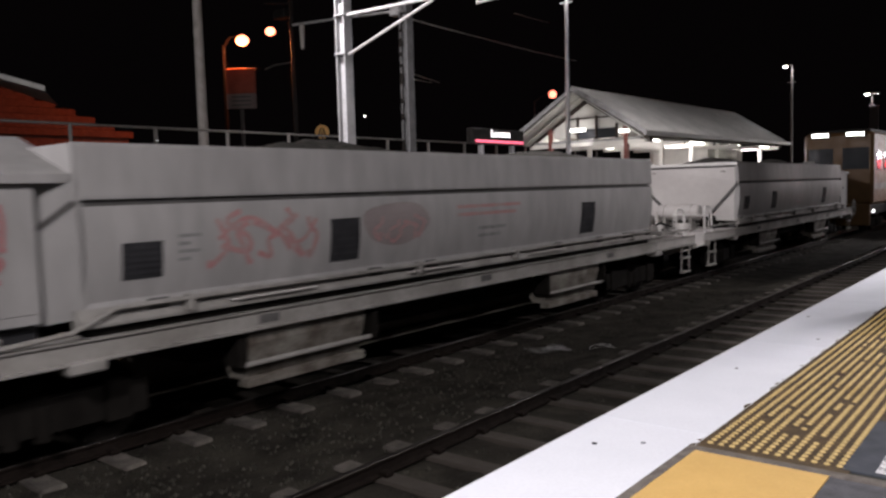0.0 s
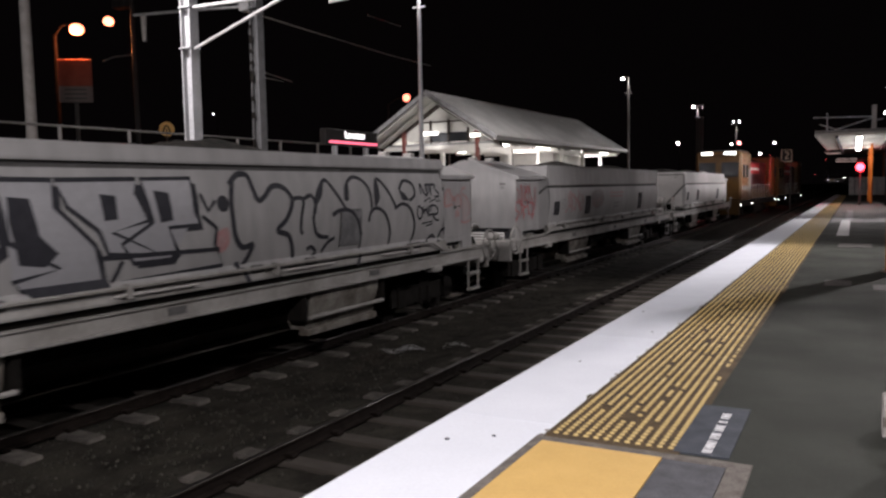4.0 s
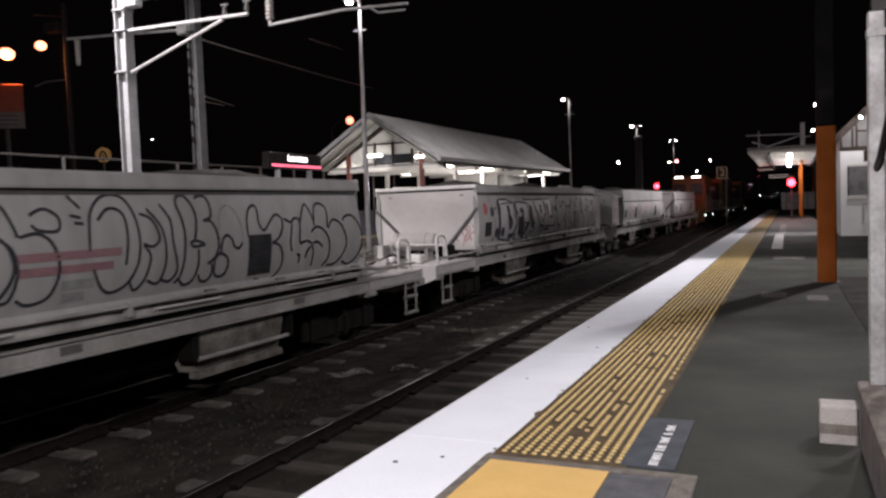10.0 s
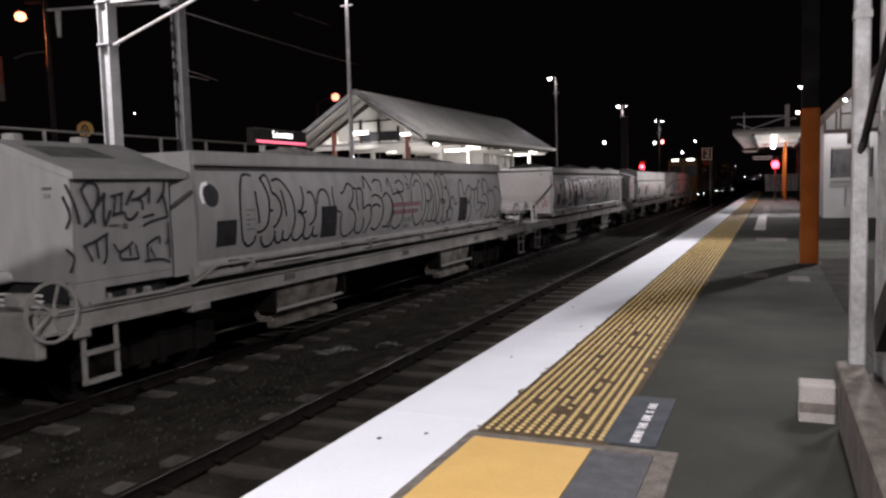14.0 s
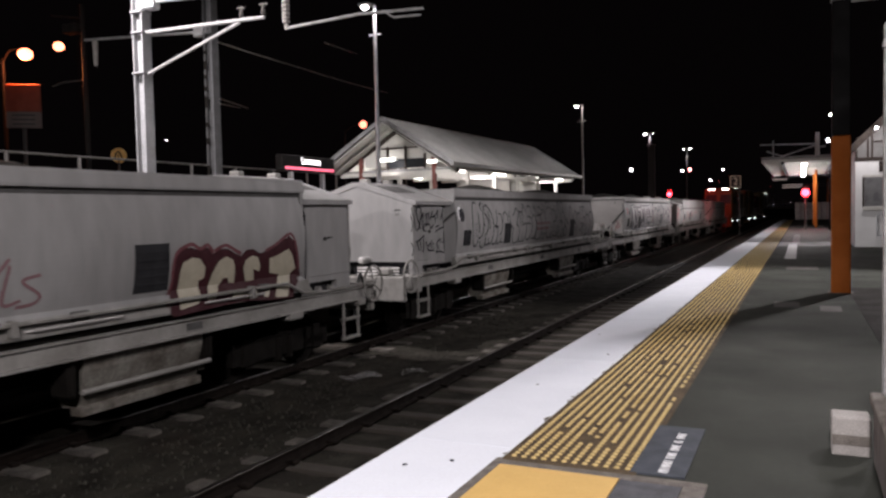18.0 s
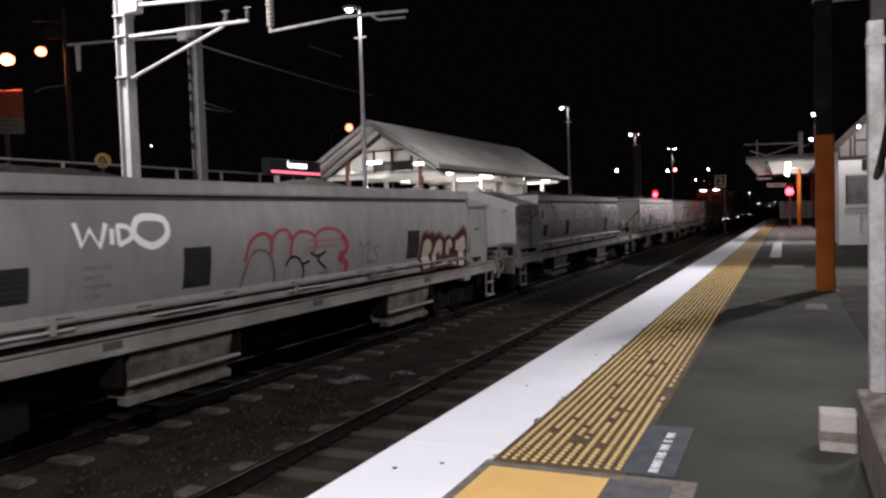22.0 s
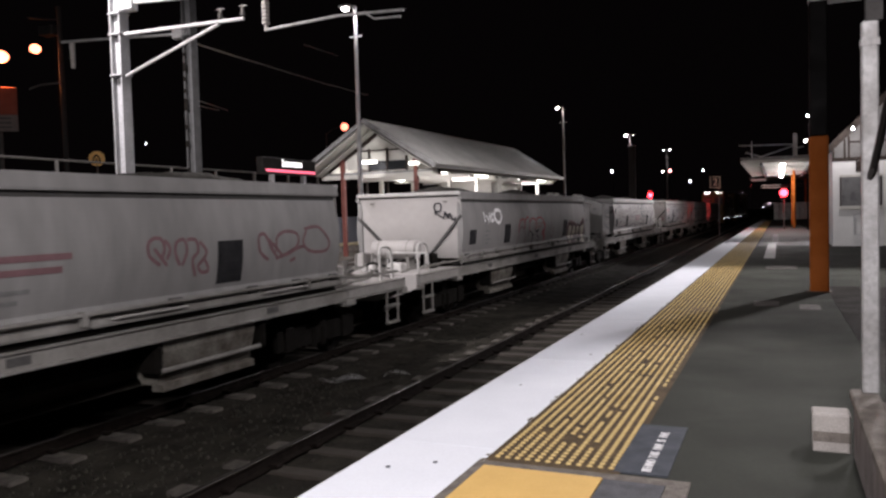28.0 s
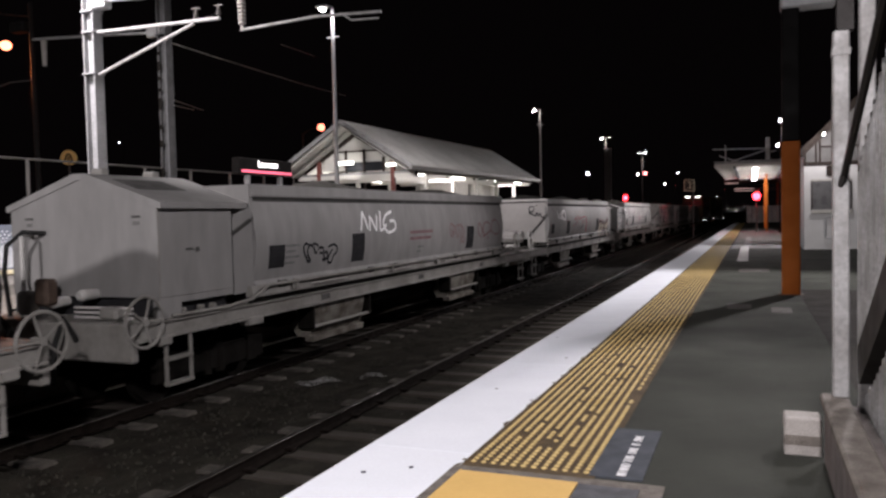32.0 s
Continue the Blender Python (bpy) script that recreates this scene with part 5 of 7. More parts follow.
g.lines([
    [(12.32, 0.74), (12.41, 0.81), (12.47, 0.99), (12.5, 1.26), (12.48, 1.49), (12.43, 1.65), (12.46, 1.75), (12.57, 1.77), (12.66, 1.7), (12.72, 1.56), (12.71, 1.39), (12.66, 1.23)],
    [(12.58, 1.2), (12.68, 1.22), (12.83, 1.17), (12.72, 1.15), (12.64, 1.15), (12.58, 1.2)],
    [(12.4, 0.77), (12.47, 0.7), (12.59, 0.72), (12.67, 0.8), (12.72, 0.94), (12.72, 1.11)],
    [(12.76, 1.74), (12.86, 1.77), (12.97, 1.74), (13.01, 1.62), (12.98, 1.5), (12.85, 1.46), (12.97, 1.45), (13.06, 1.33), (13.09, 1.13), (13.01, 0.99), (12.88, 0.92)],
    [(12.72, 0.8), (12.77, 0.72), (12.88, 0.71), (12.96, 0.79), (12.96, 0.92)],
    [(13.01, 0.94), (13.05, 1.01), (13.14, 1.03), (13.24, 0.98), (13.27, 0.88), (13.21, 0.77), (13.11, 0.74), (13.02, 0.78), (13.01, 0.94)],
    [(13.13, 1.05), (13.17, 1.2), (13.25, 1.26), (13.34, 1.21), (13.39, 1.11), (13.48, 1.08), (13.56, 1.15)],
    [(13.68, 1.22), (13.68, 1.43), (13.76, 1.59), (13.88, 1.64), (13.93, 1.56), (13.93, 1.39), (14.03, 1.29), (14.16, 1.39), (14.32, 1.5), (14.45, 1.45), (14.46, 1.32), (14.35, 1.17), (14.2, 1.11)],
    [(14.2, 1.11), (14.36, 1.07), (14.45, 0.92), (14.42, 0.75), (14.25, 0.62), (14.02, 0.6), (13.84, 0.64)],
], 0.04, BLACK)
g.lines([
    [(14.51, 1.44), (14.64, 1.39), (14.7, 1.37), (14.65, 1.18), (14.64, 1.08), (14.67, 0.96)],
    [(14.69, 1.39), (14.78, 1.44), (14.88, 1.41), (14.89, 1.28), (14.87, 1.16), (14.88, 1.06)],
    [(14.88, 1.06), (15.04, 1.09), (15.17, 1.05), (15.23, 0.91), (15.2, 0.71)],
    [(15.02, 0.84), (15.07, 0.94), (15.16, 1.0)],
    [(14.89, 1.34), (14.98, 1.52), (15.09, 1.64), (15.18, 1.55), (15.26, 1.39)],
    [(15.26, 1.32), (15.3, 1.53), (15.37, 1.63), (15.48, 1.65), (15.62, 1.6), (15.66, 1.48), (15.62, 1.28)],
    [(15.17, 1.22), (15.31, 1.29), (15.48, 1.26), (15.64, 1.13), (15.69, 0.95), (15.65, 0.78), (15.51, 0.68)],
    [(15.22, 1.05), (15.35, 1.06), (15.48, 0.98)],
    [(15.66, 1.26), (15.73, 1.35), (15.85, 1.39), (16.04, 1.31), (16.18, 1.11), (16.18, 0.93), (16.02, 0.76), (15.83, 0.68), (15.63, 0.68)],
    [(16.1, 1.37), (16.2, 1.44), (16.4, 1.44), (16.59, 1.3), (16.7, 1.08), (16.66, 0.86), (16.47, 0.7), (16.27, 0.65), (16.08, 0.71)],
    [(14.8, 0.91), (14.87, 0.88), (14.85, 0.78)],
], 0.042, BLACK)
g.line([(13.11, 1.33), (13.15, 1.52), (13.29, 1.64), (13.44, 1.59), (13.54, 1.41), (13.57, 1.2)], 0.03, FAINT)
g.line([(6.05, 1.72), (5.86, 1.72), (5.74, 1.5), (5.7, 1.17), (5.75, 0.86), (5.86, 0.75)], 0.038, BLACK)
g.circle(5.14, 1.46, 0.15, BLACK, name="dark_disc")
g.line([(4.98, 1.36), (4.95, 1.48), (5.0, 1.59), (5.1, 1.62)], 0.05, SPRAY_WHITE, 2)
g.bars(5.82, 6.02, 0.95, 1.28, 5, FAINT)
g.bars(10.27, 11.53, 0.96, 1.24, 2, DARK_RED, share=0.62)
g.bars(10.76, 11.16, 0.68, 0.93, 2, FAINT, share=0.8)
for wide, strokes in ((0.036, (
        [(3.37, 1.29), (3.26, 1.51), (3.25, 1.57), (3.33, 1.64), (3.43, 1.62), (3.47, 1.53), (3.44, 1.42), (3.39, 1.31), (3.4, 1.2)],
        [(3.25, 1.17), (3.33, 1.22), (3.38, 1.29)], [(3.56, 1.53), (3.46, 1.42), (3.4, 1.35)], [(3.55, 1.52), (3.52, 1.28), (3.54, 1.17), (3.62, 1.33)],
        [(3.64, 1.27), (3.81, 1.3), (3.85, 1.23), (3.93, 1.22), (4.03, 1.3)], [(3.85, 1.38), (3.92, 1.49), (3.98, 1.55)], [(3.93, 1.44), (4.08, 1.43), (4.1, 1.32)],
        [(3.99, 1.44), (4.15, 1.5), (4.22, 1.57), (4.2, 1.39)], [(4.47, 1.66), (4.44, 1.51), (4.33, 1.39)], [(4.44, 1.48), (4.48, 1.32), (4.5, 1.22)],
        [(3.0, 1.5), (3.08, 1.3), (3.02, 1.16)], [(3.04, 1.62), (3.14, 1.42), (3.2, 1.2)])),
        (0.032, ([(3.63, 1.48), (3.82, 1.52)], [(3.7, 1.48), (3.66, 1.27)], [(3.79, 1.51), (3.77, 1.29)], [(4.09, 1.23), (4.28, 1.26)], [(4.09, 1.13), (4.24, 1.18), (4.5, 1.22)],
        [(3.22, 0.96), (3.37, 1.0), (3.57, 1.08)], [(3.25, 0.96), (3.34, 0.79)], [(3.4, 1.01), (3.42, 0.81)], [(3.54, 1.06), (3.53, 0.83), (3.48, 0.75)],
        [(3.64, 0.96), (3.73, 0.86), (3.93, 0.96)], [(3.73, 0.86), (3.74, 0.78), (3.98, 0.76)], [(3.86, 0.94), (3.88, 0.8)], [(3.96, 0.93), (4.0, 0.75)])),
        (0.030, ([(4.14, 0.91), (4.33, 0.99), (4.34, 0.9)], [(4.14, 0.91), (4.15, 0.7)], [(4.18, 0.88), (4.25, 0.75)], [(4.5, 1.16), (4.49, 0.97), (4.44, 0.89)],
        [(4.5, 0.97), (4.5, 0.72)], [(4.09, 0.72), (4.35, 0.72), (4.5, 0.67)], [(3.0, 0.95), (3.1, 0.85), (3.04, 0.7)]))):
    for pts in strokes:
        g.line(pts, wide, BLACK, face=BOX)

g = Spray(4, "red, cream and white sprayed paint")
g.line([(-11.38, 1.54), (-11.32, 1.3), (-11.2, 1.47), (-11.09, 1.28), (-10.98, 1.53)], 0.06, SPRAY_WHITE, round_=False)
g.line([(-10.91, 1.47), (-10.93, 1.3)], 0.06, SPRAY_WHITE, round_=False)
g.line([(-10.83, 1.5), (-10.83, 1.3)], 0.055, SPRAY_WHITE, round_=False)
g.line([(-10.84, 1.5), (-10.69, 1.48), (-10.65, 1.37), (-10.84, 1.29)], 0.055, SPRAY_WHITE)
g.line([(-10.4, 1.59), (-10.14, 1.55), (-10.12, 1.37), (-10.36, 1.26), (-10.6, 1.38), (-10.56, 1.54)], 0.085, SPRAY_WHITE, closed=True)
g.lines([
    [(-8.72, 0.96), (-8.62, 1.2), (-8.41, 1.32), (-8.19, 1.3), (-8.14, 1.15)],
    [(-8.15, 1.04), (-8.09, 1.26), (-7.92, 1.36), (-7.73, 1.35), (-7.68, 1.21)],
    [(-7.68, 0.95), (-7.64, 1.19), (-7.47, 1.32), (-7.16, 1.3), (-7.01, 1.17), (-7.08, 1.0)],
    [(-7.07, 1.23), (-6.83, 1.34), (-6.47, 1.34), (-6.18, 1.21), (-6.18, 1.07)],
], 0.055, RED)
g.lines([
    [(-6.29, 1.24), (-6.1, 1.09), (-6.15, 0.96), (-6.35, 0.92)],
    [(-6.35, 0.89), (-6.08, 0.76), (-6.09, 0.62)],
], 0.11, RED)
g.line([(-8.79, 0.59), (-8.69, 0.87), (-8.56, 1.07), (-8.35, 1.1), (-8.15, 0.99), (-8.03, 0.71), (-8.05, 0.51)], 0.045, DARK_RED, 2)
g.lines([
    [(-7.79, 0.84), (-7.69, 0.95), (-7.49, 0.94), (-7.32, 0.75), (-7.33, 0.53)],
    [(-7.38, 0.83), (-7.18, 0.88)],
    [(-7.18, 1.01), (-6.99, 0.94), (-6.74, 1.0), (-6.95, 0.89), (-6.69, 0.73)],
], 0.04, BLACK, 2)
g.fill([(-8.26, 1.32), (-8.11, 1.31), (-8.14, 1.15)], RED, 2, round_=False)
g.fill([(-7.76, 1.35), (-7.62, 1.28), (-7.68, 1.21)], RED, 2, round_=False)
g.bars(-7.23, -6.3, 1.03, 1.22, 2, PINK, share=0.6)
g.bars(-6.9, -6.58, 0.53, 0.71, 2, FAINT, share=0.7)
g.lines([
    [(-5.69, 1.1), (-5.57, 0.97), (-5.58, 0.71)],
    [(-5.33, 1.17), (-5.52, 0.97)],
    [(-5.33, 1.11), (-5.4, 0.76), (-5.21, 0.77)],
    [(-5.01, 1.0), (-5.2, 0.95), (-5.02, 0.81), (-5.07, 0.73), (-5.26, 0.71)],
], 0.032, DARK_RED)
g.fill([(-3.38, 0.42), (-3.24, 0.7), (-3.26, 0.91), (-3.25, 1.06), (-3.14, 1.16), (-2.99, 1.16), (-2.88, 1.12), (-2.8, 1.17), (-2.68, 1.13), (-2.64, 1.06), (-2.52, 1.12), (-2.37, 1.12), (-2.22, 1.05), (-2.1, 1.01), (-2.0, 1.08), (-1.86, 1.09), (-1.71, 1.02), (-1.63, 0.96), (-1.59, 1.05), (-1.41, 1.09), (-1.22, 1.18), (-1.06, 1.23), (-0.95, 1.16), (-0.86, 0.93), (-0.72, 0.62), (-0.81, 0.59), (-0.98, 0.46), (-1.05, 0.35), (-1.47, 0.37), (-2.13, 0.42), (-2.73, 0.4), (-3.34, 0.37)], MAROON_SPRAY, 0, round_=False)
for letter in ([(-3.18, 0.88), (-3.14, 0.99), (-2.99, 1.04), (-2.86, 1.02), (-2.76, 0.91), (-2.77, 0.78), (-2.86, 0.75), (-2.84, 0.54), (-2.91, 0.48), (-3.22, 0.44), (-3.15, 0.6), (-3.13, 0.72), (-3.01, 0.73), (-3.05, 0.77), (-3.16, 0.79)],
               [(-2.74, 0.5), (-2.68, 0.64), (-2.63, 0.83), (-2.52, 0.97), (-2.39, 1.02), (-2.26, 0.97), (-2.21, 0.85), (-2.2, 0.67), (-2.3, 0.68), (-2.34, 0.75), (-2.43, 0.74), (-2.49, 0.65), (-2.6, 0.51)],
               [(-2.05, 0.84), (-2.01, 0.95), (-1.88, 1.0), (-1.76, 0.97), (-1.7, 0.85), (-1.71, 0.78), (-1.84, 0.82), (-1.87, 0.76), (-1.8, 0.65), (-1.86, 0.61), (-1.97, 0.67)],
               [(-1.51, 0.94), (-1.35, 0.97), (-1.09, 1.05), (-1.0, 0.97), (-0.89, 0.76), (-0.99, 0.71), (-1.1, 0.47), (-1.17, 0.38), (-1.44, 0.4), (-1.36, 0.55), (-1.26, 0.7), (-1.48, 0.74)],
               [(-1.55, 0.62), (-1.45, 0.63), (-1.58, 0.42), (-1.68, 0.43)], [(-2.22, 0.56), (-2.02, 0.57), (-1.76, 0.57), (-1.8, 0.44), (-2.12, 0.45), (-2.34, 0.46)]):
    g.fill(letter, CREAM, 2, round_=False, name="graffiti_letter")
g.lines([[(-3.4, 0.5), (-3.3, 0.72), (-3.29, 0.95), (-3.22, 1.12), (-3.0, 1.2), (-2.86, 1.14), (-2.72, 1.18), (-2.62, 1.08)], [(-2.6, 1.1), (-2.4, 1.16), (-2.2, 1.08), (-2.1, 1.04)], [(-1.6, 1.05), (-1.38, 1.12), (-1.06, 1.26), (-0.92, 1.14), (-0.8, 0.75)]], 0.045, mat("wine_spray", (0.10, 0.024, 0.03), 0.6, 0, 0.2, 8, None, 0.02), 0)
g.bars(-11.3, -10.95, 0.72, 1.12, 4, FAINT)
tag = B()
ribbon(tag, smooth_line([(0.95, 1.42), (0.98, 1.66), (0.82, 1.68), (0.84, 1.52), (0.95, 1.5), (0.76, 1.36), (0.72, 1.5), (0.64, 1.36), (0.6, 1.46), (0.52, 1.3), (0.44, 1.38)], False, 5), 0.035, lambda h, z: (h - 1.66, 14.726, zr(z + 0.07)))
part("graffiti_tag", tag, BLACK, WAGON_AT[4][0], "black sprayed tag on the hopper end")

g = Spray(5, "small white, black and red sprayed tag")
g.lines([
    [(-26.75, 1.28), (-26.62, 1.62)],
    [(-26.62, 1.62), (-26.47, 1.3)],
    [(-26.41, 1.26), (-26.35, 1.54)],
    [(-26.35, 1.54), (-26.13, 1.26)],
    [(-26.13, 1.26), (-26.06, 1.56)],
    [(-25.89, 1.63), (-25.96, 1.27), (-25.68, 1.37)],
    [(-25.37, 1.62), (-25.66, 1.55), (-25.82, 1.38), (-25.63, 1.22), (-25.31, 1.28), (-25.32, 1.43), (-25.53, 1.43)],
], 0.06, SPRAY_WHITE)
g.lines([
    [(-28.53, 1.09), (-28.62, 1.12), (-28.68, 1.08), (-28.68, 1.0), (-28.61, 0.91), (-28.54, 0.83), (-28.47, 0.84), (-28.55, 0.93), (-28.57, 1.03), (-28.5, 1.09), (-28.44, 1.07)],
    [(-28.24, 1.06), (-28.29, 1.09), (-28.38, 1.11), (-28.42, 1.08), (-28.37, 1.02), (-28.34, 0.96), (-28.27, 0.96)],
    [(-28.25, 1.01), (-28.17, 1.04), (-28.09, 1.02), (-28.1, 0.95), (-28.2, 0.95)],
    [(-28.1, 0.84), (-28.02, 0.82), (-27.94, 0.86), (-27.96, 0.95), (-28.03, 0.95), (-28.06, 0.9), (-27.99, 0.83)],
    [(-27.93, 1.03), (-27.78, 1.07), (-27.65, 1.04), (-27.63, 0.96), (-27.74, 0.87), (-27.79, 0.77), (-27.91, 0.79), (-27.87, 0.91), (-27.78, 0.99)],
], 0.042, BLACK)
g.bars(-24.2, -23.85, 0.72, 0.92, 2, FAINT)
g.bars(-24.6, -23.36, 0.99, 1.25, 2, DARK_RED, share=0.5)
g.lines([
    [(-22.15, 1.0), (-22.31, 1.11), (-22.33, 1.24), (-22.25, 1.31), (-22.12, 1.3), (-22.08, 1.19), (-22.13, 1.06)],
    [(-22.24, 1.2), (-22.15, 1.1), (-22.04, 0.99)], [(-22.07, 1.29), (-21.99, 1.19), (-22.04, 1.06)],
    [(-21.83, 0.98), (-21.9, 1.12), (-21.88, 1.25), (-21.75, 1.28), (-21.71, 1.14), (-21.79, 0.97)],
    [(-21.7, 1.28), (-21.55, 1.27), (-21.51, 1.13), (-21.61, 1.03), (-21.55, 0.82)],
    [(-21.48, 1.25), (-21.36, 1.12), (-21.43, 1.02), (-21.51, 0.95), (-21.45, 0.87), (-21.32, 0.88), (-21.39, 1.02)],
], 0.045, DARK_RED)
g.lines([
    [(-19.18, 1.34), (-18.78, 1.36), (-18.50, 1.14), (-18.58, 0.99), (-19.02, 1.0), (-19.22, 1.14), (-19.12, 1.32)],
    [(-20.07, 0.93), (-20.27, 1.06), (-20.29, 1.26), (-20.15, 1.29), (-20.01, 1.09), (-19.87, 0.96)], [(-20.13, 1.25), (-19.88, 1.08), (-19.73, 0.95)],
    [(-19.9, 1.04), (-19.87, 1.24), (-19.65, 1.32), (-19.37, 1.27), (-19.38, 1.1), (-19.67, 0.99), (-19.9, 0.94)],
    [(-19.67, 0.97), (-19.38, 1.06), (-19.16, 1.09)], [(-19.55, 0.88), (-19.42, 0.92)],
], 0.05, DARK_RED)
g.bars(-29.2, -28.8, 0.8, 1.15, 4, FAINT)


# ---- locomotives ----
def build_loco():
    l = thing("diesel_locomotive")
    part("underframe", block(B(), -1.3, 1.3, 0.4, 17.6, 0.85, 1.25, 0.03), STEEL, l)
    part("hood", block(B(), -0.95, 0.95, 4.4, 14.2, 1.25, 3.85, 0.08), LOCO_MAROON, l)
    part("hood_band", block(B(), -0.965, 0.965, 4.4, 14.2, 1.25, 1.9, 0.02), LOCO_YELLOW, l)
    part("cab", block(B(), -1.35, 1.35, 14.2, 16.4, 1.25, 4.3, 0.1), LOCO_YELLOW, l)
    part("rear_cab", block(B(), -1.35, 1.35, 0.6, 4.4, 1.25, 4.3, 0.12), LOCO_YELLOW, l)
    part("cab_roof", block(B(), -1.2, 1.2, 0.75, 4.3, 4.28, 4.42, 0.05), BLACK_PAINT, l)
    for x in (-0.68, 0.68):
        part("cab_window", block(B(), x - 0.5, x + 0.5, 0.57, 0.62, 2.75, 3.65), GLASS_DARK, l)
        nl = part("number_light", block(B(), x - 0.38, x + 0.38, 0.52, 0.60, 4.10, 4.32, 0.02), BLACK_PAINT, l, "number box at the cab's roof edge")
        for k in range(4):
            part("lens", block(B(), x - 0.33 + 0.17 * k, x - 0.19 + 0.17 * k, 0.505, 0.525, 4.14, 4.28), TUBE_ON, nl, "lit white lens")
    for s in (-1, 1):
        part("side_window", block(B(), 1.345 * s, 1.36 * s, 1.1, 2.0, 2.7, 3.5), GLASS_DARK, l)
        part("side_window", block(B(), 1.345 * s, 1.36 * s, 2.4, 3.3, 2.7, 3.5), GLASS_DARK, l)
        part("cab_stripe", block(B(), 1.345 * s, 1.357 * s, 0.8, 4.3, 1.9, 2.15), WAGON_LOW, l)
        part("cab_grille", block(B(), 1.345 * s, 1.36 * s, 3.5, 4.3, 1.4, 3.2), WAGON_LOW, l, "pale grille door behind the cab")
        # added panel: red light on the loco's red paint, put into the colour
        lp = part("name_panel", block(B(), 0.96 * s, 1.02 * s, 6.2, 10.6, 3.0, 3.75, 0.03), LOCO_RED_LIT, l, "red patch high on the hood, its paint reddened as if lit")
        for k in range(4):
            part("lettering_bar", block(B(), 1.01 * s, 1.05 * s, 6.5 + 1.0 * k, 7.2 + 1.0 * k, 3.22, 3.40, 0.02), SPRAY_WHITE, lp, "white painted bar")
        for k in range(7):
            part("hood_door", block(B(), 0.96 * s, 0.985 * s, 4.7 + 1.35 * k, 5.9 + 1.35 * k, 1.95, 2.9, 0.01), LOCO_MAROON, l)
        rail = B()
        pipe(rail, [(1.28 * s, 4.5, 2.2), (1.28 * s, 14.1, 2.2)], 0.025)
        for k in range(8):
            rod(rail, (1.28 * s, 4.5 + 1.35 * k, 1.25), (1.28 * s, 4.5 + 1.35 * k, 2.2), 0.02, seg=6)
        part("walkway_rail", rail, WHITE_PAINT, l)
        part("fuel_tank", block(B(), 0.6 * s, 1.25 * s, 6.5, 10.5, 0.3, 0.86, 0.1), STEEL, l)
        for v in (0.7, 5.2, 17.0):
            part("step_light", block(B(), 1.31 * s, 1.35 * s, v, v + 0.12, 0.95, 1.05), TUBE_ON, l)
    part("headstock", block(B(), -1.3, 1.3, 0.3, 0.45, 0.4, 1.3, 0.03), LOCO_YELLOW, l)
    part("exhaust", block(B(), -0.3, 0.3, 8, 9, 3.8, 4.05, 0.05), STEEL, l)
    part("roof_fan", rod(B(), (0, 11.5, 3.8), (0, 11.5, 4.0), 0.6, seg=20), STEEL, l)
    for v in (3.4, 14.0):
        build_bogie(l, v)
    return l


loco = build_loco()
tagged(loco, "yellow and maroon diesel locomotive hauling the goods train", "locomotive", "locomotives")
loco2 = copy_thing(loco, Matrix())
TRAIN = list(WAGON_AT) + [(loco, 72.1, -2), (loco2, 90.2, -3)]
# the line bends a little to the right where the locomotives run
BEND = {loco: 0.45, loco2: 1.10}


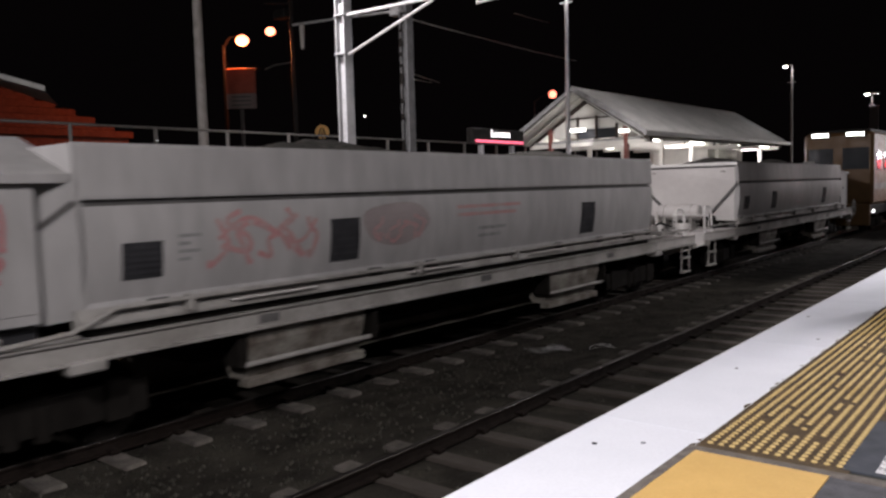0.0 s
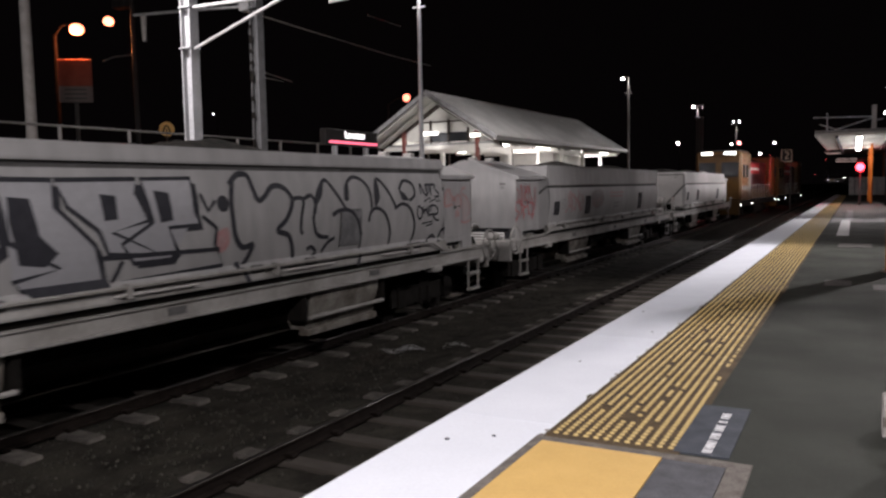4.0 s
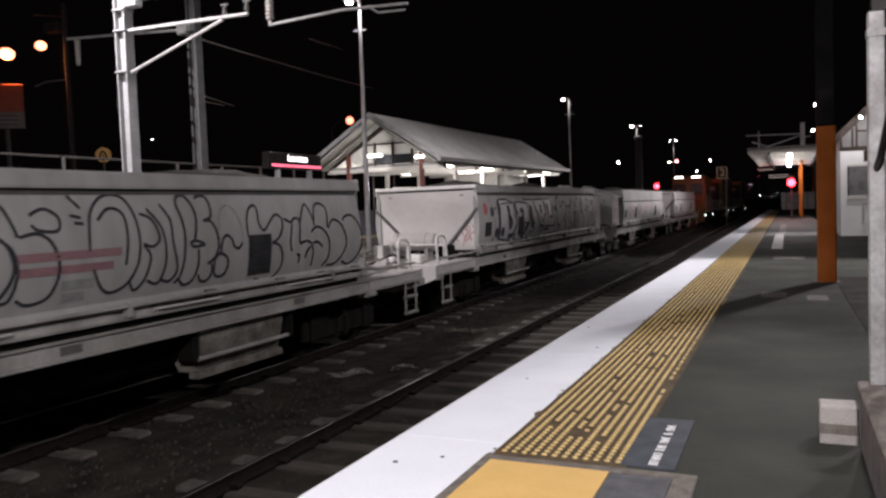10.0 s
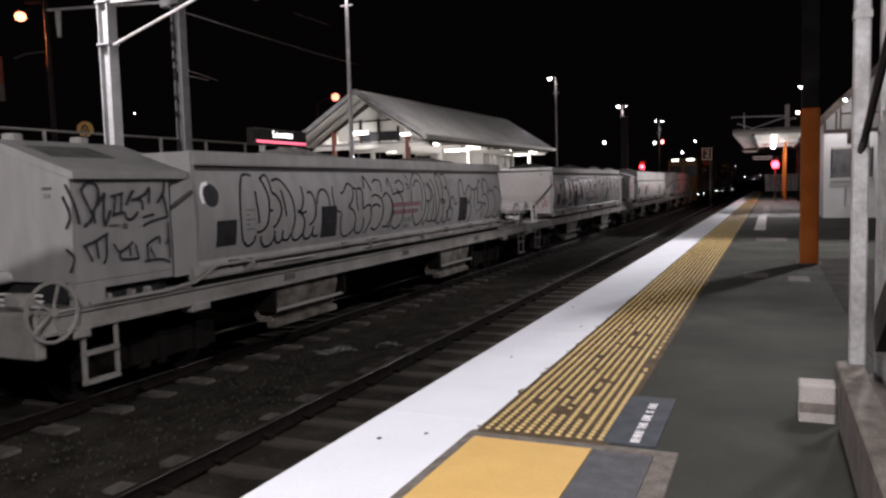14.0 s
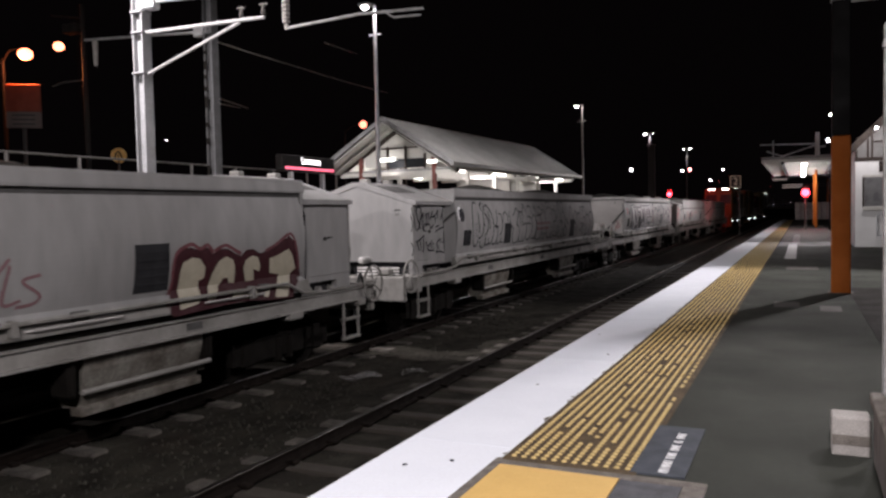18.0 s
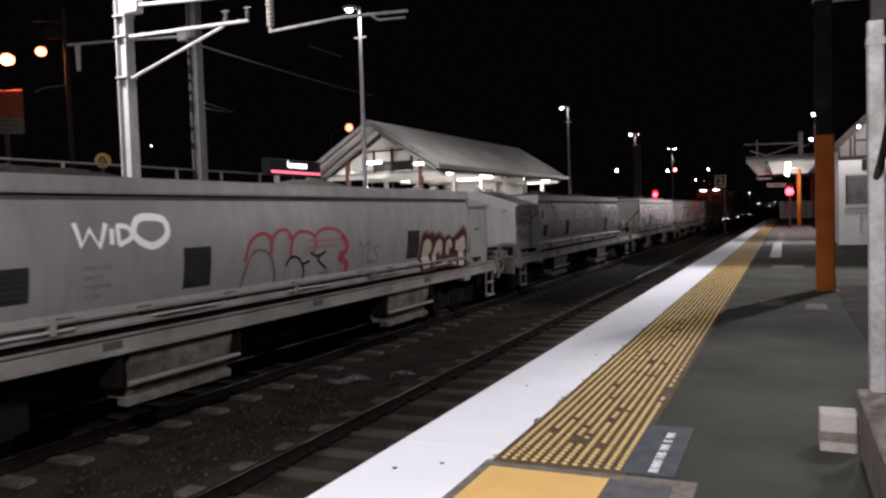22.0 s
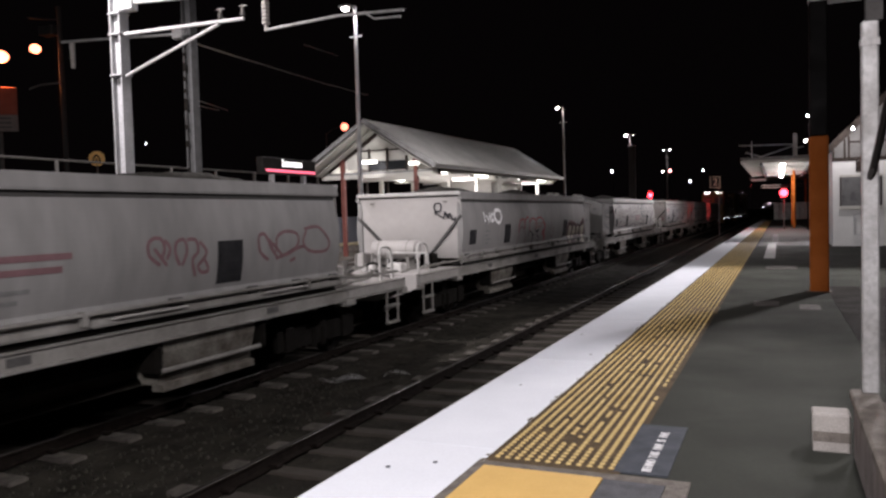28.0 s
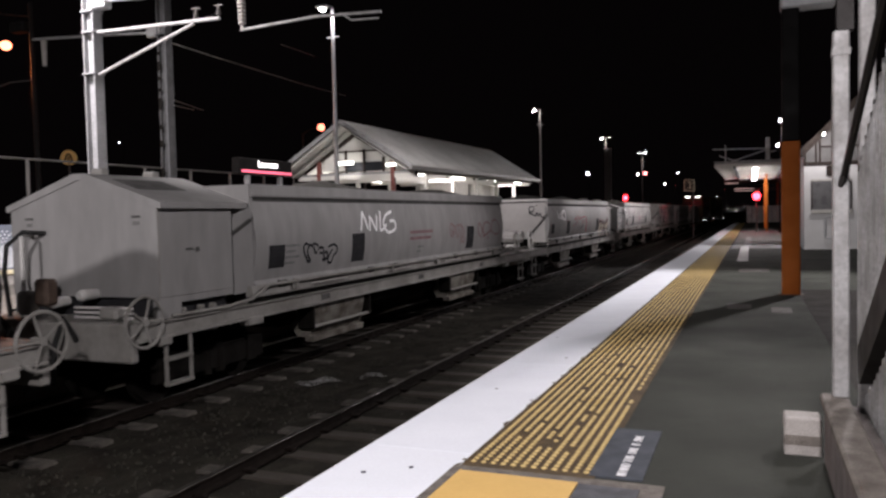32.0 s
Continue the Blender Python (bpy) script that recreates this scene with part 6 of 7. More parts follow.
# ---- far platform: shelter, lamps, sign, masts ----
def shelter():
    sh = thing("platform_shelter", pose(-12.86, 23.1, 0.08, 0.4), "white gabled open platform shelter with lit tubes", "shelter")
    L, half, ez, rz = 16.4, 2.5, 3.1, 4.72
    for s in (1, -1):
        rf = B()
        extrude_y(rf, [(0, rz), (0, rz - 0.07), (half * s, ez - 0.07), (half * s, ez)], 0, L)
        r = part("roof_slope", rf, ROOF, sh, "white ribbed roof sheet")
        for k in range(54):
            rb = B()
            y = 0.15 + k * 0.303
            extrude_y(rb, [(0, rz), (0, rz + 0.03), (half * s, ez + 0.03), (half * s, ez)], y, y + 0.05)
            part("roof_rib", rb, ROOF, r)
        ln = B()
        extrude_y(ln, [(0, rz - 0.26), (0, rz - 0.30), ((half - 0.2) * s, ez - 0.20), ((half - 0.2) * s, ez - 0.16)], 0.5, L - 0.4)
        part("roof_lining", ln, CEIL, sh)
        part("gutter", block(B(), half * s - 0.03, half * s + 0.12 * s, -0.02, L + 0.02, ez - 0.12, ez + 0.02, 0.02), ROOF, sh)
        bg = B()
        extrude_y(bg, [(0, rz + 0.04), (0, rz - 0.12), ((half + 0.1) * s, ez - 0.12), ((half + 0.1) * s, ez + 0.04)], -0.05, 0.0)
        part("barge_board", bg, OLD_GALV, sh)
        oc = B()
        extrude_y(oc, [(0, rz - 0.16), (0, rz - 0.20), ((half - 0.1) * s, ez - 0.14), ((half - 0.1) * s, ez - 0.10)], 0.0, 0.9)
        part("overhang_lining", oc, CEIL, sh)
        rft = B()
        extrude_y(rft, [(0, rz - 0.32), (0, rz - 0.46), (half * s * 0.95, ez - 0.30), (half * s * 0.95, ez - 0.16)], 0.9, 1.0)
        part("rafter", rft, TIMBER, sh)
        for k in range(6):
            y = 0.95 + k * 2.9
            part("post", block(B(), 1.45 * s - 0.07, 1.45 * s + 0.07, y - 0.07, y + 0.07, 0, 3.55, 0.01), MAROON if k < 1 else CEIL, sh)
            part("tie_beam", block(B(), 0, 2.3 * s, y - 0.05, y + 0.05, 2.78, 2.92), CEIL, sh)
        for k in range(4):
            y = 1.3 + 4.2 * k
            part("tube_light", block(B(), 1.9 * s - 0.07, 1.9 * s + 0.07, y, y + 1.2, 2.87, 2.93, 0.02), TUBE_ON, sh, "lit tube lamp")
    part("gable_panel", solid(B(), [[(-1.3, 1.0, 3.1), (1.3, 1.0, 3.1), (1.3, 1.0, 3.6), (0, 1.0, 4.35), (-1.3, 1.0, 3.6)]]), CEIL, sh)
    part("gable_beam", block(B(), -2.3, 2.3, 0.9, 1.0, 2.92, 3.0), OLD_GALV, sh)
    part("gable_window", block(B(), -0.35, 1.1, 0.93, 0.99, 3.04, 3.36), GLASS_DARK, sh, "dark window band")
    for x in (-0.36, 0.35, 1.1):
        part("gable_stud", block(B(), x - 0.03, x + 0.03, 0.9, 0.99, 3.0, 3.95 - 0.4 * abs(x)), TIMBER, sh)
    part("gable_rail", block(B(), -0.7, 0.9, 0.92, 0.99, 3.72, 3.77), TIMBER, sh)
    part("gable_light", block(B(), -0.5, 0.12, 0.45, 0.65, 3.28, 3.37, 0.03), TUBE_ON, sh, "lit oval lamp")
    part("gable_light", block(B(), 1.4, 1.72, 0.45, 0.65, 3.15, 3.24, 0.03), TUBE_ON, sh, "lit oval lamp")
    part("back_wall", block(B(), -1.3, -1.2, 4.0, 12.0, 0, 2.3), CEIL, sh)
    part("waiting_room", block(B(), -1.2, 1.2, 9.2, 13.0, 0, 2.75), CEIL, sh)
    for k in range(3):
        y = 3 + 2.2 * k
        part("bench", block(B(), -0.6, 0.0, y, y + 1.6, 0.38, 0.46, 0.02), MAROON, sh)


shelter()


def platform_lamp(at, heads, tall, far):
    lp = thing("platform_lamp", at, "tall steel lamp post with lit lamp head", "lamp post", "island lamps")
    # same posts in two colours: darker steel stands for the unlit far ones
    skin = MESH_GREY if far else GALV
    part("pole", rod(B(), (0, 0, 0), (0, 0, tall), 0.085, 0.05, 12), skin, lp)
    part("crossbar", block(B(), -0.03, 0.03, -0.03, 0.03, tall - 1.0, tall - 0.94), skin, lp)
    part("crossbar", block(B(), -0.22, 0.22, -0.02, 0.02, tall - 1.0, tall - 0.95), skin, lp)
    for s, size in heads:
        a = B()
        block(a, 0, 0.42 * s, -0.03, 0.03, tall - 0.04, tall + 0.03)
        block(a, 0.12 * s, 0.55 * s, -0.13, 0.13, tall - 0.01, tall + 0.07, 0.02)
        arm = part("lamp_head", a, skin, lp)
        lens = B()
        bmesh.ops.create_uvsphere(lens, u_segments=16, v_segments=8, radius=1.0)
        bmesh.ops.transform(lens, matrix=Matrix.Translation((0.36 * s, 0, tall - 0.05)) @ Matrix.Diagonal((0.12 * size, 0.10 * size, 0.07 * size, 1)), verts=lens.verts)
        part("lens", lens, LAMP_ON, arm, "glowing lamp bowl")
    return lp


platform_lamp((-12.46, 22.0, 0.1), ((-1, 1.0),), 8.2, False)
platform_lamp((-12.5, 48.3, 0.1), ((-1, 1.0),), 8.05, True)
platform_lamp((-12.35, 71.5, 0.1), ((-1, 1.25), (1, 0.35)), 8.25, True)
platform_lamp((-12.62, 99.0, 0.1), ((-1, 0.7), (1, 1.0)), 8.75, True)

# station name board
nb = thing("station_sign", (-11.55, 16.65, 2.85), "lit dark station name board with a pink band", "sign")
part("board", block(B(), -0.10, 0.10, -1.18, 1.15, -0.20, 0.19, 0.02), BLACK_PAINT, nb)
part("band", block(B(), 0.10, 0.106, -1.05, 1.12, -0.165, -0.105), SIGN_PINK, nb, "glowing pink band")
nm = new("lettering", text_mesh("Lawnton", 0.25, SIGN_WHITE))
nm.parent = nb
nm.matrix_basis = pose(0.108, 0.05, 0.06, 90, 0, 90)
for y in (-0.7, 0.7):
    part("post", block(B(), -0.05, 0.05, y - 0.05, y + 0.05, -2.76, -0.22), GALV, nb)


def h_mast(at, tall, name_label, deep=0.235, wide=0.24, skin=GALV, clamps=(4.3, 5.1, 5.5)):
    m = thing("overhead_line_mast", at, name_label, "mast", "overhead line masts")
    for s in (-1, 1):
        part("flange", block(B(), s * deep / 2 - 0.014, s * deep / 2 + 0.014, -wide / 2, wide / 2, 0, tall, 0.004), skin, m)
    part("web", block(B(), -deep / 2 + 0.014, deep / 2 - 0.014, -0.01, 0.01, 0, tall), skin, m)
    for z in clamps:
        part("clamp", block(B(), -deep / 2 - 0.04, deep / 2 + 0.03, -wide / 2 - 0.03, wide / 2 + 0.03, z, z + 0.035, 0.008), skin, m)
    return m


MY = 11.6
mast = h_mast((-11.9, MY, 0.1), 9.5, "galvanised steel overhead line mast with arms and insulators", skin=mat("mast_galvanised", (0.27, 0.27, 0.275), 0.55, 0.2, 0.3, 2, (0.19, 0.19, 0.195), 0.1, 30))
arm = B()
pipe(arm, [(0.12, 0, 5.12), (3.02, 0, 5.06)], 0.034)
pipe(arm, [(0.12, 0, 4.30), (2.45, 0, 5.03)], 0.03)
part("bracket_arm", arm, OLD_GALV, mast, "galvanised bracket arm")
for x in (2.5, 3.0):
    ins = B()
    for q in range(3):
        rod(ins, (x, 0, 5.13 + 0.05 * q), (x, 0, 5.15 + 0.05 * q), 0.052 - 0.01 * q, seg=10)
    rod(ins, (x, 0, 5.06), (x, 0, 5.32), 0.014)
    rod(ins, (x - 0.09, 0, 5.30), (x + 0.09, 0, 5.29), 0.012, seg=6)
    part("insulator", ins, MESH_GREY, mast, "small dark pin insulator")
part("boom", pipe(B(), [(0.1, 0, 5.72), (4.2, 0, 5.46)], 0.038), OLD_GALV, mast)
part("boom_clamp", block(B(), 0.1, 0.42, -0.12, 0.12, 5.55, 5.82, 0.03), GALV, mast)
drop = B()
for q in range(9):
    rod(drop, (3.50, 0, 4.90 + 0.07 * q), (3.50, 0, 4.94 + 0.07 * q), 0.07, seg=10)
rod(drop, (3.5, 0, 4.78), (3.5, 0, 5.6), 0.03)
part("drop_insulator", drop, CONCRETE, mast)
part("registration_arm", pipe(B(), [(3.52, 0, 4.80), (5.0, 0, 4.86), (6.25, 0, 4.80)], 0.025), OLD_GALV, mast)
part("steady_arm", pipe(B(), [(5.5, 0, 4.86), (5.7, 0, 4.72), (6.2, 0, 4.70)], 0.018), OLD_GALV, mast)

back = h_mast((-14.0, 16.0, 0.1), 9.5, "second galvanised mast with an arm over the far track", 0.25, 0.26, DULL_GALV, (6.2,))
part("bracket_arm", pipe(B(), [(-0.1, 0, 6.30), (-2.0, -0.4, 6.33), (-3.75, -0.74, 6.35)], 0.036), OLD_GALV, back)
part("arm_clamp", block(B(), -0.5, -0.1, -0.12, 0.12, 6.18, 6.44, 0.03), OLD_GALV, back)
for z, tall in ((2.3, 0.5), (3.35, 0.16), (3.8, 0.12), (4.3, 0.30), (4.75, 0.10), (5.05, 0.10), (5.3, 0.22), (5.7, 0.08), (5.95, 0.08)):
    part("cable_clip", block(B(), -0.135, -0.05, -0.150, -0.128, z, z + tall, 0.01), STEEL, back, "dark cable clip")
part("earth_cable", rod(B(), (-0.03, -0.14, 2.0), (-0.03, -0.14, 6.2), 0.012, seg=6), STEEL, back)
part("insulator", rod(B(), (-3.42, -0.68, 6.3), (-3.42, -0.68, 5.62), 0.075, 0.055), CONCRETE, back)

# overhead wires
def wire(name, pts, r=0.019):
    alone(name, pipe(B(), pts, r, 4), CONCRETE_PALE, (0, 0, 0), "thin overhead line wire", "wire", "overhead wires")


wire("overhead_wire", [(-14.2, 16.0, 6.25), (-15.73, 20, 6.7), (-20.2, 32.5, 8.05), (-24.69, 45, 9.53)])
wire("overhead_wire", [(-19.66, 30, 9.4), (-23.9, 40, 11.1)])
wire("overhead_wire", [(-14.2, 16.0, 5.05), (-17.3, 20, 5.45), (-20.9, 26, 6.07)])
wire("overhead_wire", [(-14.2, 16.0, 4.85), (-17.3, 20, 5.27), (-19.7, 24, 5.76)])


# ---- street behind the fence ----
def street_pole(at, tall, r, material, label):
    return alone("street_pole", rod(B(), (0, 0, 0), (0, 0, tall), r, r * 0.7, 12), material, at, label, "pole", "street poles")


street_pole((-19.3, 13.1, 0), 12, 0.15, CONCRETE, "thick grey pole beside the fence")
sl = thing("street_lamp", (-32.25, 23.3, -0.2), "street lamp with glowing orange sodium head", "street lamp", "street lamps")
part("pole", rod(B(), (0, 0, 0), (0, 0, 9.0), 0.12, 0.08), DEEP_BLACK, sl)
part("arm", pipe(B(), [(0, 0, 8.9), (0.5, 0, 9.35), (1.2, 0, 9.35)], 0.05), DEEP_BLACK, sl)
lens = B()
bmesh.ops.create_uvsphere(lens, u_segments=16, v_segments=10, radius=0.27)
bmesh.ops.transform(lens, matrix=Matrix.Translation((1.5, 0, 9.06)) @ Matrix.Diagonal((1.15, 1.15, 0.95, 1)), verts=lens.verts)
part("lens", lens, SODIUM, sl, "glowing orange lens")
sl2 = thing("street_lamp", (-39.53, 32.15, -0.2), "street lamp with glowing orange sodium head", "street lamp", "street lamps")
part("pole", rod(B(), (0.6, 1.2, 0), (0.6, 1.2, 12.4), 0.09, 0.06), DEEP_BLACK, sl2)
lens = B()
bmesh.ops.create_uvsphere(lens, u_segments=16, v_segments=10, radius=0.27)
bmesh.ops.transform(lens, matrix=Matrix.Translation((0, 0, 12.0)) @ Matrix.Diagonal((1.15, 1.15, 1, 1)), verts=lens.verts)
part("lens", lens, SODIUM, sl2, "glowing orange lens")
sl3 = thing("street_lamp", (-31.9, 54.0, -0.2), "street lamp with glowing red-orange head", "street lamp", "street lamps")
part("pole", rod(B(), (-1.6, -0.2, 0), (-1.6, -0.2, 8.6), 0.1, 0.07), BLACK_PAINT, sl3)
part("arm", pipe(B(), [(-1.6, -0.2, 8.5), (-1.0, -0.1, 8.9), (-0.2, 0, 9.05)], 0.05), BLACK_PAINT, sl3)
lens = B()
bmesh.ops.create_uvsphere(lens, u_segments=16, v_segments=10, radius=0.3)
bmesh.ops.transform(lens, matrix=Matrix.Translation((0, 0, 9.0)), verts=lens.verts)
part("lens", lens, glow("red_sodium_lens", (1.0, 0.22, 0.14), 4.2), sl3, "glowing red-orange lens")

bn = thing("street_banner_sign", (-30.42, 22.85, -0.4), "tall orange and grey street sign on a post", "sign")
part("post", rod(B(), (0, 0, 0), (0, 0, 6.0), 0.09), MESH_GREY, bn)
sq = Matrix.Rotation(radians(38), 4, "Z")
b1 = part("orange_field", block(B(), -0.70, 0.70, -0.05, 0.05, 6.69, 7.86, 0.02), BANNER, bn)
b2 = part("grey_field", block(B(), -0.70, 0.70, -0.05, 0.05, 5.98, 6.69, 0.02), BANNER_GREY, bn)
for o in (b1, b2):
    o.matrix_basis = sq
for q in range(3):
    o = part("unreadable_line", block(B(), -0.45, 0.45, -0.055, -0.05, 6.12 + 0.19 * q, 6.19 + 0.19 * q), MESH_GREY, bn)
    o.matrix_basis = sq
lm = thing("lineside_pole", (-25.2, 21.65, -0.2), "slim steel lineside pole with a bracket box near its top", "pole")
part("pole", rod(B(), (0, 0, 0), (0.25, -0.25, 10.0), 0.10, 0.085, 12), BLACK_PAINT, lm)
part("bracket_box", block(B(), -0.62, 0.10, -0.50, -0.08, 8.95, 9.30, 0.03), BLACK_PAINT, lm, "dark grey equipment box")
part("bracket_strut", pipe(B(), [(0.18, -0.2, 7.15), (-0.35, -0.75, 7.02), (-0.62, -1.0, 6.85)], 0.03), MESH_GREY, lm)
part("top_arm", pipe(B(), [(-0.9, -0.7, 9.62), (0.2, -0.25, 9.5)], 0.03), BLACK_PAINT, lm)
ws = thing("walkway_sign", (-25.8, 23.65, -0.2), "round amber warning sign on a thin post", "sign")
part("post", rod(B(), (0, 0, 0), (0, 0, 4.2), 0.04), MESH_GREY, ws)
d = B()
disc(d, (0, 0, 4.42), 0.31, (0.72, -0.69, 0), 24, 0.03)
part("sign_disc", d, SIGN_AMBER, ws)
f = B()
pipe(f, [(0.02 + 0.11 * 0.69 * a, -0.04 + 0.11 * 0.72 * a, 4.42 + b) for a, b in ((-1.3, -0.2), (-1.0, 0.0), (-0.5, 0.12), (0, 0.15), (0.5, 0.12), (1.0, 0.0), (1.3, -0.2))], 0.035, 5)
rod(f, (0.02, -0.04, 4.22), (0.02, -0.04, 4.44), 0.03, seg=6)
part("symbol", f, BLACK_PAINT, ws)

house = thing("roadside_building", (-40, 17.5, -0.3), "low building with red tiled roof beyond the fence", "building")
part("wall", block(B(), -6, 1.7, -4, 4, 0, 4.9, 0.02), BRICK_RED, house)
part("window", block(B(), 1.68, 1.73, 2.3, 3.1, 3.3, 4.1), GLASS_DARK, house)
part("window_frame", block(B(), 1.68, 1.74, 2.2, 3.2, 4.1, 4.2), MESH_GREY, house)
for k in range(8):
    part("roof_step", block(B(), -6.5 + 0.5 * k, 1.95 - 0.3 * k, -4.4, 4.15 - 0.85 * k, 4.9 + 0.36 * k, 5.26 + 0.36 * k, 0.05), BRICK_RED, house)
awn = thing("far_awning", (-24, 8.9, -0.2), "white awning edge of a far shelter", "awning")
part("awning_roof", solid(B(), [[(-3, -2.5, 6.6), (0.8, 1.6, 4.9), (0.8, 1.6, 5.05), (-3, -2.5, 6.75)], [(-3, -2.5, 6.6), (0.8, 1.6, 4.9), (-2.5, 3.5, 4.9)]]), ROOF, awn)
part("awning_post", block(B(), -0.9, -0.7, 0.6, 0.8, 0, 5.0), GALV, awn)

# ---- far along the line ----
def far_lamp(at, r, material, label="small bright lamp far along the line"):
    bm = B()
    bmesh.ops.create_uvsphere(bm, u_segments=12, v_segments=8, radius=r)
    t = thing("far_lamp", (at[0], at[1], 0), label, "lamp", "far lamps")
    bmesh.ops.translate(bm, verts=bm.verts, vec=(0, 0, at[2]))
    part("lens", bm, material, t)
    part("pole", rod(B(), (0.12, 0.3, -0.3), (0.12, 0.3, at[2] - 0.05), 0.05), DEEP_BLACK, t)


rng = random.Random(77)
FAR_RED = glow("far_red_lens", (1.0, 0.10, 0.10), 4)
for k in range(7):
    far_lamp((rng.uniform(-19, -4), rng.uniform(150, 210), rng.choice((2.0, 2.6, 3.4, 4.6, 6.0)) + rng.uniform(0, 0.8)), rng.uniform(0.025, 0.04), (FAR_RED, LAMP_ON, FAR_RED, SODIUM)[k % 4])
far_lamp((-21.15, 107.8, 6.95), 0.17, LAMP_ON)
far_lamp((1.57, 49.0, 6.6), 0.07, LAMP_ON)
far_lamp((1.78, 60.0, 6.0), 0.10, LAMP_ON)
far_lamp((-17.35, 140, 8.2), 0.27, glow("pinkish_lens", (1.0, 0.3, 0.3), 8))
far_lamp((-18.6, 140, 8.1), 0.15, LAMP_ON)
far_lamp((-12.7, 150, 8.5), 0.13, LAMP_ON)
far_lamp((-15.0, 150, 6.6), 0.15, LAMP_ON)
far_lamp((-50.3, 48.3, 7.35), 0.10, LAMP_ON)
far_lamp((-48.7, 49.8, 8.2), 0.05, LAMP_ON)
far_lamp((-59.75, 36.1, 6.4), 0.06, LAMP_ON)
for x, y, z in ((-6.5, 170, 4.2), (-5.0, 180, 1.8), (-3.0, 180, 1.4), (-1.8, 180, 2.2)):
    far_lamp((x, y, z), 0.045, LAMP_ON)

DIM_AMBER = mat("dull_amber_paint", (0.62, 0.55, 0.42), 0.7, 0, 0.2, 5)
tb = thing("track_number_board", (-4.96, 70, 3.67), "square dark board with a white outline and figure two", "sign")
for nm, d in (("frame_side", (-0.42, -0.36, -0.5, 0.5)), ("frame_side", (0.36, 0.42, -0.5, 0.5)), ("frame_side", (-0.36, 0.36, 0.44, 0.5)), ("frame_side", (-0.36, 0.36, -0.5, -0.44))):
    part(nm, block(B(), d[0], d[1], -0.03, 0.03, d[2], d[3]), DIM_AMBER, tb)
part("board", block(B(), -0.40, 0.40, 0.03, 0.07, -0.48, 0.48), BLACK_PAINT, tb)
no = new("lettering", text_mesh("2", 0.85, DIM_AMBER))
no.parent = tb
no.matrix_basis = pose(0.02, 0.02, 0, 90, 0, 0)
part("post", rod(B(), (0.3, 0.1, -4.6), (0.3, 0.1, 0.4), 0.06), MESH_GREY, tb)


def signal(at, r):
    sg = thing("railway_signal", (at[0], at[1], -1.0), "railway signal post showing red", "signal", "signals")
    part("post", rod(B(), (0, 0.12, 0), (0, 0.12, at[2] + 1.5), 0.06), MESH_GREY, sg)
    part("hood_plate", block(B(), -0.25, 0.25, 0.02, 0.08, at[2] + 0.6, at[2] + 1.5, 0.05), BLACK_PAINT, sg)
    bm = B()
    bmesh.ops.create_uvsphere(bm, u_segments=28, v_segments=16, radius=r)
    bmesh.ops.translate(bm, verts=bm.verts, vec=(0, -0.02, at[2] + 1.0))
    part("lens", bm, RED_ON, sg, "glowing red lens")


signal((0.37, 62.0, 2.45), 0.27)
signal((-11.9, 80.0, 2.93), 0.22)

# canopy of the far end of this platform
cn = thing("platform_canopy", (0, 45, 0), "flat steel platform canopy on orange posts", "canopy")
part("canopy_roof", block(B(), -1.87, 3.2, 0, 22, 4.02, 4.10, 0.02), DULL_GALV, cn, "dull steel roof sheet")
part("front_fascia", block(B(), -1.87, 3.2, -0.06, -0.003, 4.03, 4.14), OLD_GALV, cn)
for k in range(8):
    part("purlin", block(B(), -1.8, 3.0, 0.2 + 2.8 * k, 0.42 + 2.8 * k, 3.86, 4.02), CEIL, cn)
    part("edge_bracket", block(B(), -1.86, -1.70, 0.1 + 2.8 * k, 1.1 + 2.8 * k, 3.84, 4.0), CEIL, cn, "pale bracket below the roof's edge")
for x in (-0.9, 1.6):
    part("roof_beam", block(B(), x, x + 0.14, 0.1, 21.9, 3.72, 3.86), DULL_GALV, cn)
for k in range(6):
    tb2 = part("tube_fitting", block(B(), 0.06, 0.38, 0.9 + 3.5 * k, 2.5 + 3.5 * k, 3.78, 3.86, 0.02), CEIL, cn)
    part("tube_light", block(B(), 0.10, 0.34, 1.0 + 3.5 * k, 2.4 + 3.5 * k, 3.70, 3.785, 0.03), LAMP_ON, tb2, "lit tube lamp")
for y in (12, 20):
    part("post", rod(B(), (0.98, y, 0), (0.98, y, 4.02), 0.085, seg=12), ORANGE, cn)
gm = thing("signal_gantry_mast", (1.02, 55, 0), "pale mast with a lattice arm above the canopy", "mast")
part("mast", block(B(), -0.13, 0.13, -0.13, 0.13, 4.10, 6.15), WHITE_PAINT, gm)
ga = B()
for a, b in (((0, 0, 5.45), (-3.4, 0, 5.55)), ((0, 0, 5.4), (-2.05, 0, 4.75)), ((-2.05, 0, 4.75), (-3.0, 0, 5.1)), ((-2.6, 0, 4.7), (-2.6, 0, 5.8)), ((0, 0, 5.2), (0.5, 0, 5.3))):
    pipe(ga, [a, b], 0.04)
part("lattice_arm", ga, GALV, gm)
ef = thing("end_fence", (-0.4, 80, -0.3), "pale mesh fence at the platform's end", "fence")
for k in range(8):
    part("fence_panel", block(B(), 0.45 * k, 0.45 * k + 0.42, -0.02, 0.02, 0.5, 2.1), OLD_GALV, ef)

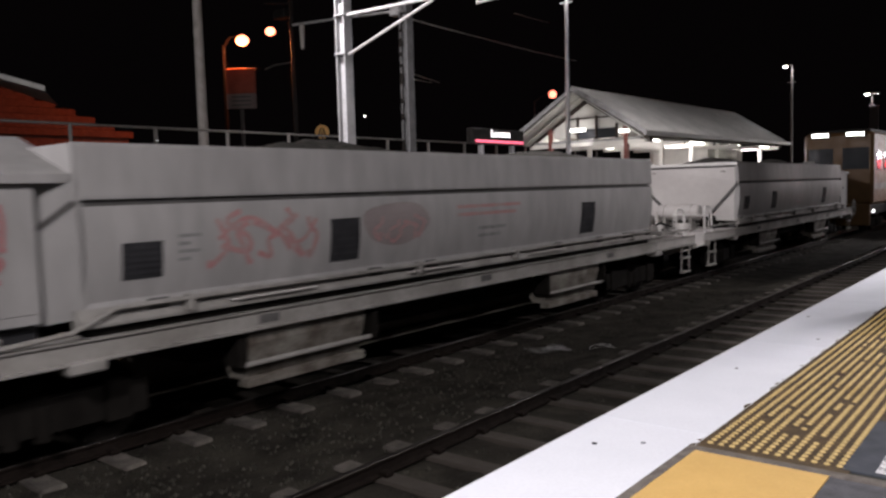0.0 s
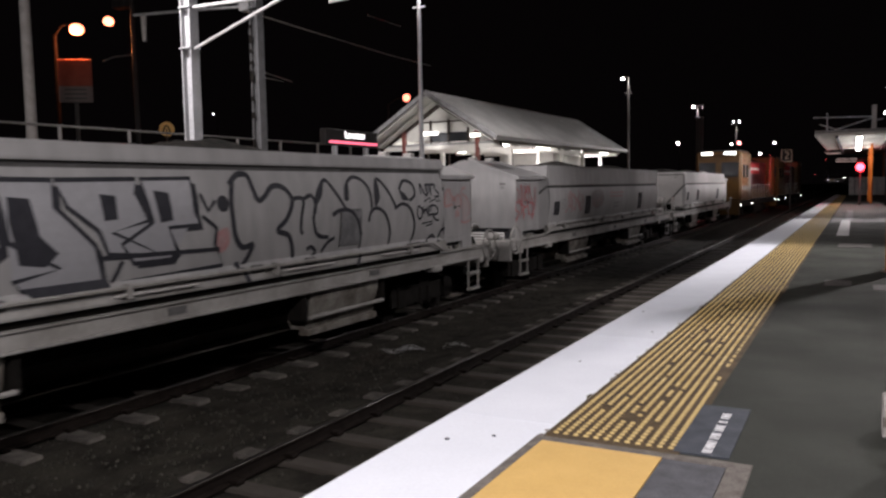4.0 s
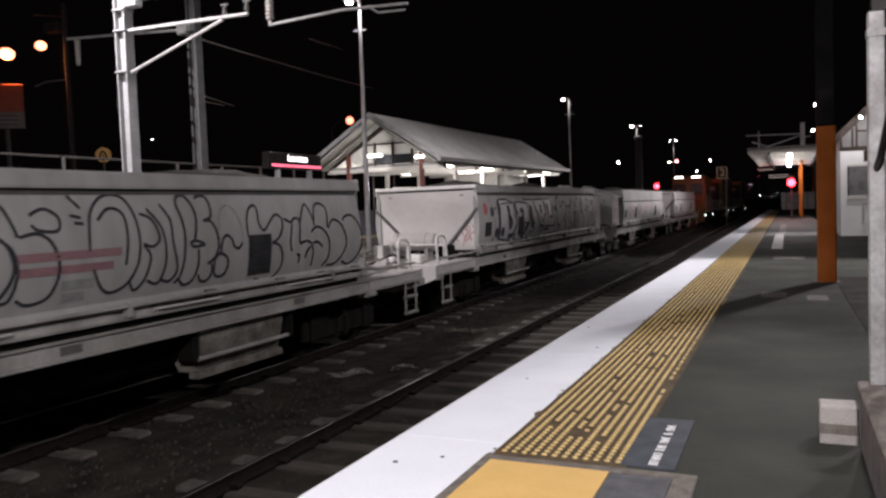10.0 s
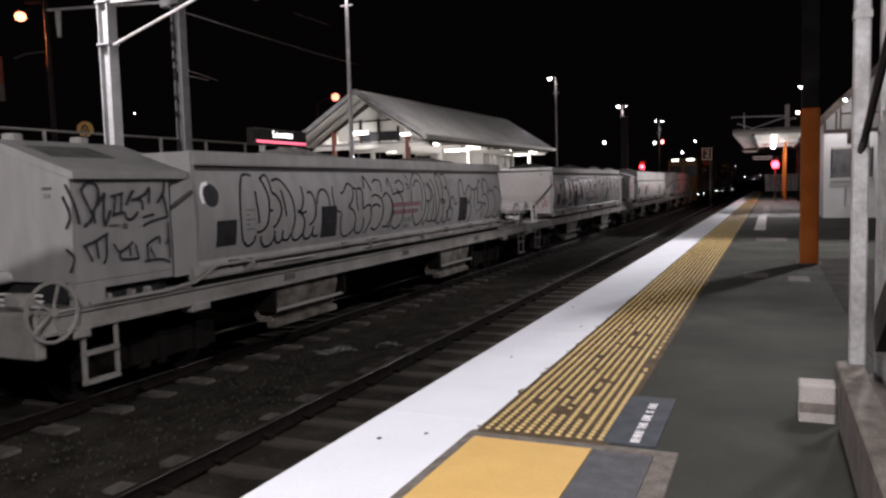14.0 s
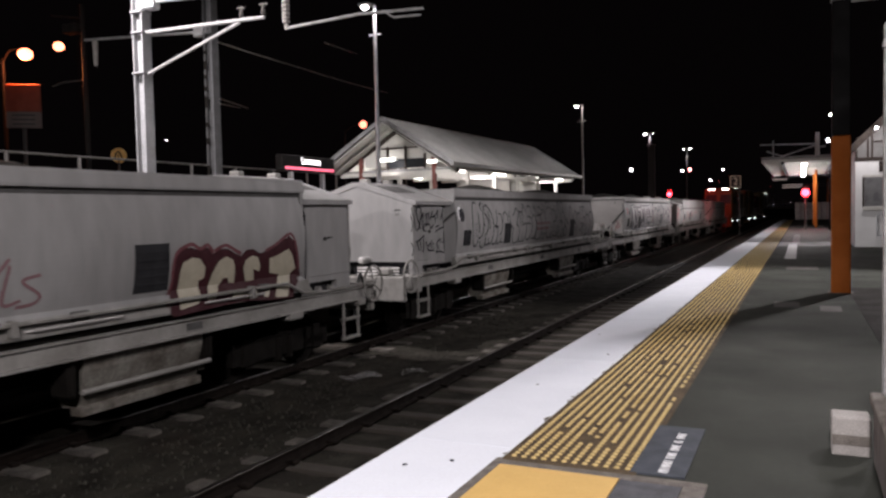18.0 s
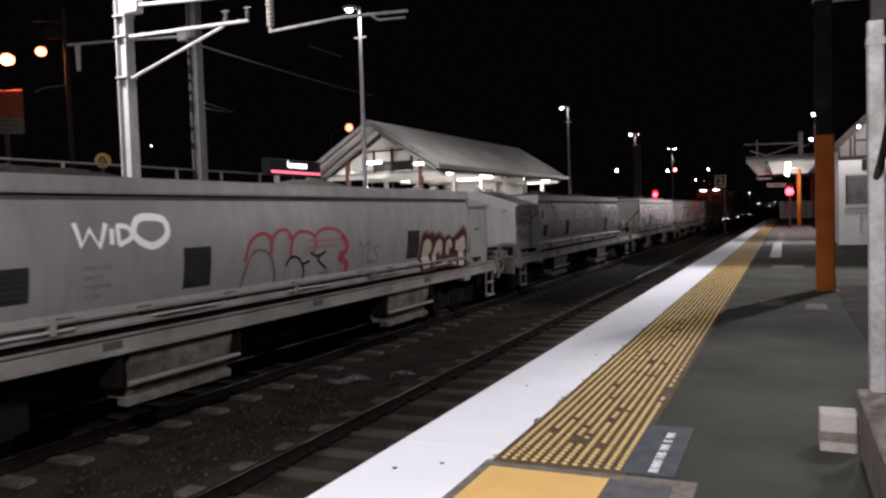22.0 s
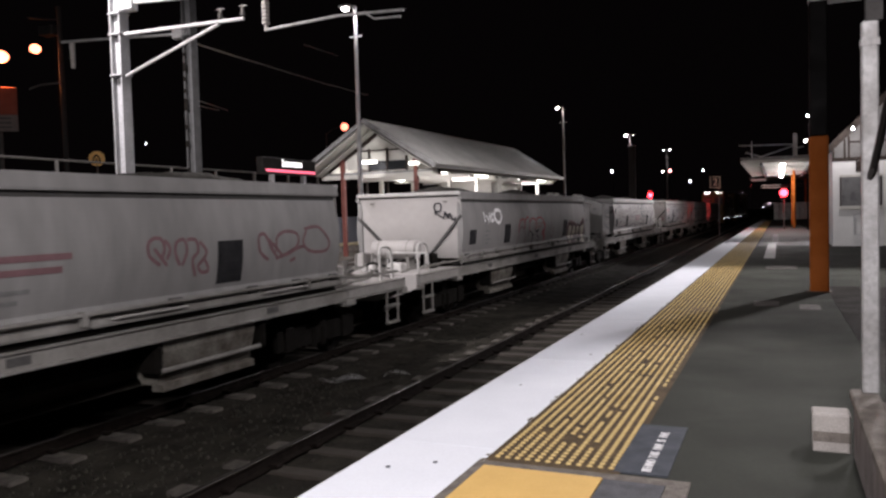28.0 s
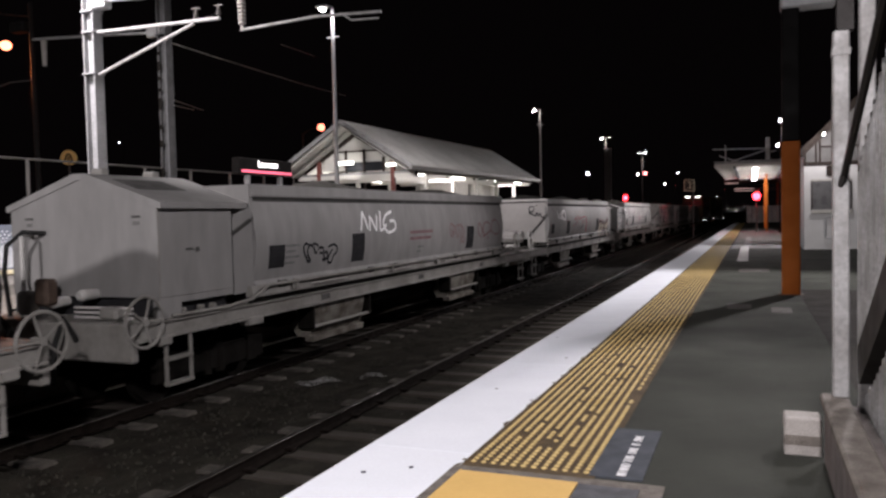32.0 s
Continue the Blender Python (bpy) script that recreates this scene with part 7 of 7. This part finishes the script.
dm = thing("line_mast", (-10.56, 62, 0.1), "broad dark steel mast beside the far track", "mast")
part("mast_face", block(B(), -0.26, 0.26, -0.18, 0.18, 0, 6.4, 0.02), BLACK_PAINT, dm)
part("mast_cap", block(B(), -0.30, 0.30, -0.21, 0.21, 6.4, 6.46, 0.01), MESH_GREY, dm)
nc = thing("platform_canopy", (0, 90, 0), "next platform canopy with lit tubes, further along", "canopy")
part("canopy_roof", block(B(), -2.85, 3.2, 0, 12, 4.56, 4.66, 0.02), DULL_GALV, nc)
for x in (1.6, 2.8):
    part("post", rod(B(), (x, 6, 0), (x, 6, 4.56), 0.09, seg=10), ORANGE, nc)
part("tube_light", block(B(), -2.8, -1.3, 4.9, 5.0, 4.49, 4.555), TUBE_DIM, nc, "dim lit tube")
for z in (3.60, 3.85):
    part("hanger_beam", block(B(), -1.75, 2.9, 5.2, 5.3, z + 0.05, z + 0.10), DULL_GALV, nc)
    part("tube_light", block(B(), -1.75, 0.25, 5.2, 5.3, z, z + 0.05), TUBE_DIM, nc, "dim lit tube")
part("hanger", block(B(), 1.55, 1.65, 5.2, 5.3, 3.60, 4.56), DULL_GALV, nc)

# orange column beside the eye, with a dark upper shaft
col = thing("platform_column", (0.655, 15.1, -0.05), "orange painted steel column with a dark upper shaft", "column")
part("lower_shaft", block(B(), -0.15, 0.15, -0.15, 0.15, 0, 2.74, 0.02), ORANGE, col, "orange painted shaft")
part("upper_shaft", block(B(), -0.145, 0.145, -0.145, 0.145, 2.74, 5.1, 0.02), DEEP_BLACK, col, "dark shaft")
part("base_plate", block(B(), -0.2, 0.2, -0.2, 0.2, 0, 0.03, 0.005), RUST, col)
part("column_head", block(B(), -0.16, 0.72, -0.2, 0.2, 5.05, 5.4, 0.03), GALV, col)

# station house
hs = thing("station_house", (1.9, 33.0, -0.1), "white timber station house with dark half-timbered gable", "building")
part("front_wall", block(B(), 0, 7, 0, 0.2, 0, 3.25), HOUSE_WHITE, hs)
part("side_wall", block(B(), 0, 0.2, 0.2, 12, 0, 3.7), HOUSE_WHITE, hs)
gb = B()
extrude_y(gb, [(0, 3.25), (7, 3.25), (7, 3.7), (3.5, 7.1), (0, 3.7)], 0.02, 0.2)
part("gable", gb, mat("grey_gable_sheet", (0.17, 0.165, 0.16), 0.8, 0, 0.2, 3), hs)
for s, x in ((1, 0), (-1, 7)):
    bb = B()
    extrude_y(bb, [(x - 0.3 * s, 3.35), (x - 0.3 * s, 3.62), (3.5, 7.35), (3.5, 7.1)], -0.25, -0.05)
    part("barge_board", bb, TIMBER, hs)
    rr = B()
    extrude_y(rr, [(x - 0.3 * s, 3.62), (x - 0.3 * s, 3.70), (3.5, 7.45), (3.5, 7.35)], -0.3, 12)
    part("roof_slope", rr, TIMBER, hs)
part("timber_beam", block(B(), -0.02, 7, -0.03, 0.02, 3.22, 3.36), TIMBER, hs)
for k, x in enumerate((0.0, 0.38, 0.52, 0.95, 1.4, 1.9)):
    part("timber_stud", block(B(), x, x + 0.07, -0.03, 0.02, 3.36, 3.68 + 0.95 * x), TIMBER, hs)
part("timber_beam", block(B(), 0.55, 2.6, -0.03, 0.02, 3.90, 3.97), TIMBER, hs)
wn = part("window", block(B(), 0.30, 1.6, -0.02, 0.0, 1.52, 2.62), BLIND, hs)
for x in (0.24, 1.60):
    part("window_frame", block(B(), x, x + 0.06, -0.03, 0.0, 1.52, 2.62), TIMBER, wn)
part("pane", block(B(), 0.32, 1.58, -0.028, -0.022, 1.54, 2.60), FROSTED, wn, "grey frosted pane")
part("window_frame", block(B(), 0.24, 1.66, -0.03, 0.0, 2.62, 2.70), CEIL, wn)
part("window_sill", block(B(), 0.24, 1.66, -0.12, 0.0, 1.38, 1.52, 0.01), CEIL, wn)
part("notice_frame", block(B(), 0.78, 1.0, -0.05, 0.0, 2.8, 3.2), TIMBER, hs)
part("rail_loop", pipe(B(), [(1.0, -0.1, 1.25), (0.72, -0.1, 1.2), (0.72, -0.1, 0.45), (1.0, -0.1, 0.4)], 0.03), GALV, hs)
hl = thing("house_lamp", (2.51, 31.9, 4.24), "small bright wall lamp under the gable", "lamp")
bm = B()
bmesh.ops.create_uvsphere(bm, u_segments=12, v_segments=8, radius=0.045)
part("lens", bm, LAMP_ON, hl)
part("bracket", block(B(), -0.03, 0.03, 0.05, 1.02, -0.03, 0.03), GALV, hl)

# low wall, post and stair balustrade beside the eye
lw = thing("low_wall", (0, 0, 0), "low rendered wall with a concrete cap", "wall", kind="structure")
part("wall_body", block(B(), 0.395, 0.70, -6, 5.03, 0, 0.35, 0.012), BRICKWALL, lw)
part("wall_cap", block(B(), 0.375, 0.52, -6, 5.06, 0.35, 0.41, 0.012), FRAME_CONCRETE, lw)
fb = thing("footing_block", (0.265, 5.2, 0), "pale concrete footing block on the platform", "block")
part("body", block(B(), -0.085, 0.125, -0.1, 0.1, 0, 0.235, 0.01), CONCRETE, fb)
part("stain", block(B(), -0.083, 0.12, -0.104, -0.1, 0.07, 0.13), FRAME_CONCRETE, fb)
gp = thing("stair_balustrade", (0, 0, 0.41), "galvanised stair balustrade with upright bars and dark rail", "balustrade")
part("newel_post", block(B(), 0.435, 0.52, 4.94, 5.02, 0, 2.10, 0.008), OLD_GALV, gp)
part("newel_band", block(B(), 0.43, 0.525, 4.935, 5.025, 1.96, 2.0), OLD_GALV, gp)
part("upper_post", block(B(), 0.455, 0.54, 4.94, 5.02, 2.10, 4.2), BLACK_PAINT, gp)
part("side_post", block(B(), 0.56, 0.64, 4.86, 4.94, -0.4, 4.2, 0.008), OLD_GALV, gp)
for k in range(32):
    y = 4.84 - 0.095 * k
    zs = 0.22 + 0.575 * (4.9 - y)
    part("bar", rod(B(), (0.56, y, zs), (0.56, y, 1.27 + 0.51 * (4.95 - y)), 0.014, seg=6), OLD_GALV, gp)
    if k < 24:
        part("lower_bar", rod(B(), (0.60, y, -0.4), (0.60, y, zs - 0.2), 0.012, seg=6), OLD_GALV, gp)
part("hand_rail", pipe(B(), [(0.465, 5.0, 0.95), (0.47, 4.97, 1.20), (0.49, 4.90, 1.29), (0.53, 1.75, 2.90)], 0.021), BLACK_PAINT, gp)
part("stringer", block(B(), 0.53, 0.60, -1.7, 1.75, -0.20, 0.0, 0.0, turn=Matrix.Translation((0, 3.2, 1.20)) @ Matrix.Rotation(-math.atan(0.575), 4, "X")), BLACK_PAINT, gp)

# flight of the stairs behind the balustrade, climbing over the eye's side
sf = thing("stair_flight", (0, 0, 0.41), "dark steel stair flight beside the platform", "stairs", kind="structure")
for k in range(22):
    y = 4.75 - 0.28 * k
    z = 0.22 + 0.168 * k
    part("tread", block(B(), 0.66, 2.3, y - 0.30, y, z - 0.04, z, 0.004), BLACK_PAINT, sf)
    part("riser", block(B(), 0.66, 2.3, y - 0.02, y - 0.005, z - 0.168, z - 0.04), BLACK_PAINT, sf)

# torn plastic on the ballast
for k, (at, n, size) in enumerate((((-6.2, 10.2, -1.03), 18, 1.0), ((-5.55, 10.75, -1.03), 7, 0.7))):
    lt = B()
    rng = random.Random(21 + k)
    for _ in range(n):
        a = [(size * rng.uniform(-0.32, 0.32), size * rng.uniform(-0.24, 0.24)) for _ in range(4)]
        ribbon(lt, smooth_line(a), 0.006, lambda h, z: (h, z, 0.04 + 0.04 * math.sin(9 * h + 5 * z + k)))
    alone("plastic_litter", lt, LITTER, at, "torn crumpled clear plastic lying on the ballast", "litter", "litter")

# specks and worn bits on the white edge and the platform
rng = random.Random(31)
for x, y, r in ((-2.12, 3.97, 0.016), (-1.89, 4.14, 0.014), (-2.05, 6.3, 0.012), (-1.8, 7.9, 0.015), (-2.2, 9.2, 0.014)):
    alone("chewing_gum", disc(B(), (0, 0, 0.004), r, (0, 0, 1), 9, 0.004), SIGN_BLUE, GRADE @ Matrix.Translation((x, y, 0)), "flat dark speck of old gum on the white edge", "speck", "specks")


# ---- what moves ----
def motions():
    dense = []
    for (t0, s0), (t1, s1) in zip(ROLL, ROLL[1:]):
        n = max(1, math.ceil((s1 - s0) / 0.5))
        dense += [(t0 + (t1 - t0) * k / n, s0 + (s1 - s0) * k / n) for k in range(n)]
    dense.append(ROLL[-1])
    for w, u0, turned in TRAIN:
        walk(w, [(t, pose(FAR_TRACK + BEND.get(w, 0), u0 + s, RAIL_Z, 0, 0, turned)) for t, s in ROLL])
        way = -1 if turned == 180 else 1
        for o in w.children_recursive:
            if o.name.startswith("wheelset"):
                x, y, z = o.matrix_basis.translation
                walk(o, [(t, pose(x, y, z, -way * math.degrees(s / 0.40))) for t, s in dense])


motions()
